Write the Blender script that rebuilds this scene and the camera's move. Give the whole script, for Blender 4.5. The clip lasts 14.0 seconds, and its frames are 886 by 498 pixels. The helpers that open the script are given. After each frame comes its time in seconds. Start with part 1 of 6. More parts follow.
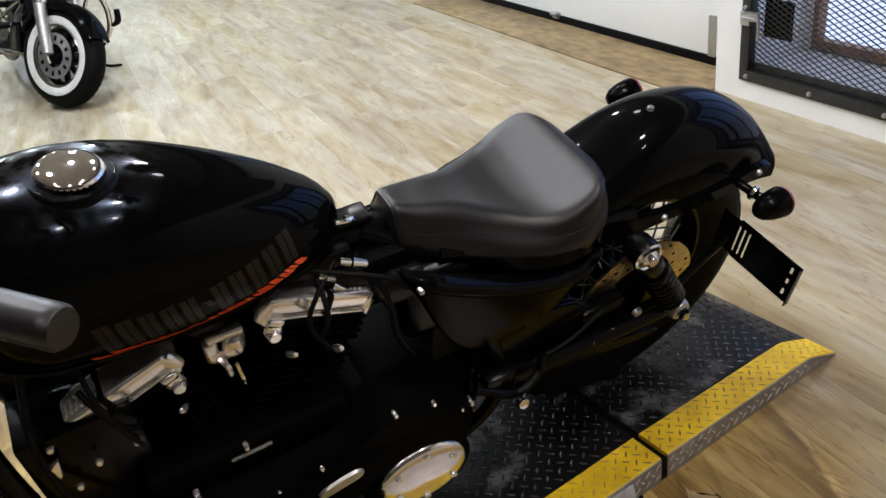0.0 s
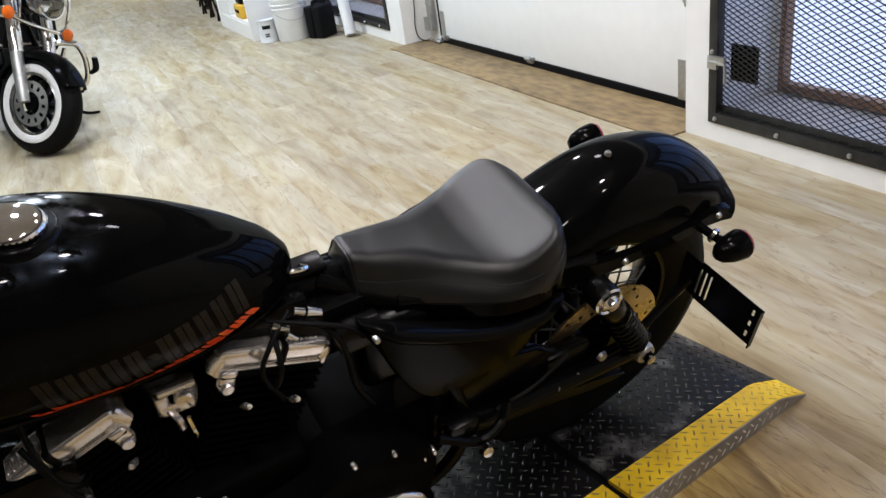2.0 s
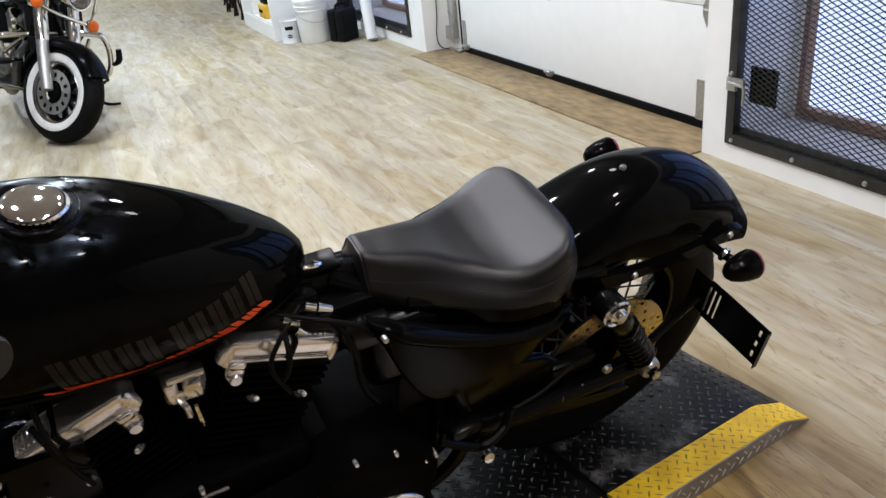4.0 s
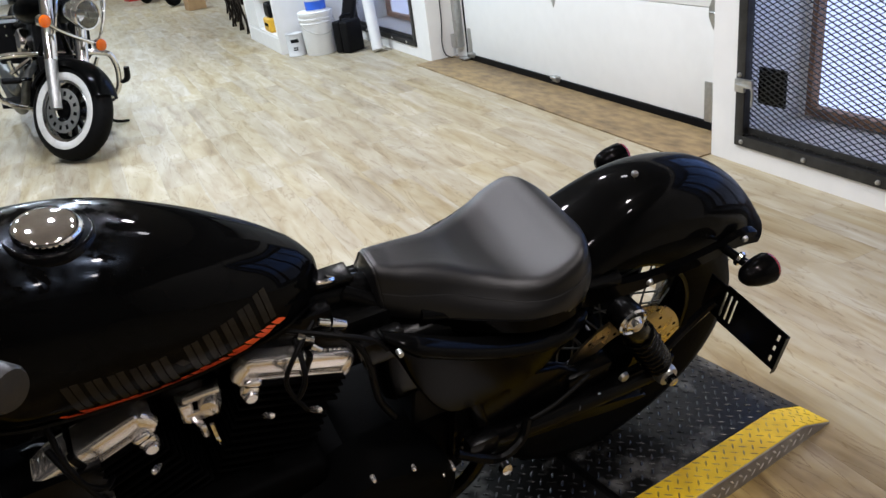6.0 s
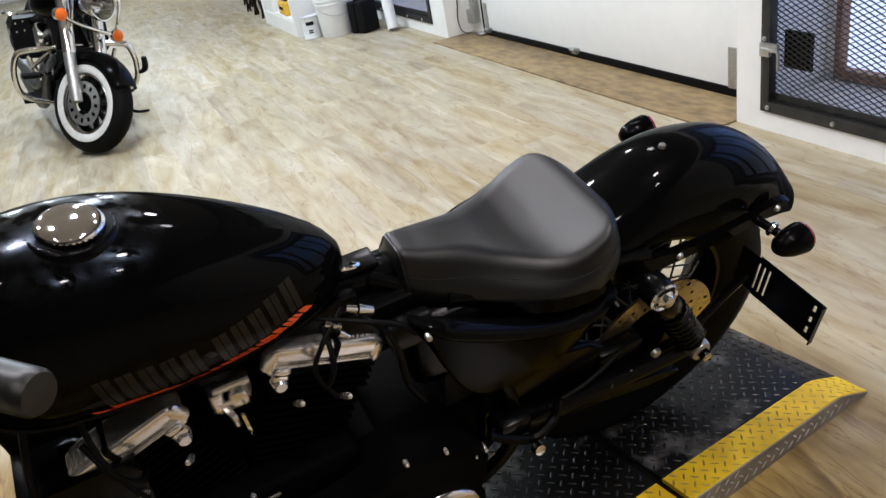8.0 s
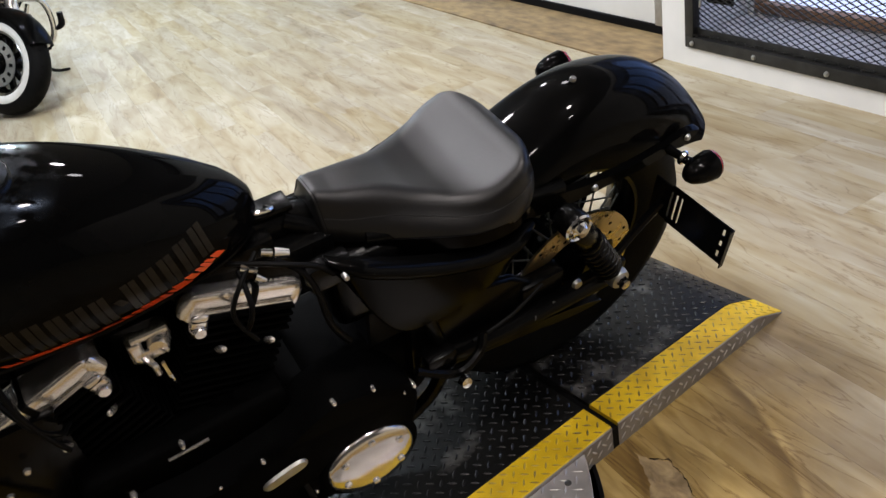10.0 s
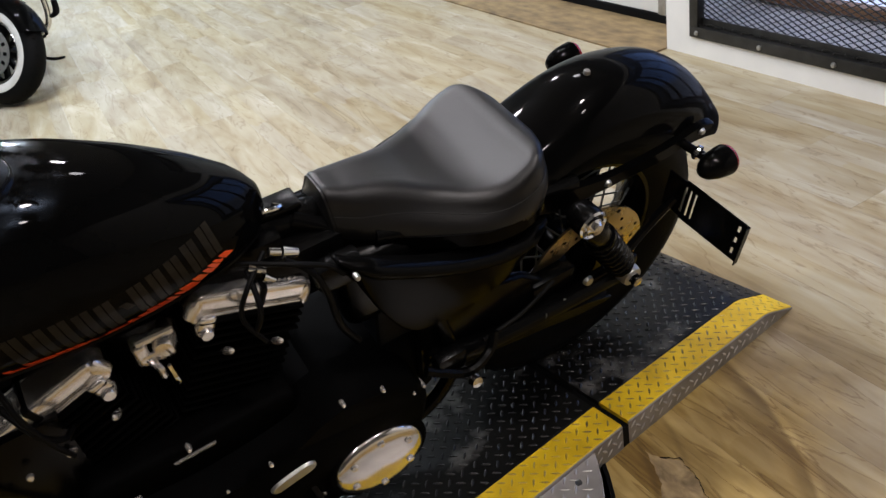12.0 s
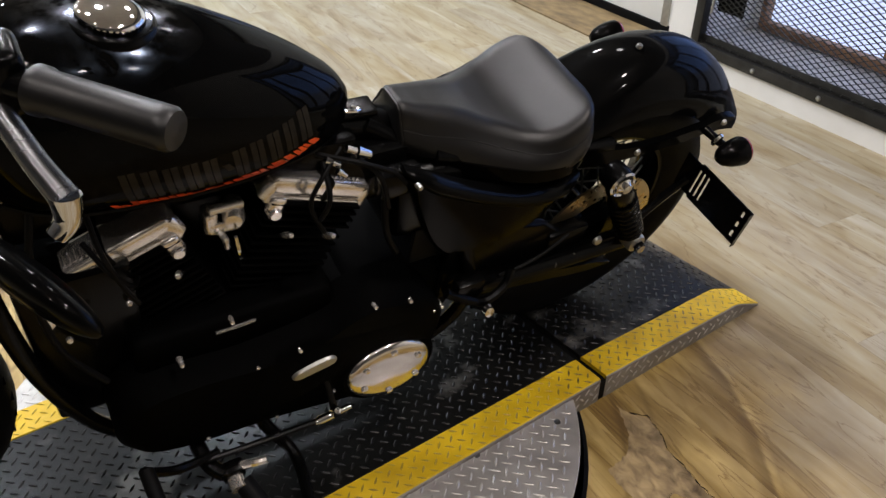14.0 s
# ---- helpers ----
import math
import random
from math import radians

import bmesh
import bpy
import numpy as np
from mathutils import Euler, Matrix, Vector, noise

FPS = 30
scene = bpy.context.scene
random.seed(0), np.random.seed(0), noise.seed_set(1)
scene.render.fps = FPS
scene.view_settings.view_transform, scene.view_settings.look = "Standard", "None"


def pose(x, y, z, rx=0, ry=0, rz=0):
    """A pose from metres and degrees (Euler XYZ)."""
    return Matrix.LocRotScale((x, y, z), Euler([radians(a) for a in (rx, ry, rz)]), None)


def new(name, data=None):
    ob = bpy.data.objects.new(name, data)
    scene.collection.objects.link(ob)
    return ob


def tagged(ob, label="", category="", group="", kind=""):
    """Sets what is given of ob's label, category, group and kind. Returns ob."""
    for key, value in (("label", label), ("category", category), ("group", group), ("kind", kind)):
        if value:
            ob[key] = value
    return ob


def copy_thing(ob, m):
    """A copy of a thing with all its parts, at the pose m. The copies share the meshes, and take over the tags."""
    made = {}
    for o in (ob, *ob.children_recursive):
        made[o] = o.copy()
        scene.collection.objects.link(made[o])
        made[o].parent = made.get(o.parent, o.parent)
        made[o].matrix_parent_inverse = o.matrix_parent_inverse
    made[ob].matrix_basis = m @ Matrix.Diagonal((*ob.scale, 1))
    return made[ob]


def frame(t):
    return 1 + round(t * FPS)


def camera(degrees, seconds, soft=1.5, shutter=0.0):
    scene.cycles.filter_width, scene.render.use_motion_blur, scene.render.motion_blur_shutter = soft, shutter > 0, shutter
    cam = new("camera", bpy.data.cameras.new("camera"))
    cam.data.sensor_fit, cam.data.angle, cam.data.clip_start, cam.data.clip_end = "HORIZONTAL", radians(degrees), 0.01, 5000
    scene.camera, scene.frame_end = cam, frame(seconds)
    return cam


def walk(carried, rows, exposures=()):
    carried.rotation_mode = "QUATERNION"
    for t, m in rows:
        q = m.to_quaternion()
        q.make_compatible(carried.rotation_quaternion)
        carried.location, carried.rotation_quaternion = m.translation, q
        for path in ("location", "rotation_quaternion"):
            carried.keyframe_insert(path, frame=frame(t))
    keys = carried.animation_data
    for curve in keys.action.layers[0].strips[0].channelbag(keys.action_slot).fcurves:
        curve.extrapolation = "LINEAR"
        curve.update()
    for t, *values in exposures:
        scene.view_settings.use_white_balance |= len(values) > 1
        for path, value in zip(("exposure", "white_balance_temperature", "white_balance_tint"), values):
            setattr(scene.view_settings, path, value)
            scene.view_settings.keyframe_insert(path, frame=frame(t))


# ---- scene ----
SOFT = 1.5
cam = camera(60.0, 14.0, soft=SOFT)
PATH = [
    (0.0, 0.155, 0.479, 1.233, 60.14, 7.86, -26.02),
    (0.5, 0.194, 0.470, 1.249, 61.62, 7.62, -32.21),
    (1.0, 0.207, 0.466, 1.233, 61.12, 7.66, -32.75),
    (1.5, 0.197, 0.468, 1.217, 61.37, 5.73, -28.68),
    (2.0, 0.197, 0.468, 1.232, 63.05, 7.95, -27.32),
    (2.5, 0.185, 0.458, 1.235, 64.76, 6.15, -24.58),
    (3.0, 0.186, 0.454, 1.245, 65.55, 6.67, -24.49),
    (3.2, 0.184, 0.456, 1.237, 64.47, 6.14, -24.58),
    (5.3, 0.194, 0.458, 1.230, 63.53, 6.14, -26.69),
    (5.5, 0.194, 0.463, 1.230, 63.48, 6.37, -26.73),
    (6.0, 0.187, 0.467, 1.235, 64.49, 7.17, -25.29),
    (6.5, 0.177, 0.469, 1.235, 64.33, 6.47, -24.01),
    (7.0, 0.183, 0.466, 1.231, 63.96, 6.73, -24.84),
    (7.5, 0.185, 0.471, 1.232, 64.12, 6.87, -25.16),
    (8.0, 0.191, 0.485, 1.233, 62.95, 9.71, -24.63),
    (8.5, 0.192, 0.479, 1.226, 61.02, 9.60, -25.85),
    (9.0, 0.193, 0.455, 1.216, 59.87, 8.63, -26.65),
    (9.2, 0.203, 0.446, 1.212, 58.93, 9.00, -27.43),
    (11.3, 0.234, 0.460, 1.220, 59.07, 10.92, -30.03),
    (11.5, 0.237, 0.471, 1.223, 59.53, 11.04, -29.67),
    (12.0, 0.217, 0.487, 1.214, 57.64, 10.03, -29.65),
    (12.5, 0.110, 0.477, 1.227, 58.75, 8.62, -26.59),
    (13.0, 0.014, 0.430, 1.199, 54.80, 3.61, -28.85),
    (13.5, -0.017, 0.439, 1.193, 53.38, -2.43, -30.41),
    (14.0, 0.006, 0.454, 1.203, 56.45, -0.62, -28.32),
]

EXPOSURES = [(0.0, 0.0, 6080, 12.5), (1.0, -0.05, 6180, 12.5), (1.8, 0.0, 6100, 13), (2.5, 0.0, 5950, 13.5), (6.0, 0.0, 5950, 13.5), (7.5, 0.0, 6000, 13.5), (8.5, 0.0, 6100, 13), (9.0, 0.03, 6120, 13),
             (11.5, -0.06, 6150, 13), (12.0, -0.10, 6100, 13.5), (12.5, -0.15, 6030, 13.5), (13.0, -0.05, 6120, 13.5), (13.5, 0.05, 6300, 13), (14.0, -0.12, 6250, 13)]
walk(cam, [(t, pose(x, y, z, rx, ry, rz)) for t, x, y, z, rx, ry, rz in PATH], EXPOSURES)

# ---- world and lamps ----
world = bpy.data.worlds.new("world")
scene.world = world
world.use_nodes = True
world.node_tree.nodes["Background"].inputs[0].default_value = (0.55, 0.65, 0.9, 1)
world.node_tree.nodes["Background"].inputs[1].default_value = 0.05

CEIL = 3.1
LAMPS = [(-1.4, -0.9, 10), (0.3, -0.8, 14), (1.46, -0.7, 12), (-0.9, 0.35, 10), (1.3, 0.48, 26), (-0.3, 2.06, 22), (1.75, 2.4, 5), (0.44, 2.8, 26), (1.5, 3.25, 22), (-1.3, 2.8, 22),
         (-1.2, 4.6, 36), (0.6, 4.8, 38), (-1.0, 7.4, 50), (0.9, 7.2, 66), (-0.6, 11.0, 70), (0.8, 14.0, 70), (-0.6, 18.0, 70)]
for lx, ly, watts in LAMPS:
    data = bpy.data.lights.new("ceiling_spot", "AREA")
    data.shape, data.size = "DISK", 0.19
    data.energy = watts * (1.12 if ly < 4 else 1.32)
    data.color = (1.0, 0.90, 0.815) if ly < 2 else (1.0, 0.95, 0.925) if ly < 4 else (0.86, 0.955, 1.0)
    lamp = new("ceiling_spot", data)
    lamp.matrix_world = pose(lx, ly, CEIL - 0.06, 0, 0, 0)


# ---- materials ----
def node_mat(name):
    m = bpy.data.materials.new(name)
    m.use_nodes = True
    nt = m.node_tree
    return m, nt, nt.nodes["Principled BSDF"]


def surf(name, c1, c2=None, scale=20.0, rough=0.5, vary=0.08, metal=0.0, bump=0.0, bscale=120.0, coat=0.0, island=0.0, stretch=(1, 1, 1), detail=5.0, spec=0.5, warp=0.0, crough=0.03, ior=1.5):
    """Two-colour grain with roughness variation and fine relief, in object space."""
    m, nt, b = node_mat(name)
    c2 = c2 or tuple(c * 0.8 for c in c1)
    tc = nt.nodes.new("ShaderNodeTexCoord")
    mp = nt.nodes.new("ShaderNodeMapping")
    mp.inputs["Scale"].default_value = stretch
    nt.links.new(tc.outputs["Object"], mp.inputs[0])
    n1 = nt.nodes.new("ShaderNodeTexNoise")
    n1.inputs["Scale"].default_value, n1.inputs["Detail"].default_value, n1.inputs["Distortion"].default_value = scale, detail, warp
    nt.links.new(mp.outputs[0], n1.inputs["Vector"])
    n2 = nt.nodes.new("ShaderNodeTexNoise")
    n2.inputs["Scale"].default_value, n2.inputs["Detail"].default_value = scale * 0.13, 3
    nt.links.new(mp.outputs[0], n2.inputs["Vector"])
    add = nt.nodes.new("ShaderNodeMath")
    add.operation = "MULTIPLY_ADD"
    nt.links.new(n1.outputs[0], add.inputs[0])
    add.inputs[1].default_value = 0.5
    half = nt.nodes.new("ShaderNodeMath")
    half.operation = "MULTIPLY"
    half.inputs[1].default_value = 0.5
    nt.links.new(n2.outputs[0], half.inputs[0])
    nt.links.new(half.outputs[0], add.inputs[2])
    ramp = nt.nodes.new("ShaderNodeValToRGB")
    ramp.color_ramp.elements[0].position, ramp.color_ramp.elements[1].position = 0.35, 0.65
    ramp.color_ramp.elements[0].color, ramp.color_ramp.elements[1].color = (*c2, 1), (*c1, 1)
    nt.links.new(add.outputs[0], ramp.inputs[0])
    col = ramp.outputs[0]
    if island:
        geo = nt.nodes.new("ShaderNodeNewGeometry")
        hsv = nt.nodes.new("ShaderNodeHueSaturation")
        mr = nt.nodes.new("ShaderNodeMapRange")
        mr.inputs["To Min"].default_value, mr.inputs["To Max"].default_value = 1 - island, 1 + island
        nt.links.new(geo.outputs["Random Per Island"], mr.inputs[0])
        nt.links.new(mr.outputs[0], hsv.inputs["Value"])
        nt.links.new(col, hsv.inputs["Color"])
        col = hsv.outputs[0]
    nt.links.new(col, b.inputs["Base Color"])
    rr = nt.nodes.new("ShaderNodeMapRange")
    rr.inputs["To Min"].default_value, rr.inputs["To Max"].default_value = max(0.02, rough - vary), min(1, rough + vary)
    nt.links.new(add.outputs[0], rr.inputs[0])
    nt.links.new(rr.outputs[0], b.inputs["Roughness"])
    b.inputs["Metallic"].default_value = metal
    b.inputs["Coat Weight"].default_value = coat
    b.inputs["Specular IOR Level"].default_value = spec
    b.inputs["Coat Roughness"].default_value = crough
    b.inputs["IOR"].default_value = ior
    if bump:
        n3 = nt.nodes.new("ShaderNodeTexNoise")
        n3.inputs["Scale"].default_value, n3.inputs["Detail"].default_value = bscale, 4
        nt.links.new(mp.outputs[0], n3.inputs["Vector"])
        bn = nt.nodes.new("ShaderNodeBump")
        bn.inputs["Strength"].default_value, bn.inputs["Distance"].default_value = bump, 0.004
        nt.links.new(n3.outputs[0], bn.inputs["Height"])
        nt.links.new(bn.outputs[0], b.inputs["Normal"])
    return m


def plank_mat(name, per_object):
    """Printed vinyl plank: long grain, blotches, dark cracks, tone by plank."""
    m, nt, b = node_mat(name)
    geo = nt.nodes.new("ShaderNodeNewGeometry")
    oi = nt.nodes.new("ShaderNodeObjectInfo")
    rnd = oi.outputs["Random"] if per_object else geo.outputs["Random Per Island"]
    off = nt.nodes.new("ShaderNodeMath")
    off.operation = "MULTIPLY"
    off.inputs[1].default_value = 37.0
    nt.links.new(rnd, off.inputs[0])
    comb = nt.nodes.new("ShaderNodeCombineXYZ")
    for k in range(3):
        nt.links.new(off.outputs[0], comb.inputs[k])
    va = nt.nodes.new("ShaderNodeVectorMath")
    va.operation = "ADD"
    nt.links.new(geo.outputs["Position"], va.inputs[0])
    nt.links.new(comb.outputs[0], va.inputs[1])

    def noise_tex(scale, stretch, detail, dist=0.0):
        mp = nt.nodes.new("ShaderNodeMapping")
        mp.inputs["Scale"].default_value = stretch
        nt.links.new(va.outputs[0], mp.inputs[0])
        n = nt.nodes.new("ShaderNodeTexNoise")
        n.inputs["Scale"].default_value, n.inputs["Detail"].default_value, n.inputs["Distortion"].default_value = scale, detail, dist
        nt.links.new(mp.outputs[0], n.inputs["Vector"])
        return n
    blot = noise_tex(9.0, (1.4, 0.27, 1), 6, 0.8)
    grain = noise_tex(34.0, (1, 0.12, 1), 7, 0.8)
    mix = nt.nodes.new("ShaderNodeMath")
    mix.operation = "MULTIPLY_ADD"
    mix.inputs[1].default_value = 0.24
    nt.links.new(grain.outputs[0], mix.inputs[0])
    sc = nt.nodes.new("ShaderNodeMath")
    sc.operation = "MULTIPLY"
    sc.inputs[1].default_value = 0.76
    nt.links.new(blot.outputs[0], sc.inputs[0])
    nt.links.new(sc.outputs[0], mix.inputs[2])
    # printed strips of uneven tone within each plank
    wob = nt.nodes.new("ShaderNodeVectorMath")
    wob.operation = "MULTIPLY_ADD"
    nt.links.new(blot.outputs["Color"], wob.inputs[0])
    wob.inputs[1].default_value = (0.035, 0.22, 0)
    nt.links.new(va.outputs[0], wob.inputs[2])
    cell = nt.nodes.new("ShaderNodeVectorMath")
    cell.operation = "MULTIPLY"
    cell.inputs[1].default_value = (9.0, 0.85, 0)
    nt.links.new(wob.outputs[0], cell.inputs[0])
    flo = nt.nodes.new("ShaderNodeVectorMath")
    flo.operation = "FLOOR"
    nt.links.new(cell.outputs[0], flo.inputs[0])
    wn = nt.nodes.new("ShaderNodeTexWhiteNoise")
    nt.links.new(flo.outputs[0], wn.inputs[0])
    tone = nt.nodes.new("ShaderNodeMath")
    tone.operation = "MULTIPLY_ADD"
    tone.inputs[1].default_value = 0.11
    nt.links.new(wn.outputs[0], tone.inputs[0])
    nt.links.new(mix.outputs[0], tone.inputs[2])
    ramp = nt.nodes.new("ShaderNodeValToRGB")
    e = ramp.color_ramp.elements
    e[0].position, e[0].color = 0.30, (0.29, 0.225, 0.127, 1)
    e[1].position, e[1].color = 0.78, (0.72, 0.68, 0.55, 1)
    for p, c in ((0.42, (0.41, 0.338, 0.207, 1)), (0.52, (0.505, 0.44, 0.295, 1)), (0.64, (0.585, 0.53, 0.385, 1))):
        k = e.new(p)
        k.color = c
    nt.links.new(tone.outputs[0], ramp.inputs[0])
    crack = noise_tex(5.0, (2.4, 0.35, 1), 8, 1.4)
    cr = nt.nodes.new("ShaderNodeValToRGB")
    ce = cr.color_ramp.elements
    ce[0].position, ce[0].color = 0.485, (1, 1, 1, 1)
    ce[1].position, ce[1].color = 0.515, (1, 1, 1, 1)
    k = ce.new(0.5)
    k.color = (0.42, 0.34, 0.26, 1)
    nt.links.new(crack.outputs[0], cr.inputs[0])
    mul = nt.nodes.new("ShaderNodeMix")
    mul.data_type, mul.blend_type = "RGBA", "MULTIPLY"
    mul.inputs[0].default_value = 0.55
    nt.links.new(ramp.outputs[0], mul.inputs[6])
    nt.links.new(cr.outputs[0], mul.inputs[7])
    hsv = nt.nodes.new("ShaderNodeHueSaturation")
    mr = nt.nodes.new("ShaderNodeMapRange")
    mr.inputs["To Min"].default_value, mr.inputs["To Max"].default_value = 0.92, 1.07
    nt.links.new(rnd, mr.inputs[0])
    nt.links.new(mr.outputs[0], hsv.inputs["Value"])
    ms = nt.nodes.new("ShaderNodeMapRange")
    ms.inputs["To Min"].default_value, ms.inputs["To Max"].default_value = 1.15, 0.8
    sep = nt.nodes.new("ShaderNodeSeparateColor")
    nt.links.new(wn.outputs["Color"], sep.inputs[0])
    nt.links.new(sep.outputs[1], ms.inputs[0])
    nt.links.new(ms.outputs[0], hsv.inputs["Saturation"])
    nt.links.new(mul.outputs[2], hsv.inputs["Color"])
    # browner towards the turntable, with an uneven edge; rubbed in arcs where machines turn
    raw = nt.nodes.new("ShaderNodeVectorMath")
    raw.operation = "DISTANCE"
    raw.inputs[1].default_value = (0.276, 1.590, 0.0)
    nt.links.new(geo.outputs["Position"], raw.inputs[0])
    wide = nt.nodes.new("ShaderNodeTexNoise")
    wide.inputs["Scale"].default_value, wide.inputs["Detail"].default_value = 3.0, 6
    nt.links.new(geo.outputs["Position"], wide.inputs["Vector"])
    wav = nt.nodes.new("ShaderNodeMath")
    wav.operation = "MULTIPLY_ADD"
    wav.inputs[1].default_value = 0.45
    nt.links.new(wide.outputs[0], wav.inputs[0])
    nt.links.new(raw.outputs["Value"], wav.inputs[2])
    # share of the browner colours: full near the turntable, none further out
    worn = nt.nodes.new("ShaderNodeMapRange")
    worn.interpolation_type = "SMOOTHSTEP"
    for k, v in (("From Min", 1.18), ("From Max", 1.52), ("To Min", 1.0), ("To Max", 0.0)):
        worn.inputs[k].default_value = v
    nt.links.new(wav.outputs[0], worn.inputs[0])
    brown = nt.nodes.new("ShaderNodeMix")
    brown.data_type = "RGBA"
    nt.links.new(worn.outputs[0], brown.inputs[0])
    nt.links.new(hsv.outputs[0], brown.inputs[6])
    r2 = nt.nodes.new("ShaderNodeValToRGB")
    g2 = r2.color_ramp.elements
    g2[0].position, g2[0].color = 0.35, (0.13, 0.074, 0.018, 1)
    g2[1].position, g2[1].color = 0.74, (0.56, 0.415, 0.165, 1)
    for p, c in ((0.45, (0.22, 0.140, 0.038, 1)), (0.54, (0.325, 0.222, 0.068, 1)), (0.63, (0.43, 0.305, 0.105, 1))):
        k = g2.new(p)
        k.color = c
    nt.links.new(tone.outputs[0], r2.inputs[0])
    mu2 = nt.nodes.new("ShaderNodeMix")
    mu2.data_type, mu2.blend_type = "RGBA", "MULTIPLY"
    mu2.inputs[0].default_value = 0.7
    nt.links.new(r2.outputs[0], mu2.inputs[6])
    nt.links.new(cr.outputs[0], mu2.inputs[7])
    grime = nt.nodes.new("ShaderNodeTexNoise")
    grime.inputs["Scale"].default_value, grime.inputs["Detail"].default_value, grime.inputs["Distortion"].default_value = 6.5, 9, 1.3
    gmap = nt.nodes.new("ShaderNodeMapping")
    gmap.inputs["Scale"].default_value = (1.0, 0.7, 1)
    nt.links.new(geo.outputs["Position"], gmap.inputs[0])
    nt.links.new(gmap.outputs[0], grime.inputs["Vector"])
    gr2 = nt.nodes.new("ShaderNodeValToRGB")
    gr2.color_ramp.elements[0].position, gr2.color_ramp.elements[0].color = 0.36, (0.52, 0.44, 0.34, 1)
    gr2.color_ramp.elements[1].position, gr2.color_ramp.elements[1].color = 0.60, (1.08, 1.05, 1.0, 1)
    nt.links.new(grime.outputs[0], gr2.inputs[0])
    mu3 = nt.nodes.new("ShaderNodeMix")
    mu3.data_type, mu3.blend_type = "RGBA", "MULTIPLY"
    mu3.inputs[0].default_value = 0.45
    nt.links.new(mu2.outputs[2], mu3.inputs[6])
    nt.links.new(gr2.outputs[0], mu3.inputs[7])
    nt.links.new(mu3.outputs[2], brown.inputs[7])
    wv2 = nt.nodes.new("ShaderNodeMath")
    wv2.operation = "MULTIPLY_ADD"
    wv2.inputs[1].default_value = 0.02
    nt.links.new(blot.outputs[0], wv2.inputs[0])
    nt.links.new(raw.outputs["Value"], wv2.inputs[2])
    arc = nt.nodes.new("ShaderNodeValToRGB")
    ae = arc.color_ramp.elements
    ae[0].position, ae[0].color = 0.69, (0, 0, 0, 1)
    ae[1].position, ae[1].color = 1.0, (0.4, 0.4, 0.4, 1)
    for p, v in ((0.698, 0.55), (0.708, 0), (0.762, 0), (0.772, 0.4), (0.782, 0), (0.88, 0), (0.925, 0.35), (0.945, 0.3), (0.962, 0.62), (0.978, 0.7), (0.985, 0.15), (0.991, 0.1)):
        k = ae.new(p)
        k.color = (v, v, v, 1)
    nt.links.new(wv2.outputs[0], arc.inputs[0])
    rub = nt.nodes.new("ShaderNodeMix")
    rub.data_type = "RGBA"
    nt.links.new(arc.outputs[0], rub.inputs[0])
    nt.links.new(brown.outputs[2], rub.inputs[6])
    rub.inputs[7].default_value = (0.10, 0.058, 0.018, 1)
    nt.links.new(rub.outputs[2], b.inputs["Base Color"])
    b.inputs["Specular IOR Level"].default_value = 0.28
    rr = nt.nodes.new("ShaderNodeMapRange")
    rr.inputs["To Min"].default_value, rr.inputs["To Max"].default_value = 0.34, 0.55
    nt.links.new(grain.outputs[0], rr.inputs[0])
    nt.links.new(rr.outputs[0], b.inputs["Roughness"])
    bn = nt.nodes.new("ShaderNodeBump")
    bn.inputs["Strength"].default_value, bn.inputs["Distance"].default_value = 0.15, 0.002
    nt.links.new(grain.outputs[0], bn.inputs["Height"])
    nt.links.new(bn.outputs[0], b.inputs["Normal"])
    return m


def scuffed(name, c1, c2, worn):
    """Black plate with rubbed and dusty grey patches."""
    m = surf(name, c1, c2, 9, 0.30, 0.09, spec=0.16, bump=0.12, detail=8)
    nt = m.node_tree
    b = nt.nodes["Principled BSDF"]
    geo = nt.nodes.new("ShaderNodeNewGeometry")
    big, fine = nt.nodes.new("ShaderNodeTexNoise"), nt.nodes.new("ShaderNodeTexNoise")
    big.inputs["Scale"].default_value, big.inputs["Detail"].default_value = 6.5, 3
    fine.inputs["Scale"].default_value, fine.inputs["Detail"].default_value = 45, 6
    for n in (big, fine):
        nt.links.new(geo.outputs["Position"], n.inputs["Vector"])
    mul = nt.nodes.new("ShaderNodeMath")
    mul.operation = "MULTIPLY_ADD"
    mul.inputs[1].default_value = 0.22
    nt.links.new(fine.outputs[0], mul.inputs[0])
    nt.links.new(big.outputs[0], mul.inputs[2])
    r = nt.nodes.new("ShaderNodeMapRange")
    r.inputs["From Min"].default_value, r.inputs["From Max"].default_value, r.inputs["To Max"].default_value = 0.70, 0.80, 0.8
    nt.links.new(mul.outputs[0], r.inputs[0])
    mx = nt.nodes.new("ShaderNodeMix")
    mx.data_type = "RGBA"
    nt.links.new(r.outputs[0], mx.inputs[0])
    nt.links.new(b.inputs["Base Color"].links[0].from_socket, mx.inputs[6])
    mx.inputs[7].default_value = (*worn, 1)
    nt.links.new(mx.outputs[2], b.inputs["Base Color"])
    return m


def glow(name, c, s):
    m = bpy.data.materials.new(name)
    m.use_nodes = True
    nt = m.node_tree
    nt.nodes.clear()
    o = nt.nodes.new("ShaderNodeOutputMaterial")
    e = nt.nodes.new("ShaderNodeEmission")
    e.inputs[0].default_value, e.inputs[1].default_value = (*c, 1), s
    nt.links.new(e.outputs[0], o.inputs[0])
    return m


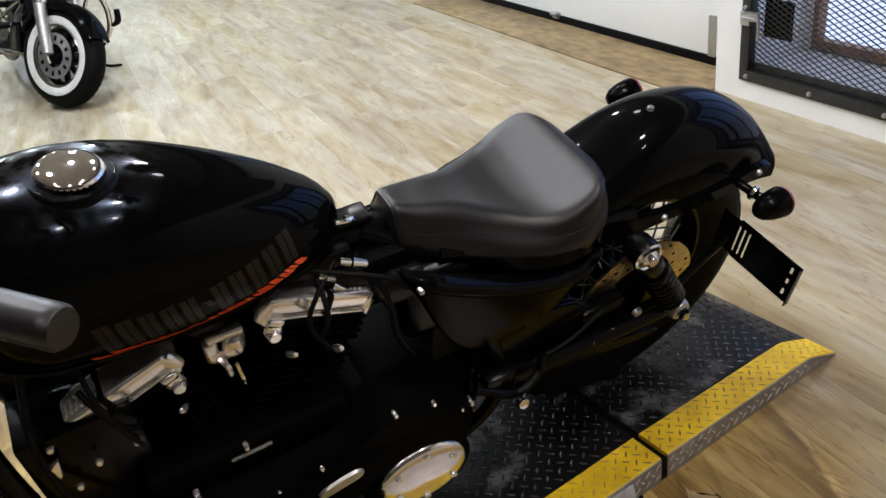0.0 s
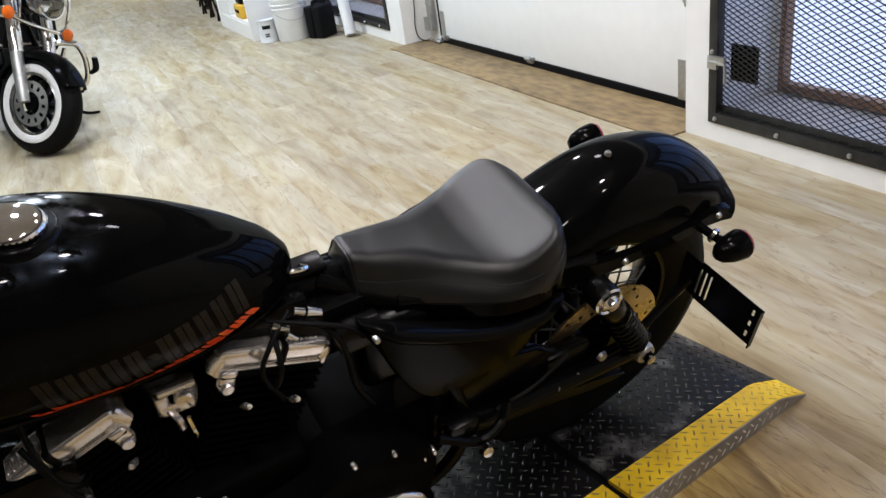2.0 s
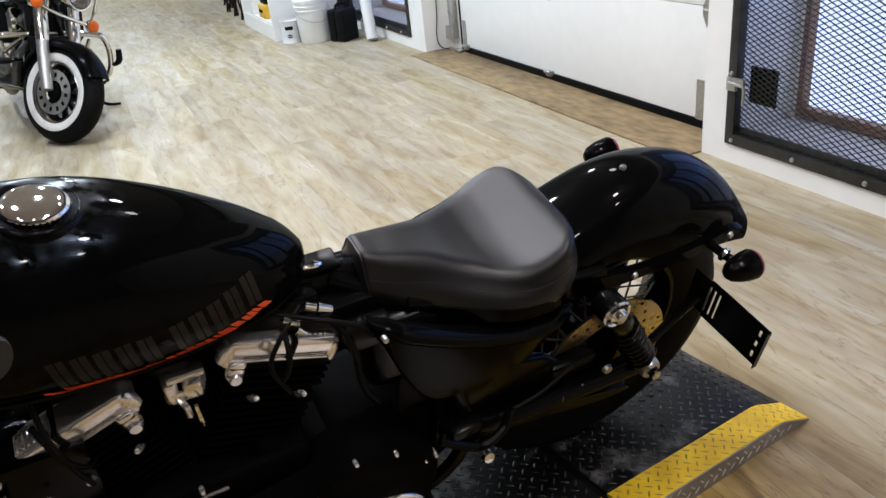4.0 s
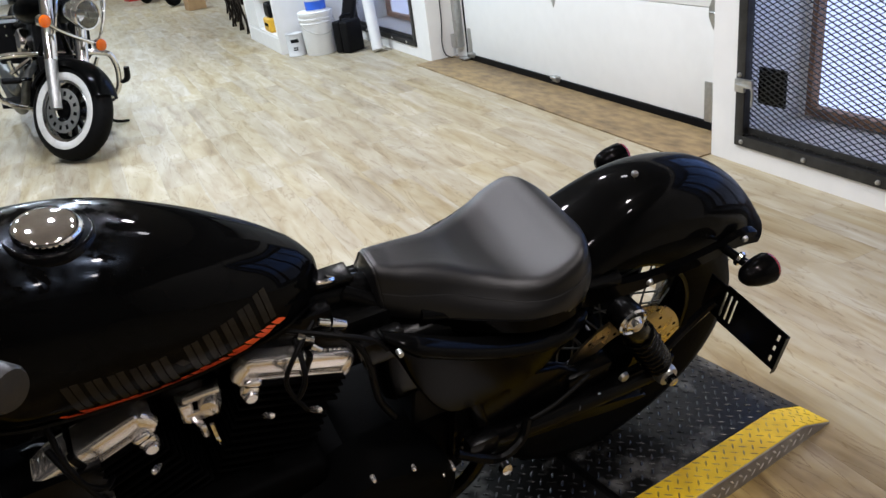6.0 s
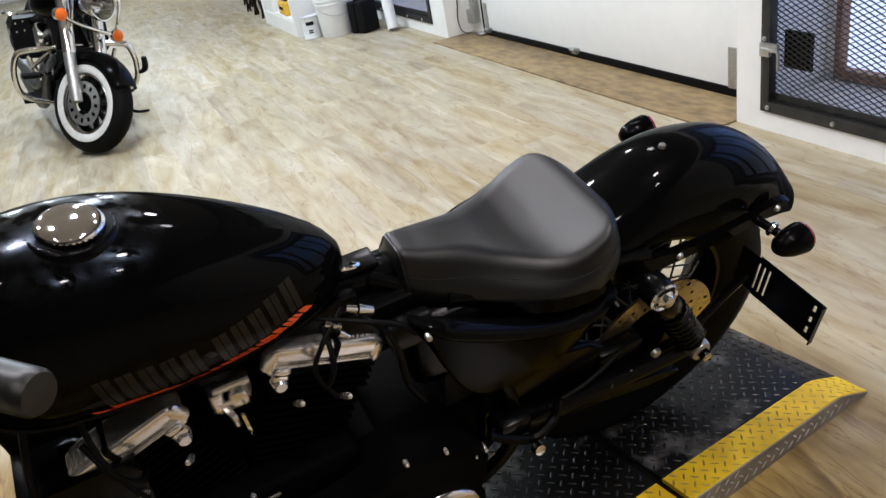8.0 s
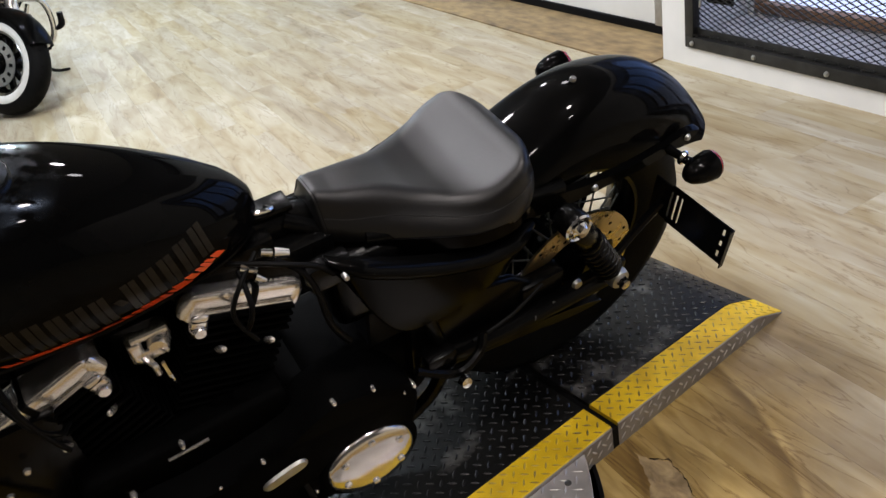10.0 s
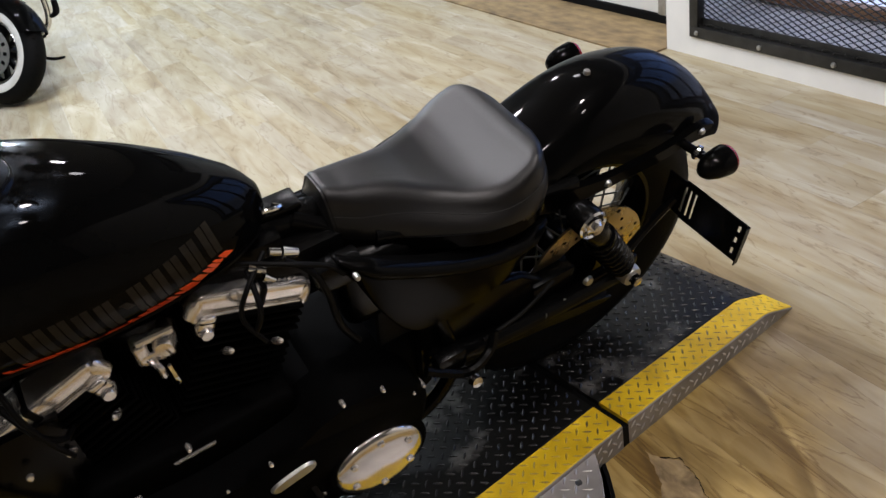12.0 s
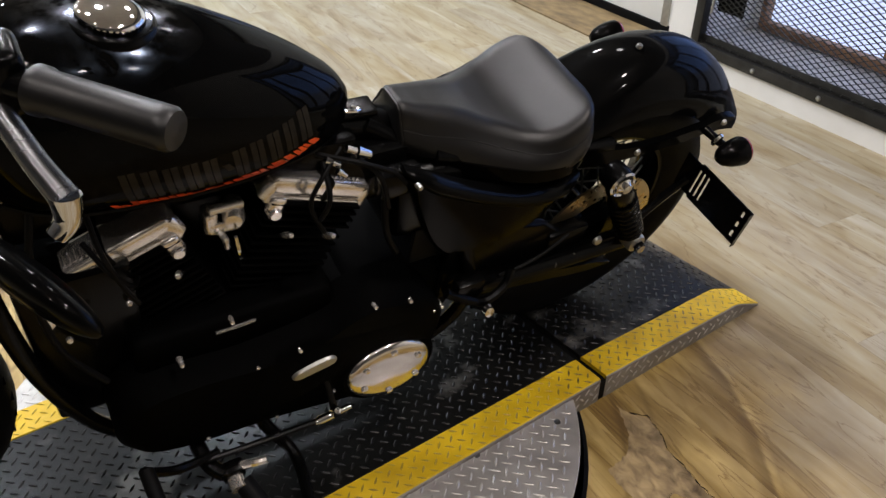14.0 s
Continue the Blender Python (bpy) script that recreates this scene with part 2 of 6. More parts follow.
def glass(name, c, rough=0.02):
    m, nt, b = node_mat(name)
    b.inputs["Base Color"].default_value = (*c, 1)
    b.inputs["Transmission Weight"].default_value = 1.0
    b.inputs["Roughness"].default_value = rough
    b.inputs["IOR"].default_value = 1.3
    return m


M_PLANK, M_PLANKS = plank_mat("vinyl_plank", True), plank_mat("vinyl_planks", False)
M_WALL = surf("white_wall_paint", (0.80, 0.79, 0.76), (0.74, 0.73, 0.70), 9, 0.55, 0.1, bump=0.12, bscale=60)
M_CEIL = surf("greyish_ceiling_paint", (0.50, 0.465, 0.43), (0.42, 0.39, 0.36), 6, 0.85)
M_SUBFLOOR = surf("dark_subfloor", (0.10, 0.10, 0.10), (0.07, 0.07, 0.07), 6, 0.85)
M_SHELL = surf("grey_wall_paint", (0.12, 0.115, 0.11), (0.10, 0.097, 0.093), 6, 0.7)
M_DIM = surf("dark_upper_wall", (0.06, 0.058, 0.055), (0.05, 0.048, 0.046), 6, 0.7)
M_DOOR = surf("white_door_steel", (0.80, 0.80, 0.77), (0.76, 0.76, 0.73), 12, 0.42, 0.06, bump=0.05, bscale=200)
M_RUBBER = surf("black_rubber", (0.005, 0.005, 0.0055), (0.003, 0.003, 0.003), 60, 0.5, 0.1, bump=0.1, bscale=300, ior=1.18)
M_TYRE = surf("tyre_rubber", (0.0055, 0.0055, 0.0055), (0.003, 0.003, 0.003), 70, 0.6, 0.12, bump=0.25, bscale=200, ior=1.16)
M_PLY = surf("worn_plywood", (0.36, 0.255, 0.120), (0.105, 0.068, 0.032), 16, 0.6, 0.12, bump=0.3, bscale=90, stretch=(1.5, 0.6, 1), detail=8)
M_CHIP = surf("bare_inner_veneer", (0.54, 0.39, 0.185), (0.07, 0.04, 0.010), 34, 0.6, 0.1, bump=0.5, bscale=50, stretch=(1.3, 0.8, 1), detail=9, warp=0.6)
M_STEEL = surf("dark_raw_steel", (0.16, 0.165, 0.16), (0.075, 0.075, 0.07), 26, 0.42, 0.14, metal=0.75, bump=0.1)
M_CAGE = surf("cage_steel", (0.045, 0.044, 0.042), (0.016, 0.016, 0.015), 26, 0.45, 0.14, metal=0.5, bump=0.1)
M_MESH = surf("expanded_steel", (0.035, 0.035, 0.034), (0.018, 0.018, 0.017), 40, 0.5, 0.1, metal=0.3)
M_ZINC = surf("zinc_plate", (0.55, 0.55, 0.53), (0.40, 0.40, 0.38), 40, 0.38, 0.1, metal=0.9)
M_WOOD = surf("stained_window_wood", (0.33, 0.17, 0.075), (0.18, 0.085, 0.036), 30, 0.5, 0.1, bump=0.2, stretch=(3, 3, 0.4))
M_SILL = surf("dusty_sill", (0.74, 0.71, 0.66), (0.50, 0.475, 0.44), 14, 0.8, 0.1, bump=0.3)
M_DAY = glow("daylight_beyond", (0.63, 0.73, 1.0), 1.35)
day = M_DAY.node_tree          # snow-white below, bluer and brighter sky above
dp, ds, dr = day.nodes.new("ShaderNodeNewGeometry"), day.nodes.new("ShaderNodeSeparateXYZ"), day.nodes.new("ShaderNodeValToRGB")
day.links.new(dp.outputs["Position"], ds.inputs[0])
day.links.new(ds.outputs["Z"], dr.inputs[0])
dr.color_ramp.elements[0].position, dr.color_ramp.elements[0].color = 0.75, (0.64, 0.72, 0.97, 1)
dr.color_ramp.elements[1].position, dr.color_ramp.elements[1].color = 1.0, (0.66, 1.1, 2.4, 1)
day.links.new(dr.outputs[0], day.nodes["Emission"].inputs[0])
M_TREAD = scuffed("worn_black_tread_plate", (0.011, 0.0105, 0.0095), (0.004, 0.004, 0.0036), (0.11, 0.108, 0.10))
M_TREAD_EDGE = surf("worn_tread_lozenge", (0.020, 0.0195, 0.018), (0.004, 0.004, 0.004), 12, 0.28, 0.08, spec=0.3)
M_YELLOW = surf("yellow_safety_paint", (0.86, 0.585, 0.010), (0.50, 0.31, 0.009), 13, 0.42, 0.12, bump=0.1, spec=0.3)
# dark tone carries the lozenges' small shadows along with wear
M_YEL_LOZENGE = surf("worn_shaded_yellow_lozenge", (0.74, 0.50, 0.012), (0.075, 0.05, 0.016), 7, 0.36, 0.1, detail=7)
M_ALU = surf("aluminium_tread_plate", (0.62, 0.59, 0.55), (0.34, 0.32, 0.29), 16, 0.36, 0.12, metal=0.5, bump=0.1, detail=8)
M_ALU_HI = surf("aluminium_lozenge", (0.64, 0.61, 0.57), (0.40, 0.38, 0.35), 30, 0.48, 0.1, metal=0.5)
M_SIDE = surf("dull_side_plate", (0.36, 0.34, 0.305), (0.20, 0.185, 0.165), 24, 0.5, 0.1, metal=0.6, bump=0.1)
M_PAINT = surf("gloss_black_paint", (0.0022, 0.0022, 0.0022), (0.0014, 0.0014, 0.0014), 8, 0.3, 0.03, coat=0.30, spec=0.006, crough=0.035)
M_PAINT.node_tree.nodes["Principled BSDF"].inputs["Coat IOR"].default_value = 1.3
M_SATIN = surf("satin_black_metal", (0.0028, 0.0028, 0.0028), (0.0016, 0.0016, 0.0016), 40, 0.22, 0.08, bump=0.06, bscale=300, ior=1.2)
M_WRINKLE = surf("wrinkle_black_powder", (0.0014, 0.0014, 0.0014), (0.0008, 0.0008, 0.0008), 60, 0.55, 0.08, bump=0.25, bscale=420, ior=1.08)
M_LEATHER = surf("black_vinyl_seat", (0.0022, 0.0018, 0.0016), (0.0014, 0.0012, 0.0011), 35, 0.40, 0.04, bump=0.10, bscale=420, spec=0.58, ior=1.44)
M_STEM = surf("grey_metal_stem", (0.26, 0.265, 0.28), (0.17, 0.175, 0.185), 40, 0.27, 0.08, metal=0.9)
M_COVER = surf("smooth_black_cover", (0.002, 0.0018, 0.0016), (0.001, 0.001, 0.001), 30, 0.10, 0.05, bump=0.05, bscale=300, ior=1.11)
M_CHROME = surf("chrome", (0.78, 0.77, 0.76), (0.72, 0.71, 0.70), 20, 0.06, 0.02, metal=1.0)
M_SILVER = surf("polished_alloy", (0.86, 0.82, 0.77), (0.76, 0.72, 0.67), 30, 0.20, 0.06, metal=0.8, bump=0.02, bscale=300)
M_SILVER_D = surf("cast_alloy", (0.36, 0.345, 0.32), (0.26, 0.25, 0.23), 40, 0.4, 0.08, metal=0.8, bump=0.1, bscale=300)
M_DERBY = surf("hazed_chrome", (0.80, 0.775, 0.75), (0.72, 0.70, 0.68), 14, 0.13, 0.04, metal=1.0)
M_DISC = surf("brushed_brake_disc", (0.62, 0.52, 0.34), (0.50, 0.40, 0.24), 40, 0.28, 0.08, metal=1.0)
M_HOLE = surf("dark_hole", (0.004, 0.004, 0.004), None, 30, 0.8, ior=1.1)
M_GRIP = surf("rubber_grip", (0.0045, 0.0045, 0.0047), (0.003, 0.003, 0.0032), 70, 0.38, 0.05, bump=0.05, bscale=260, spec=0.5)
M_RED = surf("red_lens", (0.30, 0.010, 0.006), (0.20, 0.006, 0.004), 20, 0.2, 0.03, coat=0.1, spec=0.25)
M_AMBER = surf("amber_lens", (0.72, 0.145, 0.006), (0.55, 0.095, 0.004), 20, 0.2, 0.03, coat=0.2, spec=0.3)
M_DECAL = surf("grey_tank_lettering", (0.020, 0.017, 0.013), (0.009, 0.0075, 0.006), 70, 0.3, 0.08, coat=0.25, spec=0.0, crough=0.15)
M_ORANGE = surf("orange_tank_script", (0.90, 0.10, 0.012), (0.75, 0.07, 0.01), 60, 0.3, 0.06, coat=0.5)
M_WHITEWALL = surf("whitewall_rubber", (0.66, 0.65, 0.62), (0.55, 0.54, 0.51), 30, 0.55, 0.08)
M_PLASTIC_W = surf("white_plastic", (0.74, 0.74, 0.72), (0.68, 0.68, 0.66), 16, 0.42, 0.06)
M_PLASTIC_K = surf("black_plastic", (0.006, 0.006, 0.0065), (0.004, 0.004, 0.0045), 30, 0.5, 0.08, bump=0.1, ior=1.2)
M_TIN = surf("paint_can_label", (0.62, 0.62, 0.61), (0.48, 0.48, 0.48), 18, 0.35, 0.06)
M_BLUE = surf("blue_label", (0.03, 0.12, 0.62), (0.02, 0.09, 0.5), 20, 0.4, 0.05)
M_YEL_P = surf("yellow_plastic", (0.72, 0.42, 0.03), (0.6, 0.34, 0.02), 20, 0.4, 0.05)
M_CARD = surf("cardboard", (0.42, 0.27, 0.13), (0.34, 0.21, 0.10), 14, 0.75, 0.06)
M_REDP = surf("red_painted_plastic", (0.5, 0.03, 0.02), (0.38, 0.02, 0.015), 14, 0.3, 0.06)
M_CLEAR = glass("clear_screen", (0.95, 0.96, 0.97))
M_DARK_W = surf("dark_stained_wood", (0.012, 0.008, 0.006), (0.007, 0.005, 0.004), 20, 0.4, 0.08, ior=1.25)


def hazed(name, centre):
    """The gloss paint with patchy haze and fine swirls round the filler."""
    m = M_PAINT.copy()
    m.name = name
    nt = m.node_tree
    b = nt.nodes["Principled BSDF"]
    tc, dist, noi = nt.nodes.new("ShaderNodeTexCoord"), nt.nodes.new("ShaderNodeVectorMath"), nt.nodes.new("ShaderNodeTexNoise")
    dist.operation = "DISTANCE"
    dist.inputs[1].default_value = centre
    nt.links.new(tc.outputs["Object"], dist.inputs[0])
    nt.links.new(tc.outputs["Object"], noi.inputs["Vector"])
    noi.inputs["Scale"].default_value, noi.inputs["Detail"].default_value, noi.inputs["Distortion"].default_value = 30.0, 12, 0.3
    near, rough, mul = nt.nodes.new("ShaderNodeMapRange"), nt.nodes.new("ShaderNodeMapRange"), nt.nodes.new("ShaderNodeMath")
    near.interpolation_type = "SMOOTHSTEP"
    for k, v in (("From Min", 0.045), ("From Max", 0.105), ("To Min", 1.0), ("To Max", 0.0)):
        near.inputs[k].default_value = v
    for k, v in (("From Min", 0.42), ("From Max", 0.72), ("To Min", 0.0), ("To Max", 0.5)):
        rough.inputs[k].default_value = v
    nt.links.new(dist.outputs["Value"], near.inputs[0])
    nt.links.new(noi.outputs[0], rough.inputs[0])
    mul.operation = "MULTIPLY"
    nt.links.new(near.outputs[0], mul.inputs[0])
    nt.links.new(rough.outputs[0], mul.inputs[1])
    nt.links.new(mul.outputs[0], b.inputs["Specular IOR Level"])
    # the bluish glow round the filler is put into this tint
    b.inputs["Specular Tint"].default_value = (0.55, 0.72, 1.0, 1)
    b.inputs["IOR"].default_value = 1.85
    spread = b.inputs["Roughness"].links[0].from_node
    spread.inputs["To Min"].default_value, spread.inputs["To Max"].default_value = 0.14, 0.24
    return m


M_TANK = hazed("hazed_tank_paint", (0.891, 0.013, 0.935))


# ---- mesh helpers ----
def link_mesh(name, bm, mat, sharp=40):
    me = bpy.data.meshes.new(name)
    bmesh.ops.recalc_face_normals(bm, faces=bm.faces)
    bm.to_mesh(me)
    bm.free()
    me.materials.append(mat)
    me.polygons.foreach_set("use_smooth", [True] * len(me.polygons))
    me.set_sharp_from_angle(angle=radians(sharp))
    me.update()
    return me


def part(name, bm, mat, parent=None, label="", sharp=40):
    ob = new(name, link_mesh(name, bm, mat, sharp))
    if parent is not None:
        ob.parent = parent
    if label:
        tagged(ob, label)
    return ob


def thing(name, label, category, m=None, group="", kind=""):
    ob = new(name)
    if m is not None:
        ob.matrix_world = m
    return tagged(ob, label, category, group, kind)


def bx(bm, c, s, m=None, bev=0.0, seg=2):
    """A box with centre c and size s, bevelled."""
    r = bmesh.ops.create_cube(bm, size=1.0)
    vs = r["verts"]
    bmesh.ops.scale(bm, vec=s, verts=vs)
    if bev > 0:
        es = list({e for v in vs for e in v.link_edges})
        rb = bmesh.ops.bevel(bm, geom=es, offset=bev, segments=seg, affect="EDGES", profile=0.6)
        vs = list({v for f in rb["faces"] for v in f.verts} | {v for v in vs if v.is_valid})
    bmesh.ops.translate(bm, vec=c, verts=vs)
    if m is not None:
        bmesh.ops.transform(bm, matrix=m, verts=vs)
    return vs


def box(c, s, m=None, bev=0.0, seg=2):
    bm = bmesh.new()
    bx(bm, c, s, m, bev, seg)
    return bm


def smooth_path(pts, n=6):
    """Catmull-Rom through the points."""
    p = [Vector(q) for q in pts]
    if len(p) < 3:
        return p
    out = []
    for i in range(len(p) - 1):
        a, b, c, d = p[max(i - 1, 0)], p[i], p[i + 1], p[min(i + 2, len(p) - 1)]
        for k in range(n):
            t = k / n
            out.append(0.5 * ((2 * b) + (c - a) * t + (2 * a - 5 * b + 4 * c - d) * t * t + (3 * b - a - 3 * c + d) * t ** 3))
    out.append(p[-1])
    return out


def tb(bm, pts, r, seg=10, curve=True, n=6):
    """A tube along points; r is one radius or one for each given point."""
    path = smooth_path(pts, n) if curve else [Vector(q) for q in pts]
    m = len(path)
    rs = [r] * m if not isinstance(r, (list, tuple)) else [float(np.interp(i / (m - 1) * (len(r) - 1), range(len(r)), r)) for i in range(m)]
    up = None
    rings = []
    for i, q in enumerate(path):
        t = (path[min(i + 1, m - 1)] - path[max(i - 1, 0)]).normalized()
        if up is None:
            up = t.orthogonal().normalized()
        up = (up - t * up.dot(t)).normalized()
        sd = t.cross(up)
        rings.append([bm.verts.new(q + rs[i] * (math.cos(a) * up + math.sin(a) * sd)) for a in (2 * math.pi * k / seg for k in range(seg))])
    skin(bm, rings)
    for ring in (rings[0], rings[-1]):
        bm.faces.new(ring)
    return bm


def tube(pts, r, seg=10, curve=True, n=6):
    return tb(bmesh.new(), pts, r, seg, curve, n)


def skin(bm, rings, closed=True):
    for a, b in zip(rings, rings[1:]):
        k = len(a)
        for i in range(k if closed else k - 1):
            j = (i + 1) % k
            bm.faces.new((a[i], a[j], b[j], b[i]))


def lt(bm, profile, m, seg=32, close=False):
    """Turn a profile of (radius, height) round the z axis of m."""
    rings = []
    for r, h in profile:
        rings.append([bm.verts.new(m @ Vector((r * math.cos(a), r * math.sin(a), h))) for a in (2 * math.pi * k / seg for k in range(seg))])
    skin(bm, rings)
    if close:
        skin(bm, [rings[-1], rings[0]])
    else:
        for ring in (rings[0], rings[-1]):
            bm.faces.new(ring)
    return bm


def lathe(profile, m=Matrix(), seg=32, close=False):
    return lt(bmesh.new(), profile, m, seg, close)


def axis(c, d):
    """A pose at c whose z axis points along d."""
    return Matrix.Translation(c) @ Vector(d).to_track_quat("Z", "Y").to_matrix().to_4x4()


def loft(rings, caps=True):
    bm = bmesh.new()
    rr = [[bm.verts.new(p) for p in ring] for ring in rings]
    skin(bm, rr)
    if caps:
        bm.faces.new(rr[0])
        bm.faces.new(rr[-1])
    return bm


def slab(outline, h, m=Matrix(), bev=0.0):
    """A flat outline in the xy plane of m, h thick along z, its top edge bevelled."""
    bm = bmesh.new()
    lo = [bm.verts.new(m @ Vector((x, y, 0))) for x, y in outline]
    if bev:
        cx, cy = sum(p[0] for p in outline) / len(outline), sum(p[1] for p in outline) / len(outline)
        mid = [bm.verts.new(m @ Vector((x, y, h - bev))) for x, y in outline]
        hi = []
        for x, y in outline:
            dd = max(math.hypot(x - cx, y - cy), 1e-6)
            hi.append(bm.verts.new(m @ Vector((x - (x - cx) / dd * bev, y - (y - cy) / dd * bev, h))))
        rings = [lo, mid, hi]
    else:
        hi = [bm.verts.new(m @ Vector((x, y, h))) for x, y in outline]
        rings = [lo, hi]
    skin(bm, rings)
    bm.faces.new(lo)
    bm.faces.new(hi)
    return bm


def boxes_mesh(name, items, mat):
    """Many plain boxes (centre, size, turn about z) in one mesh."""
    vs, fs = [], []
    for (cx, cy, cz), (sx, sy, sz), a in items:
        k = len(vs)
        ca, sa = math.cos(a), math.sin(a)
        for dz in (-0.5, 0.5):
            for dx, dy in ((-0.5, -0.5), (0.5, -0.5), (0.5, 0.5), (-0.5, 0.5)):
                x, y = dx * sx, dy * sy
                vs.append((cx + x * ca - y * sa, cy + x * sa + y * ca, cz + dz * sz))
        fs += [(k + 3, k + 2, k + 1, k), (k + 4, k + 5, k + 6, k + 7)] + [(k + i, k + (i + 1) % 4, k + 4 + (i + 1) % 4, k + 4 + i) for i in range(4)]
    me = bpy.data.meshes.new(name)
    me.from_pydata(vs, [], fs)
    me.materials.append(mat)
    return me


# ---- the room ----
WX, DX = 2.538, 2.754          # wall face, door face
Y0, Y1 = -3.0, 22.0
X0 = -4.5

floor = part("floor", box(((X0 + 3.4) / 2, (Y0 + Y1) / 2, -0.06), (3.4 - X0, Y1 - Y0, 0.10)), M_SUBFLOOR)
tagged(floor, "pale wood-look vinyl plank floor of the showroom", "floor", kind="structure")
ceiling = part("ceiling", box(((X0 + 3.4) / 2, (Y0 + Y1) / 2, CEIL + 0.05), (3.4 - X0, Y1 - Y0, 0.10)), M_CEIL)
tagged(ceiling, "plain greyish painted ceiling", "ceiling", kind="structure")
for nm, c, s in (("wall_west", (X0 - 0.06, (Y0 + Y1) / 2, CEIL / 2), (0.12, Y1 - Y0, CEIL)),
                 ("wall_south", ((X0 + 3.4) / 2, Y0 - 0.06, CEIL / 2), (3.4 - X0, 0.12, CEIL)),
                 ("wall_north", ((X0 + 3.4) / 2, Y1 + 0.06, CEIL / 2), (3.4 - X0, 0.12, CEIL))):
    tagged(part(nm, box(c, s), M_SHELL), "plain grey painted wall", "wall", kind="structure")

# east wall: blocks left round the two windows and the door; unseen above head height, made dark there
WT = 0.36                     # wall thickness
WIN_A = (0.55, 2.80, 0.12, 1.9)      # y0, y1, z0, z1 of the opening of the near window
WIN_B = (6.30, 7.74, 0.12, 1.9)
DOOR = (2.98, 6.003, 2.6)
HEAD = 2.1
bm, up = bmesh.new(), bmesh.new()
for y0, y1, z0, z1 in ((Y0, WIN_A[0], 0, HEAD), (WIN_A[0], WIN_A[1], 0, WIN_A[2]), (WIN_A[0], WIN_A[1], WIN_A[3], HEAD), (WIN_A[1], DOOR[0], 0, HEAD),
                       (DOOR[1], WIN_B[0], 0, HEAD), (WIN_B[0], WIN_B[1], 0, WIN_B[2]), (WIN_B[0], WIN_B[1], WIN_B[3], HEAD), (WIN_B[1], Y1, 0, HEAD)):
    bx(bm, (WX + WT / 2, (y0 + y1) / 2, (z0 + z1) / 2), (WT, y1 - y0, z1 - z0))
wall_east = tagged(part("wall_east", bm, M_WALL), "white painted wall with a garage door and two caged windows", "wall", kind="structure")
# unseen upper part, darkened so the black paint reflects less
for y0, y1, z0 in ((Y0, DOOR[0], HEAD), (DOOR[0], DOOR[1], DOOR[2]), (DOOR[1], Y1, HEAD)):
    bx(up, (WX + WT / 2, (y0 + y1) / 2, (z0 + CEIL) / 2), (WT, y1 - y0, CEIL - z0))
tagged(part("wall_east_upper", up, M_DIM), "unseen upper wall, coloured dark to keep reflections low", "wall", kind="structure")


def expanded_mesh(name, x, y0, y1, z0, z1, py, pz, t, parent):
    """Expanded steel: staggered zigzag strands."""
    vs, fs = [], []
    rows = int((z1 - z0) / pz)
    cols = int((y1 - y0) / py * 2)
    for r in range(rows + 1):
        for side in (1, -1):
            zb = z0 + r * pz
            prev = None
            for k in range(cols + 1):
                y = y0 + k * py / 2
                z = zb + (side * pz / 2 if k % 2 else 0.0)
                q = len(vs)
                vs += [(x - 0.0025, y, z - t), (x - 0.0025, y, z + t), (x + 0.0025, y, z + t), (x + 0.0025, y, z - t)]
                if prev is not None:
                    fs += [(prev + i, prev + (i + 1) % 4, q + (i + 1) % 4, q + i) for i in range(4)]
                prev = q
    me = bpy.data.meshes.new(name)
    me.from_pydata(vs, [], fs)
    me.materials.append(M_MESH)
    ob = new(name, me)
    ob.parent = parent
    return tagged(ob, "dark expanded steel mesh")


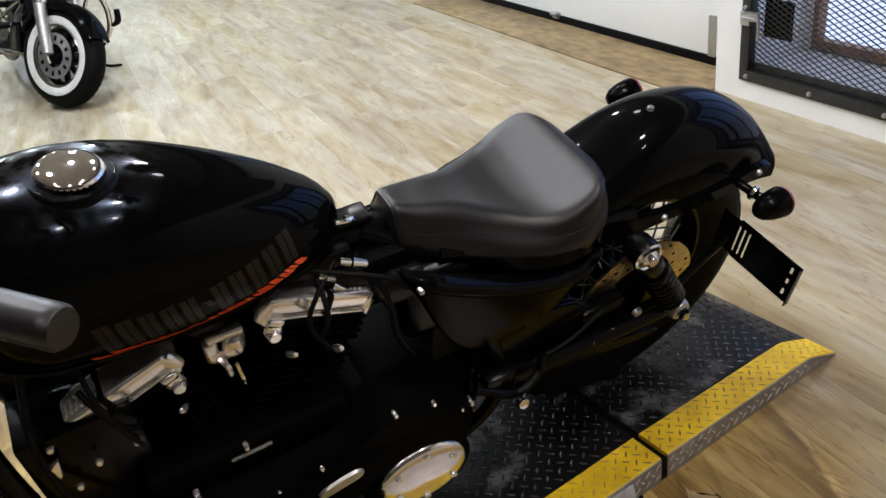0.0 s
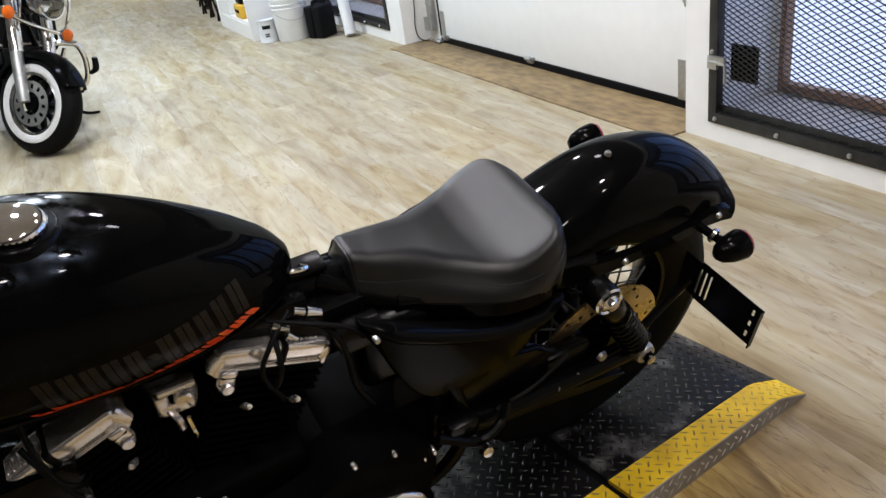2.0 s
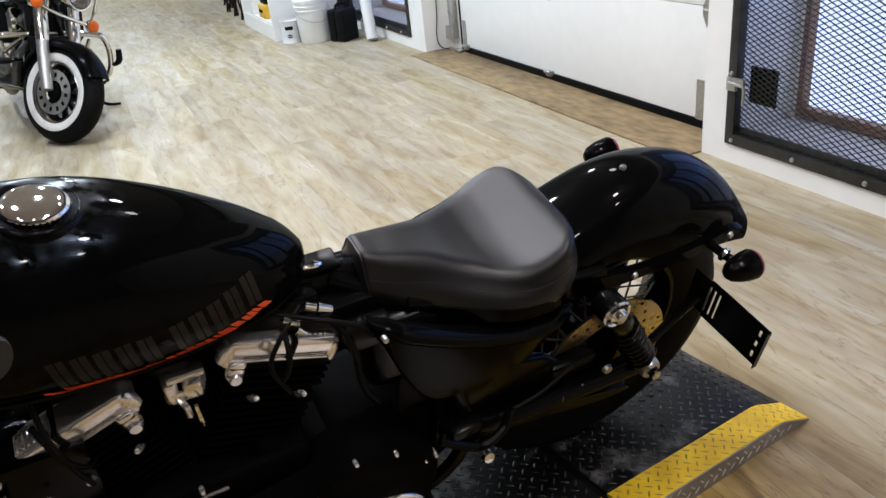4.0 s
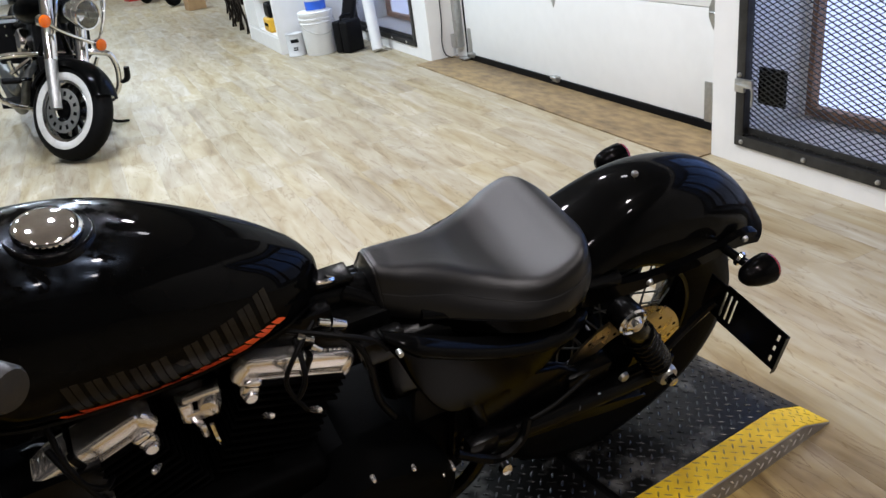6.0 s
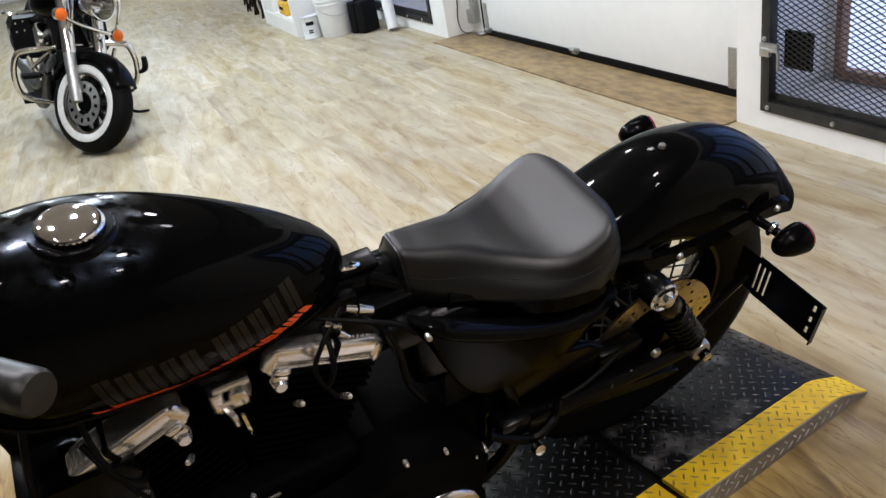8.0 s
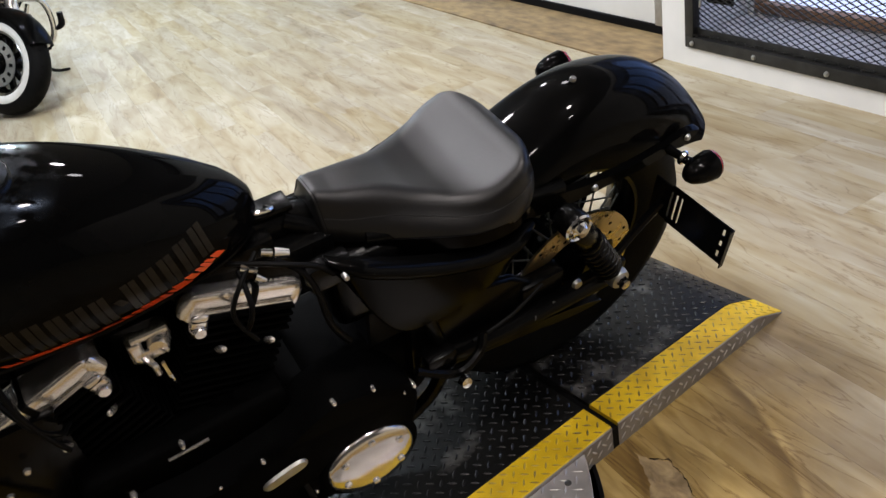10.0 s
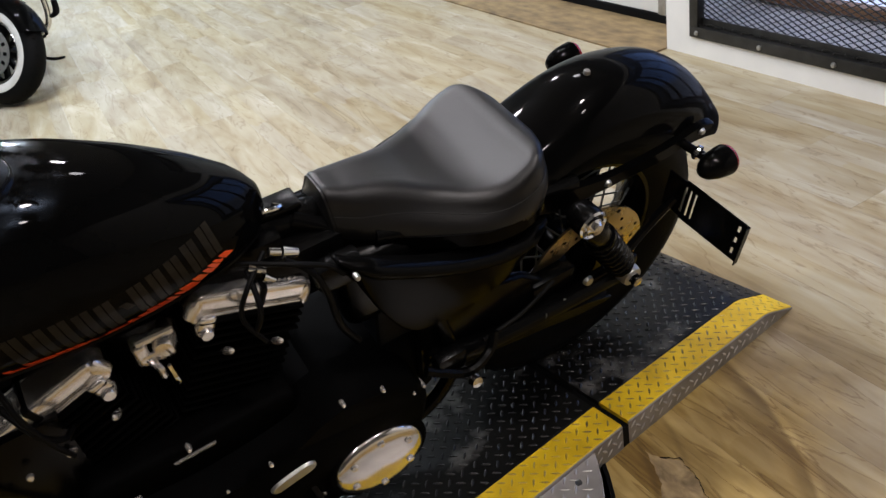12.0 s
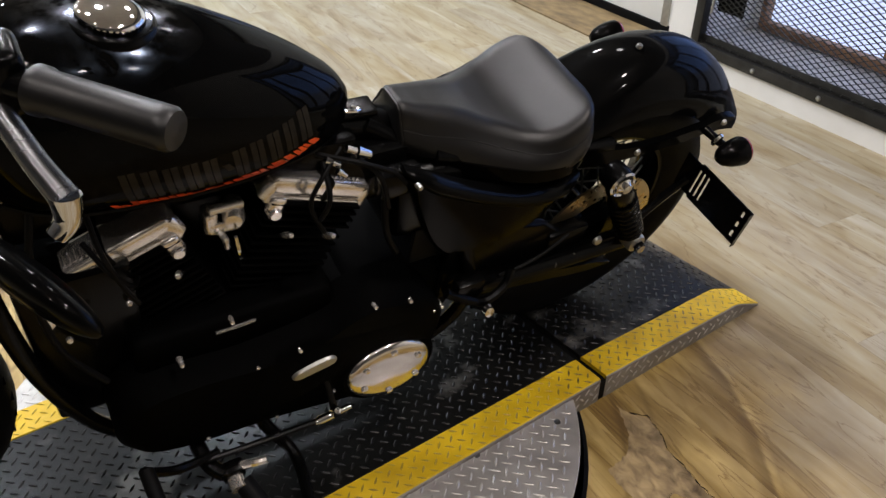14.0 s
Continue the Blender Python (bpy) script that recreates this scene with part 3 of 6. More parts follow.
def caged_window(name, win, pitch, strand, label, latch):
    y0, y1, z0, z1 = win
    w = thing(name, label, "window", kind="structure")
    xb = WX + WT - 0.02
    part("window_sill", box((WX + 0.185, (y0 + y1) / 2, z0 + 0.010), (0.30, y1 - y0 - 0.006, 0.020), bev=0.003), M_SILL, w, "dusty grey sill")
    # timber frame at the back of the recess
    fr = bmesh.new()
    bx(fr, (xb, y1 - 0.044, (z0 + z1) / 2), (0.05, 0.027, z1 - z0 - 0.06), bev=0.004)
    bx(fr, (xb, y0 + 0.03, (z0 + z1) / 2), (0.05, 0.055, z1 - z0 - 0.06), bev=0.004)
    bx(fr, (xb, (y0 + y1) / 2, z0 + 0.048), (0.05, y1 - y0 - 0.12, 0.040), bev=0.004)
    bx(fr, (xb, (y0 + y1) / 2, z1 - 0.055), (0.05, y1 - y0 - 0.12, 0.055), bev=0.004)
    part("window_frame", fr, M_WOOD, w, "orange-brown stained timber frame")
    part("reveal_strip", box((xb, y1 - 0.0145, (z0 + z1) / 2), (0.05, 0.029, z1 - z0 - 0.004)), M_WALL, w)
    step = 0.62
    y = y1 - 0.06 - step
    while y > y0 + 0.2:
        part("mullion", box((xb - 0.004, y, (z0 + z1) / 2), (0.06, 0.075, z1 - z0 - 0.17), bev=0.004), M_WOOD, w)
        part("mullion_trim", box((xb - 0.012, y - 0.05, (z0 + z1) / 2), (0.03, 0.02, z1 - z0 - 0.17), bev=0.002), M_STEEL, w)
        y -= step
    part("pane", box((xb + 0.03, (y0 + y1) / 2, (z0 + z1) / 2), (0.006, y1 - y0 - 0.1, z1 - z0 - 0.1)), M_DAY, w, "bright bluish daylight pane")
    # steel angle frame on the wall face
    f = 0.045
    xf = WX - 0.006
    a0, a1, b0, b1 = y0 - 0.035, y1 + 0.035, z0 - 0.035, z1 + 0.035
    for nm, c, s in (("cage_bar", (xf, (a0 + a1) / 2, b0 + f / 2), (0.012, a1 - a0, f)), ("cage_bar", (xf, (a0 + a1) / 2, b1 - f / 2), (0.012, a1 - a0, f)),
                     ("cage_bar", (xf - 0.0005, a1 - f / 2, (b0 + b1) / 2), (0.012, f, b1 - b0 - 2 * f)), ("cage_bar", (xf - 0.0005, a0 + f / 2, (b0 + b1) / 2), (0.012, f, b1 - b0 - 2 * f))):
        part(nm, box(c, s, bev=0.0015), M_CAGE, w)
    lip = bmesh.new()
    bx(lip, (WX + 0.012, (a0 + a1) / 2, b0 + f - 0.004), (0.03, a1 - a0 - 2 * f, 0.006))
    bx(lip, (WX + 0.012, a1 - f + 0.004, (b0 + b1) / 2), (0.03, 0.006, b1 - b0 - 2 * f))
    part("cage_lip", lip, M_CAGE, w)
    part("mesh_fold", box((WX + 0.016, (a0 + a1) / 2, b0 + f + 0.016), (0.004, a1 - a0 - 2 * f, 0.034), bev=0.001), M_CAGE, w)
    teeth = bmesh.new()          # cut strands bent down over the bottom bar
    y, k = a1 - f - 0.01, 0
    while y > a0 + f:
        bx(teeth, (0, 0, 0), (0.036, 0.004, 0.003), pose(WX + 0.004, y, b0 + f + 0.006 + 0.004 * (k % 3), 0, 20 + 9 * (k % 2), 38 if k % 2 else -38))
        y -= pitch[0] / 2
        k += 1
    tagged(part("cut_strands", teeth, M_MESH, w), kind="stuff")
    expanded_mesh("mesh_panel", WX + 0.02, a0 + f, a1 - f, b0 + f, b1 - f, pitch[0], pitch[1], strand, w)
    y = a1 - 0.04
    while y > a0:
        part("bolt", lathe([(0.0, 0.009), (0.008, 0.006), (0.0105, 0.0), (0.0105, -0.004)], axis((xf - 0.007, y, b0 + 0.02), (-1, 0, 0)), 10), M_ZINC, w)
        y -= 0.32
    for z in (b0 + 0.30, b0 + 0.62, b0 + 1.0):
        part("bolt", lathe([(0.0, 0.009), (0.008, 0.006), (0.0105, 0.0), (0.0105, -0.004)], axis((xf - 0.007, a1 - 0.018, z), (-1, 0, 0)), 10), M_ZINC, w)
    if latch:
        part("latch_plate", box((WX + 0.03, a1 - 0.15, 0.345), (0.004, 0.14, 0.15), bev=0.001), M_SATIN, w, "dark steel plate behind the latch")
        lb = bmesh.new()
        bx(lb, (WX - 0.02, a1 - 0.03, 0.345), (0.016, 0.05, 0.055), bev=0.004)
        tb(lb, [(WX - 0.03, a1 - 0.02, 0.35), (WX - 0.03, a1 - 0.085, 0.35), (WX - 0.03, a1 - 0.105, 0.335), (WX - 0.03, a1 - 0.105, 0.27)], 0.006, 8)
        bx(lb, (WX - 0.026, a1 - 0.075, 0.358), (0.014, 0.055, 0.035), bev=0.004)
        part("latch", lb, M_ZINC, w, "zinc slide-bolt latch with a bent handle")
    return w


caged_window("window_1", WIN_A, (0.045, 0.021), 0.0016, "timber window in a white recess behind a bolted steel mesh cage", True)
caged_window("window_2", WIN_B, (0.06, 0.03), 0.0004, "timber window behind a bolted steel mesh cage", False)

# garage door
door = thing("garage_door", "white sectional steel garage door, closed, with a black bottom seal", "garage door")
PH = 0.53
for k in range(5):
    z0 = 0.048 + k * PH
    part("panel", box((DX + 0.025, (3.20 + 5.80) / 2, z0 + PH / 2), (0.05, 2.60, PH - 0.003), bev=0.004), M_DOOR, door)
part("bottom_seal", box((DX + 0.022, 4.5, 0.024), (0.06, 2.60, 0.048), bev=0.006), M_RUBBER, door, "black rubber bottom seal")
for y in (3.215, 4.55, 5.74):
    for k in range(1, 4):
        z = 0.03 + k * PH
        o = [(0, -0.075), (0.028, -0.02), (0.028, 0.02), (0, 0.075), (-0.028, 0.02), (-0.028, -0.02)]
        h = slab(o, 0.004, axis((DX - 0.001, y, z), (-1, 0, 0)) @ pose(0, 0, 0, 0, 0, 0))
        tb(h, [(DX - 0.008, y - 0.02, z), (DX - 0.008, y + 0.02, z)], 0.006, 8, False)
        part("hinge", h, M_ZINC, door)
for y in (3.235, 5.74):
    part("corner_bracket", box((DX - 0.003, y, 0.13), (0.006, 0.05, 0.22), bev=0.002), M_ZINC, door)
for y in (4.55, 5.70):
    h = box((DX - 0.012, y, 0.05), (0.03, 0.06, 0.035), bev=0.006)
    tb(h, [(DX - 0.03, y - 0.03, 0.06), (DX - 0.03, y + 0.03, 0.06)], 0.012, 10, False)
    part("roller_bracket", h, M_ZINC, door)
trk = bmesh.new()
for y in (5.84,):
    bx(trk, (DX - 0.03, y, 1.3), (0.05, 0.012, 2.4))
    bx(trk, (DX - 0.055, y + 0.02, 1.3), (0.004, 0.05, 2.4))
    bx(trk, (DX - 0.03, y + 0.045, 1.3), (0.05, 0.004, 2.4))
    bx(trk, (DX - 0.03, y + 0.06, 0.14), (0.07, 0.08, 0.1), bev=0.004)
tagged(part("door_track", trk, M_ZINC), "zinc vertical track of the garage door", "door track")
part("side_seal", box((DX - 0.004, 5.792, 1.25), (0.010, 0.014, 2.4), None, 0.003, 1), M_RUBBER, door, "black rubber side seal")
for z in (0.035, 0.16, 0.30):
    part("track_bolt", lathe([(0.0, 0.010), (0.008, 0.008), (0.011, 0.0), (0.011, -0.004)], axis((DX - 0.060, 5.865, z), (-1, 0, 0)), 10), M_ZINC, door)
part("floor_bracket", box((DX - 0.035, 5.79, 0.022), (0.05, 0.10, 0.012), None, 0.003, 1), M_ZINC, door)
tagged(part("door_cable", tube([(DX - 0.02, 5.93, 0.0), (DX - 0.1, 5.97, 0.03), (DX - 0.12, 5.99, 0.12), (DX - 0.1, 6.0 - 0.006, 0.32), (DX - 0.1, 5.994, 0.8)], 0.004, 6), M_PLASTIC_K), "thin black cable beside the door track", "cable")
for y0, y1, nm in ((2.98, 3.2, "jamb"), (5.80, 6.003, "jamb")):
    tagged(part("trim", box((DX + 0.07, (y0 + y1) / 2, 1.3), (0.14, y1 - y0 - 0.004, 2.6)), M_WALL), "white door jamb", "trim", kind="structure")
tagged(part("plywood_strip", box((2.578, 4.49, 0.004), (0.350, 3.02, 0.008), bev=0.002), M_PLY), "worn plywood threshold strip before the garage door", "floor strip", kind="structure")
rc = random.Random(8)


def jagged(pts, amp):
    """A line through points, broken into short uneven steps."""
    out = []
    for (ax, ay), (bx2, by2) in zip(pts, pts[1:]):
        n = max(2, int(math.hypot(bx2 - ax, by2 - ay) / 0.008))
        for k in range(n):
            t = k / n
            out.append((ax + (bx2 - ax) * t + amp * (rc.random() - 0.5), ay + (by2 - ay) * t + amp * (rc.random() - 0.5)))
    return out + [pts[-1]]


CHIP_A = [(0.921, 1.329), (0.929, 1.296), (0.957, 1.270), (0.951, 1.219), (0.931, 1.181), (0.933, 1.142), (0.927, 1.064), (0.928, 0.963)]
CHIP_B = [(0.928, 0.963), (0.909, 1.032), (0.868, 1.092), (0.843, 1.081), (0.816, 1.082), (0.791, 1.114), (0.787, 1.169), (0.792, 1.193), (0.854, 1.211), (0.894, 1.255), (0.913, 1.306), (0.921, 1.329)]
ring = jagged(CHIP_A, 0.004)[:-1] + jagged(CHIP_B, 0.005)[:-1]
chip = bmesh.new()
vs = [chip.verts.new((x, y, 0.0012)) for x, y in ring]
fc = chip.faces.new(vs)
bmesh.ops.triangulate(chip, faces=[fc])
part("chipped_veneer", chip, M_CHIP, floor, "pale chipped veneer patch")
for line, wide in ((CHIP_A[1:], 0.0026), ([(0.868, 1.092), (0.836, 1.078), (0.811, 1.06), (0.804, 1.036), (0.78, 1.008)], 0.0016), ([(0.793, 1.117), (0.814, 1.083)], 0.0013), ([(0.779, 1.109), (0.749, 1.082), (0.714, 1.049)], 0.0013)):
    cr = bmesh.new()
    row = []
    for x, y in jagged(line, 0.0065):
        w = wide * (0.15 + 0.9 * rc.random() ** 2)
        row.append((cr.verts.new((x - w * 0.8, y - w * 0.5, 0.0018)), cr.verts.new((x + w * 0.8, y + w * 0.5, 0.0018))))
    for (a0, a1), (b0, b1) in zip(row, row[1:]):
        cr.faces.new((a0, a1, b1, b0))
    part("crack", cr, M_HOLE, floor, "dark open crack")

# ---- the lift platform (axes: u along the bike to its rear, n across, away) ----
ANG = 8.2
PLAT = pose(0, 0, 0, 0, 0, ANG)
N_IN, N_OUT = 1.219, 1.849
U_GAP, U_BEND, U_END = 1.087, 1.565, 1.668
PZ = 0.063


def lozenges(name, u0, u1, n0, n1, zf, pitch, mat, m, keep=None, ln=0.0205, wd=0.0052, h=0.0016):
    """Raised tread lozenges on a square grid at 45 degrees, turned alternately, joined."""
    vs, fs = [], []
    q = math.sqrt(0.5)
    big = int(max(u1 - u0, n1 - n0) / pitch * 1.5) + 4
    uc, nc = (u0 + u1) / 2, (n0 + n1) / 2
    for i in range(-big, big + 1):
        for j in range(-big, big + 1):
            u, n = uc + (i - j) * pitch * q, nc + (i + j) * pitch * q
            if not (u0 < u < u1 and n0 < n < n1) or (keep is not None and not keep(u, n)):
                continue
            a = radians(45) if (i + j) % 2 else radians(-45)
            ca, sa = math.cos(a), math.sin(a)
            k = len(vs)
            for dx, dy, dz in ((-ln / 2, 0, 0), (-ln / 5, -wd / 2, 0), (ln / 5, -wd / 2, 0), (ln / 2, 0, 0), (ln / 5, wd / 2, 0), (-ln / 5, wd / 2, 0), (-ln / 4, 0, h), (ln / 4, 0, h)):
                uu, nn = u + dx * ca - dy * sa, n + dx * sa + dy * ca
                vs.append(m @ Vector((uu, nn, zf(uu) + dz)))
            fs += [(k, k + 1, k + 6), (k + 1, k + 2, k + 7, k + 6), (k + 2, k + 3, k + 7), (k + 3, k + 4, k + 7), (k + 4, k + 5, k + 6, k + 7), (k + 5, k, k + 6)]
    me = bpy.data.meshes.new(name)
    me.from_pydata(vs, [], fs)
    me.materials.append(mat)
    return me


def ramp_z(u):
    return float(np.interp(u, [-9, U_GAP, U_BEND, U_END], [PZ, PZ, 0.048, 0.004]))


lift = thing("lift_platform", "low black tread-plate bike platform with worn yellow painted edges", "platform", PLAT)


def deck(name, us, n0, n1, mat, dz=0.0, bot=0.0):
    rings = []
    for u in us:
        z = ramp_z(u) + dz
        bt = min(bot, z - 0.003)
        rings.append([(u, n0, bt), (u, n0, z - 0.002), (u, n0 + 0.002, z), (u, n1 - 0.002, z), (u, n1, z - 0.002), (u, n1, bt)])
    return part(name, loft(rings), mat, lift, sharp=20)


US_A = [-0.95, -0.4, 0.2, U_GAP - 0.009]
US_B = [U_GAP + 0.009, 1.3, U_BEND - 0.01, U_BEND + 0.01, U_END]
for us, nm in ((US_A, "deck_plate"), (US_B, "ramp_plate")):
    deck(nm, us, N_IN + 0.078, N_OUT - 0.078, M_TREAD)
    deck("yellow_edge", us, N_IN + 0.001, N_IN + 0.078, M_YELLOW, 0.0006, 0.02)
    deck("yellow_edge", us, N_OUT - 0.078, N_OUT - 0.001, M_YELLOW, 0.0006, 0.02)
    deck("side_plate", us, N_IN - 0.001, N_IN + 0.003, M_SIDE, -0.0015)
    deck("side_plate", us, N_OUT - 0.003, N_OUT + 0.001, M_SIDE, -0.0015)
for nm, u0, u1 in (("a", -0.95, U_GAP - 0.01), ("b", U_GAP + 0.01, U_END - 0.01)):
    for n0, n1, mt in ((N_IN + 0.009, N_IN + 0.069, M_YEL_LOZENGE), (N_IN + 0.084, N_OUT - 0.084, M_TREAD_EDGE), (N_OUT - 0.069, N_OUT - 0.009, M_YEL_LOZENGE)):
        ob = new("tread_pattern", lozenges("tread_pattern", u0, u1, n0, n1, lambda u: ramp_z(u) + 0.0007, 0.0205 if mt is M_YEL_LOZENGE else 0.0225, mt, Matrix(), wd=0.0040 if mt is M_YEL_LOZENGE else 0.0052))
        ob.parent = lift
        tagged(ob, kind="stuff")
    side = pose(0, N_IN - 0.0012, 0, 90, 0, 0)
    ob = new("tread_pattern", lozenges("tread_pattern", u0, u1, 0.004, 0.06, lambda u: 0.0, 0.020, M_ALU_HI, side, keep=lambda u, n: n < ramp_z(u) - 0.012))
    ob.parent = lift
    tagged(ob, kind="stuff")
part("gap_seal", box((U_GAP, (N_IN + N_OUT) / 2, 0.027), (0.0178, N_OUT - N_IN, 0.053)), M_RUBBER, lift, "dark rubber strip in the gap between the plates")
DISC_C, DISC_R, DISC_Z = (0.276, 1.590), 0.590, 0.052
disc = tagged(part("turntable_disc", lathe([(DISC_R - 0.02, 0.0), (DISC_R - 0.02, DISC_Z - 0.012), (DISC_R, DISC_Z - 0.010), (DISC_R, DISC_Z - 0.002), (DISC_R - 0.002, DISC_Z), (0.02, DISC_Z)], pose(DISC_C[0], DISC_C[1], 0), 96), M_ALU), "round aluminium tread-plate turntable under the platform", "turntable")
for x, y in ((0.556, 1.311), (0.565, 1.098), (0.385, 1.155), (0.19, 1.06), (0.745, 1.31)):
    part("flush_screw", lathe([(0.0, 0.0012), (0.004, 0.0010), (0.0062, 0.0022), (0.0072, 0.0), (0.0072, -0.004)], pose(x, y, DISC_Z), 14), M_STEEL, disc)
part("rubber_rim", lathe([(DISC_R + 0.012, 0.0), (DISC_R + 0.013, 0.003), (DISC_R + 0.021, 0.003), (DISC_R + 0.022, 0.0)], pose(DISC_C[0], DISC_C[1], 0), 96), M_RUBBER, disc)
ob = new("tread_pattern", lozenges("tread_pattern", -0.57, 0.57, -0.57, 0.57, lambda u: DISC_Z + 0.0005, 0.0215, M_ALU_HI, pose(DISC_C[0], DISC_C[1], 0, 0, 0, 8), keep=lambda u, n: u * u + n * n < 0.575 ** 2 and abs(n) > 0.25, ln=0.025, wd=0.0054, h=0.0013))
ob.parent = disc
tagged(ob, kind="stuff")

# ---- the cruiser motorcycle (axes: x forward from the rear tyre's foot, y to its left, z up; it leans on its stand) ----
BIKE = pose(0.965, 1.694, PZ, 0, 0, 182.2) @ pose(0, 0, 0, -17.5, 0, 0)
bike = thing("cruiser_motorcycle", "gloss black cruiser motorcycle leaning on its side stand on the platform", "motorcycle", BIKE)
SIDE = Matrix(((1, 0, 0, 0), (0, 0, 1, 0), (0, 1, 0, 0), (0, 0, 0, 1)))
RA = Vector((0.03, 0.0, 0.325))


def side_slab(outline, y0, y1, bev=0.006):
    """An outline in x and z, from y0 out to y1."""
    s = 1 if y1 > y0 else -1
    return slab([(x, z) for x, z in outline], abs(y1 - y0), Matrix.Translation((0, y0, 0)) @ SIDE @ Matrix.Diagonal((1, 1, s, 1)), bev)


def rounded(points, n=5):
    """A closed smooth outline through points."""
    m = len(points)
    out = []
    for i in range(m):
        a, b, c, d = [Vector(points[(i + k - 1) % m]) for k in range(4)]
        for k in range(n):
            t = k / n
            p = 0.5 * ((2 * b) + (c - a) * t + (2 * a - 5 * b + 4 * c - d) * t * t + (3 * b - a - 3 * c + d) * t ** 3)
            out.append((p.x, p.y))
    return out


def wheel(parent, c, d, tyre_r, tyre_w, rim_r, name, disc_side):
    m = axis(c, d)
    h = tyre_w / 2
    prof = [(rim_r, -h * 0.62), (rim_r + 0.02, -h * 0.8), (tyre_r - 0.055, -h), (tyre_r - 0.028, -h * 0.92), (tyre_r - 0.010, -h * 0.62), (tyre_r - 0.002, -h * 0.3), (tyre_r, 0)]
    prof += [(r, -y) for r, y in reversed(prof[:-1])]
    tyre = part(name, lt(bmesh.new(), prof, m, 64, True), M_TYRE, parent)
    # tread grooves
    g = bmesh.new()
    for k in range(44):
        a = 2 * math.pi * k / 44
        for s in (-1, 1):
            bx(g, (tyre_r - 0.012, 0, s * h * 0.42), (0.014, 0.004, h * 0.42), m @ pose(0, 0, 0, 0, 0, math.degrees(a)) @ pose(0, 0, 0, s * 25, 0, 0))
    tagged(part("tread_groove", g, M_HOLE, tyre), kind="stuff")
    rp = [(rim_r + 0.008, -h * 0.62), (rim_r - 0.008, -h * 0.58), (rim_r - 0.022, -h * 0.2), (rim_r - 0.026, 0), (rim_r - 0.022, h * 0.2), (rim_r - 0.008, h * 0.58), (rim_r + 0.008, h * 0.62), (rim_r + 0.002, 0)]
    part("rim", lt(bmesh.new(), rp, m, 48, True), M_SATIN, tyre)
    part("hub", lathe([(0.0, -0.075), (0.055, -0.075), (0.055, -0.06), (0.03, -0.05), (0.03, 0.05), (0.055, 0.06), (0.055, 0.075), (0.0, 0.075)], m, 24), M_SATIN, tyre)
    for k in range(40):
        a = 2 * math.pi * k / 40
        b = a + (0.42 if k % 2 else -0.42)
        s = 0.062 if (k // 2) % 2 else -0.062
        part("spoke", tube([m @ Vector((0.05 * math.cos(b), 0.05 * math.sin(b), s)), m @ Vector(((rim_r - 0.02) * math.cos(a), (rim_r - 0.02) * math.sin(a), s * 0.15))], 0.0022, 5, False), M_STEEL, tyre)
    if disc_side:
        dm = m @ Matrix.Translation((0, 0, disc_side))
        part("brake_disc", lt(bmesh.new(), [(0.095, -0.0025), (0.146, -0.0025), (0.146, 0.0025), (0.095, 0.0025)], dm, 56, True), M_DISC, tyre, "brushed steel brake disc with drilled holes")
        ca = bmesh.new()
        for k in range(5):
            a = 2 * math.pi * k / 5 + 0.3
            bx(ca, (0.078, 0, 0), (0.05, 0.022, 0.008), dm @ pose(0, 0, 0, 0, 0, math.degrees(a)), 0.003)
        lt(ca, [(0.03, -0.006), (0.06, -0.006), (0.06, 0.006), (0.03, 0.006)], dm, 24, True)
        part("disc_carrier", ca, M_SATIN, tyre)
        for k in range(30):
            a = 2 * math.pi * k / 30
            r = (0.106, 0.121, 0.135)[k % 3]
            part("drilled_hole", lathe([(0.004, -0.003), (0.004, 0.003)], dm @ Matrix.Translation((r * math.cos(a), r * math.sin(a), 0)), 8), M_HOLE, tyre)
    return tyre


wheel(bike, RA, (0, 1, 0), 0.322, 0.15, 0.212, "rear_tyre", 0.088)

# rear fender
def arch(phi, r, w, depth, off):
    c = Vector((RA.x + r * math.cos(phi), 0, RA.z + r * math.sin(phi)))
    rad = Vector((math.cos(phi), 0, math.sin(phi)))
    out = []
    for k in range(41):
        b = math.pi * k / 40
        cb, sb = math.cos(b), math.sin(b)
        flare = 0.007 * max(0.0, 1 - sb / 0.55) ** 1.5
        y = (1 if cb >= 0 else -1) * ((w - off) * abs(cb) ** 0.88 + flare)
        out.append(c + Vector((0, y, 0)) + rad * (-depth + (depth - off) * sb ** 0.88))
    return out


def ss(table, x, n):
    """Smooth value of column n at x."""
    xs, vs = [t[0] for t in table], [t[n] for t in table]
    if xs[0] > xs[-1]:
        xs, vs = xs[::-1], vs[::-1]
    x = min(max(x, xs[0]), xs[-1])
    i = min(max(int(np.searchsorted(xs, x)) - 1, 0), len(xs) - 2)

    def slope(k):
        if k == 0 or k == len(xs) - 1:
            k0 = 0 if k == 0 else k - 1
            return (vs[k0 + 1] - vs[k0]) / (xs[k0 + 1] - xs[k0])
        h0, h1 = xs[k] - xs[k - 1], xs[k + 1] - xs[k]
        d0, d1 = (vs[k] - vs[k - 1]) / h0, (vs[k + 1] - vs[k]) / h1
        return 0.0 if d0 * d1 <= 0 else (d0 * h1 + d1 * h0) / (h0 + h1)
    h = xs[i + 1] - xs[i]
    t = (x - xs[i]) / h
    return vs[i] * (1 + 2 * t) * (1 - t) ** 2 + h * slope(i) * t * (1 - t) ** 2 + vs[i + 1] * t * t * (3 - 2 * t) + h * slope(i + 1) * t * t * (t - 1)


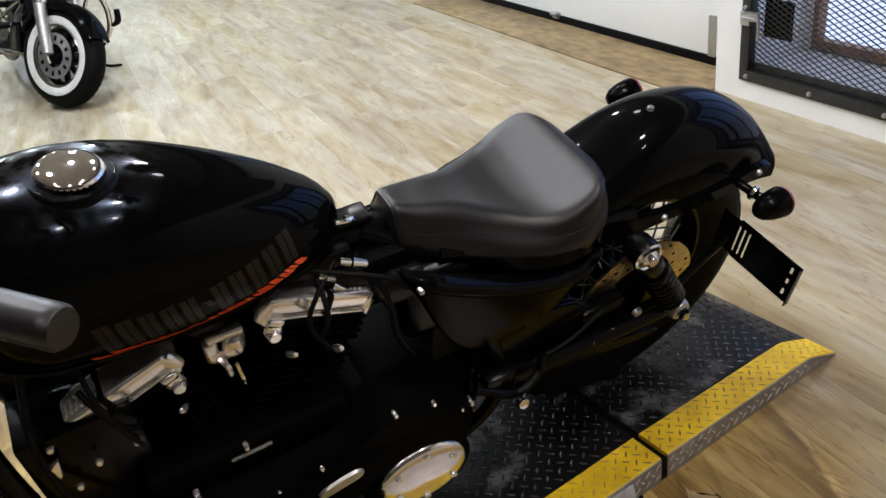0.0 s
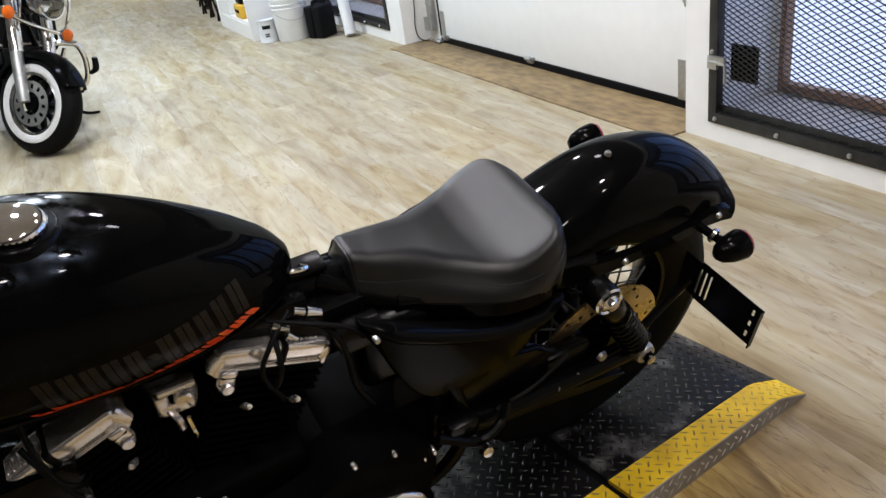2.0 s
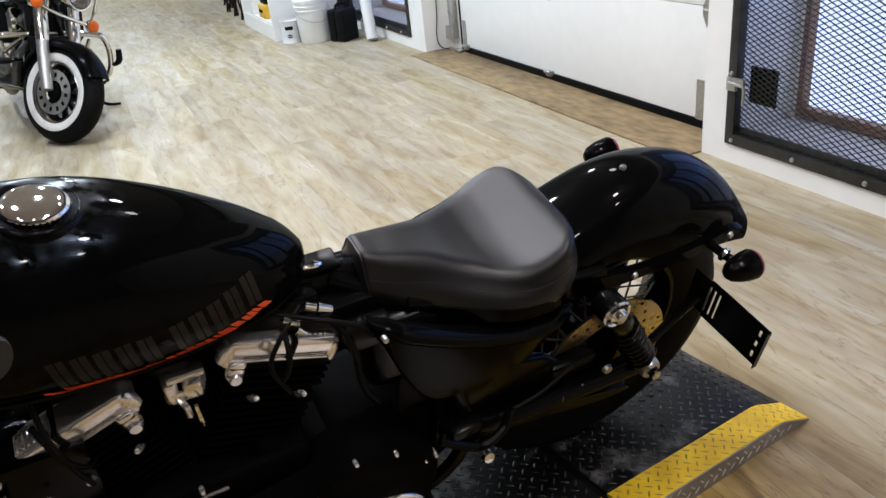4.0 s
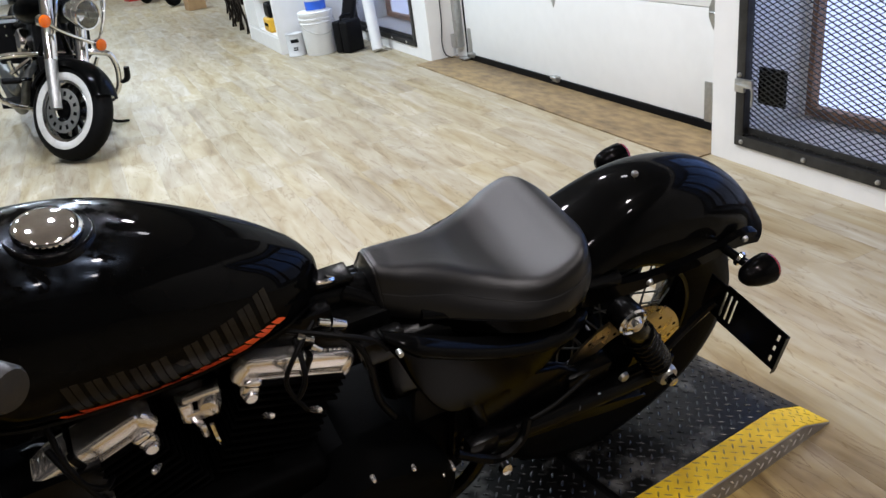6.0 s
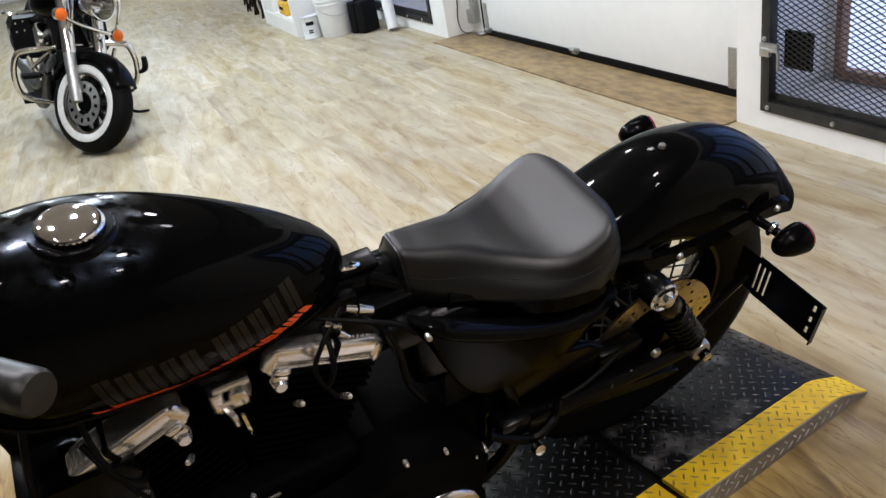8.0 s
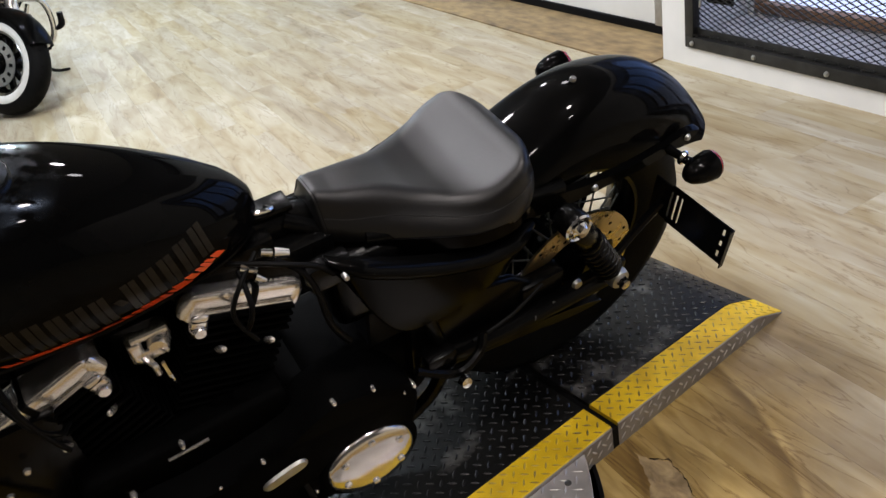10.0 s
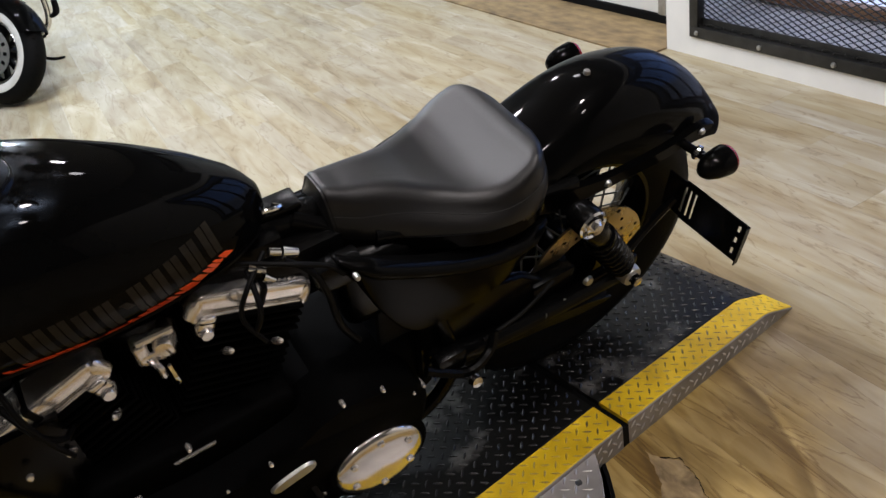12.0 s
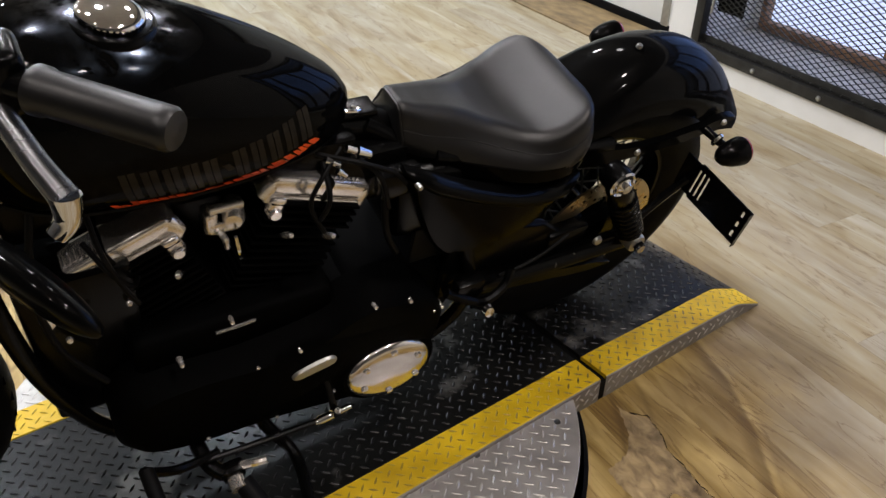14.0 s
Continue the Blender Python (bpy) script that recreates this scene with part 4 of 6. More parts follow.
CROWN = [(50, 0.354), (76, 0.371), (88, 0.390), (96, 0.400), (104, 0.405), (118, 0.411), (136, 0.408), (149, 0.405)]
rings = []
for deg in range(50, 147, 3):
    ph = radians(deg)
    t = (deg - 50) / 96
    r = ss(CROWN, deg, 1)
    w = 0.091 - 0.008 * max(0, (t - 0.75) / 0.25)
    dep = r - 0.306
    if t > 0.9:
        dep -= 0.05 * (t - 0.9) / 0.1
    rings.append(arch(ph, r, w, dep, 0.0) + list(reversed(arch(ph, r, w, dep, 0.004))))
fender = part("rear_fender", loft(rings), M_PAINT, bike, "glossy black chopped rear fender", sharp=60)
part("fender_screw", lathe([(0.0, 0.0012), (0.0045, 0.001), (0.006, -0.001), (0.006, -0.006)], axis((0.018, 0.010, 0.7280), (-0.05, 0.1, 1)), 14), M_SILVER_D, fender)
for s in (1, -1):
    o = rounded([(0.20, 0.612), (0.14, 0.594), (0.05, 0.576), (-0.03, 0.570), (-0.12, 0.576), (-0.19, 0.588), (-0.225, 0.580), (-0.20, 0.566), (-0.12, 0.552), (-0.03, 0.546), (0.06, 0.548), (0.14, 0.556), (0.20, 0.574)])
    part("fender_strut", side_slab(o, s * 0.094, s * 0.110, 0.005), M_PAINT, bike)
    for x, z in ((0.03, 0.562), (-0.19, 0.577)):
        part("strut_bolt", lathe([(0.0, 0.006), (0.005, 0.005), (0.007, 0.0)], axis((x, s * 0.110, z), (0, s, 0)), 12), M_ZINC, bike)

# seat
SEAT = [(0.516, 0.016, 0.706, 0.044, 0.664), (0.511, 0.026, 0.721, 0.052, 0.650), (0.50, 0.031, 0.723, 0.058, 0.643), (0.48, 0.038, 0.717, 0.067, 0.637), (0.45, 0.042, 0.711, 0.079, 0.632), (0.42, 0.045, 0.705, 0.091, 0.628),
        (0.39, 0.051, 0.696, 0.105, 0.624), (0.36, 0.063, 0.685, 0.118, 0.620), (0.33, 0.078, 0.677, 0.131, 0.617), (0.30, 0.097, 0.671, 0.141, 0.614), (0.27, 0.113, 0.672, 0.146, 0.614), (0.24, 0.123, 0.684, 0.147, 0.615),
        (0.215, 0.124, 0.696, 0.142, 0.618), (0.19, 0.112, 0.706, 0.130, 0.625), (0.173, 0.090, 0.702, 0.112, 0.634), (0.160, 0.056, 0.694, 0.085, 0.648), (0.154, 0.026, 0.684, 0.05, 0.664)]


def seat_side(x, u):
    """The seat's left half section at station x: a slightly dished top, a firm shoulder, then the side; u runs from 0 on top to 1 at the lower rim."""
    tw, zt, w, zb = (ss(SEAT, x, k) for k in (1, 2, 3, 4))
    dish = 0.007 * min(1, max(0, (0.46 - x) / 0.1)) * min(1, max(0, (x - 0.17) / 0.05))
    r = min(0.022, 0.55 * tw)
    a, c = (tw - r, zt - dish * (1 - ((tw - r) / tw) ** 2)), (tw + (w - tw) * 0.42, zt - (zt - zb) * 0.36)
    k = (tw + 0.004, zt + 0.002)
    if u < 0.4:
        y = a[0] * u / 0.4
        return y, zt - dish * (1 - (y / tw) ** 2)
    if u < 0.7:
        t = (u - 0.4) / 0.3
        return tuple((1 - t) ** 2 * a[i] + 2 * t * (1 - t) * k[i] + t * t * c[i] for i in (0, 1))
    t = (u - 0.7) / 0.3
    return c[0] + (w - c[0]) * t + 0.006 * math.sin(math.pi * t), c[1] + (zb - c[1]) * t


def seat_ring(x):
    left = [(x, *seat_side(x, k / 24)) for k in range(25)]
    zb, w = left[-1][2], left[-1][1]
    left += [(x, w * 0.93, zb - 0.004), (x, 0.0, zb - 0.004)]
    return left + [(x, -y, z) for _, y, z in reversed(left[1:-1])]


xs = [0.516, 0.5145, 0.5125, 0.510, 0.506] + list(np.linspace(0.50, 0.19, 36)) + [0.182, 0.175, 0.168, 0.162, 0.158, 0.154]
seat = part("seat", loft([seat_ring(float(x)) for x in xs]), M_LEATHER, bike, "low black solo seat of smooth vinyl", sharp=70)
part("seat_piping", tube([(0.511, *seat_side(0.511, u)) for u in np.linspace(1, 0.05, 12)] + [(0.511, -seat_side(0.511, u)[0], seat_side(0.511, u)[1]) for u in np.linspace(0.05, 1, 12)], 0.0022, 6), M_LEATHER, seat)
for s in (1, -1):
    part("seam", tube([(x, s * (seat_side(x, 0.74)[0] + 0.0002), seat_side(x, 0.74)[1]) for x in np.linspace(0.508, 0.18, 22)], 0.0008, 5), M_LEATHER, seat)
part("seat_pan", loft([[(x, -w, z - 0.014), (x, w, z - 0.014), (x, w, z + 0.012), (x, -w, z + 0.012)] for x, w, z in [(x, ss(SEAT, x, 3) * 0.99 + 0.002, ss(SEAT, x, 4) - 0.002) for x in np.linspace(0.508, 0.165, 24)]]), M_COVER, seat)

# tank
TANK = [(0.592, 0.015, 0.764, 0.728), (0.605, 0.036, 0.784, 0.714), (0.64, 0.064, 0.815, 0.704), (0.70, 0.092, 0.855, 0.700), (0.76, 0.110, 0.888, 0.700), (0.82, 0.122, 0.915, 0.702),
        (0.88, 0.128, 0.933, 0.706), (0.94, 0.127, 0.940, 0.710), (1.0, 0.116, 0.933, 0.715), (1.04, 0.094, 0.915, 0.725), (1.07, 0.062, 0.885, 0.745), (1.082, 0.03, 0.858, 0.77)]


def tank_pt(x, a, off=0.0):
    """The tank's skin at station x; a runs from 0 on top over the left side to 180 below."""
    w, zt, zb = ss(TANK, x, 1), ss(TANK, x, 2), ss(TANK, x, 3)
    zm = zb + (zt - zb) * 0.34
    c, s = math.cos(radians(a)), math.sin(radians(a))
    y = (w + off) * (1 if s >= 0 else -1) * abs(s) ** 0.86
    z = zm + (zt - zm + off) * abs(c) ** 0.95 if c >= 0 else zm - (zm - zb + off) * abs(c) ** 0.7
    return (x, y, z)


xs = [0.592, 0.597, 0.605, 0.62] + list(np.linspace(0.64, 1.04, 34)) + [1.055, 1.07, 1.078, 1.082]
tank = part("fuel_tank", loft([[tank_pt(float(x), 360 * k / 48) for k in range(48)] for x in xs]), M_TANK, bike, "glossy black peanut tank with grey and orange lettering bars", sharp=70)
CAPM = axis((0.891, 0.013, 0.9265), (-0.16, 0.02, 1))
cap = lathe([(0.0, 0.0190), (0.010, 0.0187), (0.018, 0.0178), (0.026, 0.0160), (0.032, 0.0137), (0.0355, 0.0110), (0.0368, 0.008), (0.0368, 0.004), (0.0355, -0.004)], CAPM, 40)
cap = part("filler_cap", cap, M_CHROME, tank, "chrome filler cap")
kn = bmesh.new()
for k in range(36):
    bx(kn, (0.0363, 0, 0.006), (0.0014, 0.0030, 0.006), CAPM @ pose(0, 0, 0, 0, 0, 10 * k))
part("knurl", kn, M_SATIN, cap)
part("cap_rim", lathe([(0.052, -0.006), (0.050, 0.002), (0.046, 0.005), (0.041, 0.002), (0.040, -0.004)], CAPM, 40), M_SATIN, tank)


def tank_patch(x0, x1, a0, a1, off, slant=0.0, n=4):
    bm = bmesh.new()
    g = [[bm.verts.new(tank_pt(x0 + (x1 - x0) * i / n + slant * (j / n - 0.5), a0[0] + (a0[1] - a0[0]) * i / n + ((a1[0] + (a1[1] - a1[0]) * i / n) - (a0[0] + (a0[1] - a0[0]) * i / n)) * j / n, off)) for j in range(n + 1)] for i in range(n + 1)]
    for i in range(n):
        for j in range(n):
            bm.faces.new((g[i][j], g[i + 1][j], g[i + 1][j + 1], g[i][j + 1]))
    r = bmesh.ops.extrude_face_region(bm, geom=list(bm.faces))
    for v in r["geom"]:
        if isinstance(v, bmesh.types.BMVert):
            v.co.y -= 0.0015 if v.co.y > 0 else -0.0015
    return bm


# lettering as plain bars, over an orange line of short strokes
def side_a(x, z):
    """The side angle at which the skin has height z."""
    lo, hi = 30.0, 160.0
    for _ in range(30):
        mid = (lo + hi) / 2
        if tank_pt(x, mid)[2] > z:
            lo = mid
        else:
            hi = mid
    return lo


def line_z(x):
    return float(np.interp(x, [0.665, 0.745, 0.815, 0.935], [0.748, 0.735, 0.732, 0.747]))


x = 0.926
for k in range(11):
    strokes = ((0.0, 0.0082), (0.0098, 0.0082)) if k != 5 else ((0.001, 0.009),)
    lo, hi = (0.014, 0.058) if k != 5 else (0.033, 0.043)
    for dx, wd in strokes:
        x0, x1 = x - dx, x - dx - wd
        part("letter_bar", tank_patch(x0, x1, (side_a(x0, line_z(x) + hi), side_a(x1, line_z(x) + hi)), (side_a(x0, line_z(x) + lo), side_a(x1, line_z(x) + lo)), 0.0006, -0.008, n=3), M_DECAL, tank)
    x -= 0.0240 if k != 5 else 0.0145
x = 0.938
rs = random.Random(3)
while x > 0.674:
    wd = 0.005 + 0.007 * rs.random()
    z = line_z(x) + 0.002 * (rs.random() - 0.5)
    h = (0.0030 + 0.0062 * rs.random()) * (0.8 + 0.9 * (x - 0.69) / 0.26)
    part("script_stroke", tank_patch(x, x - wd, (side_a(x, z + h), side_a(x - wd, z + h * 0.8)), (side_a(x, z - h), side_a(x - wd, z - h * 0.6)), 0.0007, -0.010, n=2), M_ORANGE, tank)
    x -= wd + 0.0008 + 0.0035 * rs.random() ** 2
part("tank_seam", tube([tank_pt(float(x), 118, 0.001) for x in np.linspace(0.61, 1.05, 14)], 0.004, 6), M_PAINT, tank)

# frame spine and tubes
fr = bmesh.new()
tb(fr, [(0.70, 0, 0.715), (0.62, 0, 0.692), (0.55, 0, 0.676), (0.42, 0, 0.645)], [0.026, 0.026, 0.026, 0.026], 14)
for s in (1, -1):
    tb(fr, [(1.10, s * 0.03, 0.80), (1.10, s * 0.085, 0.60), (1.075, s * 0.10, 0.40), (1.01, s * 0.105, 0.235), (0.90, s * 0.115, 0.175), (0.60, s * 0.12, 0.165), (0.42, s * 0.12, 0.20), (0.36, s * 0.125, 0.32), (0.40, s * 0.10, 0.50), (0.45, s * 0.065, 0.60), (0.51, s * 0.035, 0.66), (0.56, s * 0.015, 0.69)], 0.0135, 12)
    tb(fr, [(0.46, s * 0.07, 0.645), (0.34, s * 0.085, 0.62), (0.18, s * 0.095, 0.60), (0.10, s * 0.10, 0.595)], 0.014, 10)
tb(fr, [(1.13, 0, 0.92), (1.165, 0, 0.78)], 0.036, 16, False)
part("frame", fr, M_SATIN, bike)
hook = tube([(0.620, 0.012, 0.722), (0.605, 0.022, 0.732), (0.585, 0.024, 0.730), (0.570, 0.016, 0.722), (0.578, 0.004, 0.720)], 0.0035, 8)
part("wire_clip", hook, M_CHROME, bike)
br = box((0.578, 0.0, 0.712), (0.075, 0.040, 0.012), bev=0.005)
part("tank_mount", br, M_SATIN, bike)

# swingarm, belt guard, shocks
sw = bmesh.new()
for s in (1, -1):
    tb(sw, [(0.40, s * 0.10, 0.335), (0.30, s * 0.125, 0.325), (0.12, s * 0.13, 0.322), (-0.02, s * 0.13, 0.322)], [0.026, 0.022, 0.022, 0.024], 12)
tb(sw, [(0.38, -0.12, 0.335), (0.38, 0.12, 0.335)], 0.03, 14, False)
bx(sw, (0.0, 0.13, 0.322), (0.13, 0.02, 0.055), bev=0.008)
part("swingarm", sw, M_SATIN, bike)
for s in (1, -1):
    top, low = Vector((0.130, s * 0.165, 0.578)), Vector((-0.015, s * 0.158, 0.350))
    d = (low - top).normalized()
    sh = part("shock_absorber", tube([top + d * 0.02, low - d * 0.02], 0.012, 12, False), M_CHROME, bike)
    part("shock_cover", lathe([(0.0, -0.012), (0.018, -0.010), (0.024, 0.0), (0.0255, 0.03), (0.0255, 0.07), (0.022, 0.075)], axis(top + d * 0.015, d), 24), M_SATIN, sh)
    coil = []
    for k in range(81):
        an = 2 * math.pi * k / 10
        mm = axis(top + d * (0.075 + 0.15 * k / 80), d)
        coil.append(mm @ Vector((0.025 * math.cos(an), 0.025 * math.sin(an), 0)))
    part("coil_spring", tube(coil, 0.0052, 7, False), M_SATIN, sh)
    part("shock_eye", lathe([(0.010, -0.02), (0.024, -0.02), (0.027, -0.012), (0.027, 0.012), (0.024, 0.02), (0.010, 0.02)], axis(top, (0, 1, 0)), 24), M_SATIN, sh)
    part("shock_ring", lathe([(0.0245, 0.0), (0.0275, 0.002), (0.0245, 0.005), (0.022, 0.002)], axis(top + Vector((0, s * 0.018, 0)), (0, s, 0)), 24), M_CHROME, sh)
    part("shock_bolt", lathe([(0.0, 0.014), (0.010, 0.013), (0.013, 0.006), (0.016, 0.004), (0.016, 0.0)], axis(top + Vector((0, s * 0.02, 0)), (0, s, 0)), 16), M_CHROME, sh)
    part("shock_eye", lathe([(0.0, -0.018), (0.02, -0.018), (0.022, -0.01), (0.022, 0.01), (0.02, 0.018), (0.0, 0.018)], axis(low, (0, 1, 0)), 20), M_ZINC, sh)
    part("shock_bolt", lathe([(0.0, 0.016), (0.011, 0.015), (0.013, 0.004), (0.013, 0.0)], axis(low + Vector((0, s * 0.018, 0)), (0, s, 0)), 6), M_CHROME, sh)
cal = bmesh.new()
bx(cal, (0.13, 0.098, 0.36), (0.10, 0.045, 0.06), pose(0, 0, 0), 0.01)
part("brake_caliper", cal, M_SATIN, bike)
for x, z, r in ((0.062, 0.352, 0.011), (0.12, 0.335, 0.007)):
    part("caliper_bolt", lathe([(0.0, 0.008), (r * 0.8, 0.007), (r, 0.0)], axis((x, 0.135, z), (0, 1, 0)), 14), M_ZINC, bike)
part("axle_adjuster", tube([(0.10, 0.142, 0.325), (0.16, 0.142, 0.328), (0.17, 0.142, 0.33)], [0.006, 0.006, 0.009], 8), M_ZINC, bike)
part("brake_hose", tube([(0.14, 0.125, 0.39), (0.22, 0.135, 0.36), (0.30, 0.135, 0.345)], 0.004, 8), M_RUBBER, bike)
part("swingarm_cover", side_slab([(0.42, 0.30), (0.42, 0.46), (0.30, 0.455), (0.20, 0.43), (0.15, 0.39), (0.13, 0.345), (0.16, 0.30)], 0.098, 0.112, 0.006), M_SATIN, bike)
part("belt_guard", side_slab(rounded([(0.36, 0.30), (0.2, 0.265), (0.05, 0.235), (-0.03, 0.235), (0.05, 0.262), (0.2, 0.29)]), 0.11, 0.128, 0.003), M_SATIN, bike)

# turn signals and side-mount plate bracket
for s in (1, -1):
    c = Vector((-0.172, 0.172, 0.553)) if s > 0 else Vector((-0.120, -0.195, 0.588))
    sig = part("turn_signal", lathe([(0.0, -0.042), (0.011, -0.039), (0.019, -0.029), (0.0255, -0.010), (0.0285, 0.010), (0.029, 0.020)], axis(c, (-1, 0, 0)), 28), M_PAINT, bike, "black bullet turn signal with a red lens")
    part("signal_lens", lathe([(0.0285, 0.020), (0.027, 0.026), (0.018, 0.033), (0.0, 0.037)], axis(c, (-1, 0, 0)), 28), M_RED, sig, "dark red lens")
    part("signal_stalk", tube([c + Vector((0.03, -s * 0.075, 0.018)), c + Vector((0.012, -s * 0.03, 0.006)), c], [0.009, 0.008, 0.011], 12), M_PAINT, sig)
    part("signal_collar", lathe([(0.011, -0.006), (0.014, -0.003), (0.014, 0.003), (0.011, 0.006)], axis(c + Vector((0.013, -s * 0.036, 0.007)), (0.3, -s * 1, 0.2)), 16), M_CHROME, sig)
O, A, B = Vector((-0.13, 0.150, 0.432)), Vector((-0.012, 0.142, -0.012)), Vector((-0.004, -0.002, 0.086))
pl = bmesh.new()


def plate_box(u0, u1, v0, v1, t0, t1):
    """A box on the plate's plane by shares of its width and height."""
    nrm = A.cross(B).normalized()
    g = []
    for t in (t0, t1):
        g.append([pl.verts.new(O + A * u + B * v + nrm * t) for u, v in ((u0, v0), (u1, v0), (u1, v1), (u0, v1))])
    skin(pl, g)
    pl.faces.new(g[0])
    pl.faces.new(g[1])


plate_box(-0.25, 0.03, 0.05, 0.95, 0, 0.003)
for u0, u1 in ((0.06, 0.11), (0.14, 0.19), (0.22, 0.25)):
    plate_box(u0, u1, 0, 1, 0, 0.003)
for u0, u1 in ((0.03, 0.06), (0.11, 0.14), (0.19, 0.22)):
    for v0, v1 in ((0, 0.14), (0.84, 1)):
        plate_box(u0, u1, v0, v1, 0, 0.003)
plate_box(0.25, 0.86, 0, 1.0, 0, 0.003)
for v0, v1 in ((0, 0.12), (0.3, 0.42), (0.58, 0.70), (0.88, 1)):
    plate_box(0.86, 0.90, v0, v1, 0, 0.003)
plate_box(0.90, 1.0, 0, 1, 0, 0.003)
plate_box(0.985, 1.0, 0, 1, 0.003, 0.012)
part("plate_bracket", pl, M_SATIN, bike, "black slotted side-mount plate bracket, empty")
part("bracket_arm", tube([(-0.02, 0.13, 0.35), (-0.08, 0.13, 0.41), (-0.125, 0.14, 0.47)], 0.009, 8), M_SATIN, bike)

# side cover
COVER = [(0.535, 0.106, 0.668, 0.640), (0.515, 0.117, 0.656, 0.612), (0.49, 0.123, 0.642, 0.545), (0.46, 0.126, 0.626, 0.480), (0.435, 0.128, 0.613, 0.449), (0.40, 0.130, 0.596, 0.438), (0.35, 0.131, 0.574, 0.434),
         (0.30, 0.130, 0.555, 0.441), (0.26, 0.128, 0.544, 0.452), (0.21, 0.123, 0.541, 0.482), (0.178, 0.116, 0.546, 0.503), (0.165, 0.110, 0.549, 0.515)]


def cover_rings(lower):
    """Sections of the side cover: the rounded molding above, the flat plate below it."""
    rings = []
    for x in np.linspace(0.535, 0.165, 32):
        y, z, zb = (ss(COVER, float(x), k) for k in (1, 2, 3))
        r = 0.018 * min(1.0, 0.35 + min(0.535 - x, x - 0.165) / 0.06)
        if lower:
            zl = min(zb, z - 0.026)
            rings.append([(x, 0.07, z - 0.012), (x, y + 0.002, z - 0.012), (x, y + 0.001, (z + zl) / 2), (x, y - 0.003, zl + 0.012), (x, y - 0.010, zl + 0.003), (x, y - 0.02, zl), (x, 0.07, zl)])
        else:
            arc = [(x, y - 0.008 + (r + 0.008) * math.cos(a), z + r * math.sin(a)) for a in np.linspace(radians(100), radians(-80), 13)]
            rings.append([(x, y - 0.016, z + r * 0.55)] + arc + [(x, y - 0.016, z - r * 0.8)])
    return rings


part("side_cover_band", loft(cover_rings(False)), M_PAINT, bike, "gloss black rounded side cover molding", sharp=60)
part("side_cover", loft(cover_rings(True)), M_COVER, bike, "smooth black lower side cover", sharp=30)
for x, y, z in ((0.524, 0.138, 0.660), (0.33, 0.120, 0.600)):
    part("cover_screw", lathe([(0.0, 0.004), (0.004, 0.003), (0.0045, 0.0), (0.0045, -0.008)], axis((x, y, z), (0, 1, 0.2)), 10), M_ZINC, bike)
part("oil_tank", box((0.43, 0.03, 0.56), (0.20, 0.13, 0.15), bev=0.03, seg=3), M_SATIN, bike)
part("air_hose", tube([(0.545, 0.05, 0.64), (0.55, 0.085, 0.60), (0.545, 0.10, 0.53), (0.52, 0.10, 0.47)], 0.006, 10), M_RUBBER, bike)

# engine
en = bmesh.new()
bx(en, (0.74, 0.0, 0.30), (0.44, 0.20, 0.20), bev=0.03, seg=3)
bx(en, (0.50, 0.0, 0.30), (0.22, 0.20, 0.22), bev=0.04, seg=3)
part("crankcase", en, M_WRINKLE, bike)
o = rounded([(0.435, 0.30), (0.45, 0.37), (0.50, 0.42), (0.56, 0.445), (0.61, 0.440), (0.68, 0.408), (0.80, 0.392), (0.90, 0.398), (0.98, 0.385), (1.01, 0.33), (1.0, 0.255), (0.93, 0.215), (0.80, 0.195), (0.64, 0.165), (0.54, 0.160), (0.465, 0.205)], 6)
prim = part("primary_cover", side_slab(o, 0.09, 0.176, 0.020), M_WRINKLE, bike, "black primary cover", sharp=50)
DN = Vector((0, 1, 0.25)).normalized()
DC = Vector((0.550, 0.180, 0.250))
DERBY = axis(DC, DN) @ Matrix.Diagonal((1.0, 0.74, 1.0, 1.0))
part("derby_ring", lathe([(0.100, -0.03), (0.097, 0.0), (0.090, 0.006), (0.08, 0.006)], DERBY, 40), M_WRINKLE, prim)
derby = part("derby_cover", lathe([(0.084, 0.0), (0.084, 0.006), (0.0815, 0.012), (0.076, 0.0155), (0.062, 0.0185), (0.04, 0.0205), (0.0, 0.0215)], DERBY, 48), M_DERBY, prim, "polished chrome derby cover")
for k in range(6):
    a = radians(25 + 60 * k)
    part("derby_screw", lathe([(0.0, 0.006), (0.006, 0.005), (0.0075, 0.0)], DERBY @ Matrix.Translation((0.060 * math.cos(a), 0.060 * math.sin(a), 0.0178)), 12), M_SILVER, derby)
part("inspection_cover", side_slab(rounded([(0.655, 0.338), (0.672, 0.347), (0.722, 0.335), (0.734, 0.321), (0.720, 0.313), (0.664, 0.325)], 4), 0.172, 0.182, 0.003), M_ZINC, prim, "small dull metal inspection cover")
part("upper_case", box((0.80, 0.06, 0.415), (0.32, 0.13, 0.09), None, 0.02, 3), M_WRINKLE, bike)
part("cover_rib", side_slab([(0.775, 0.4415), (0.838, 0.4395), (0.838, 0.4435), (0.775, 0.4455)], 0.122, 0.128, 0.001), M_SILVER, bike)
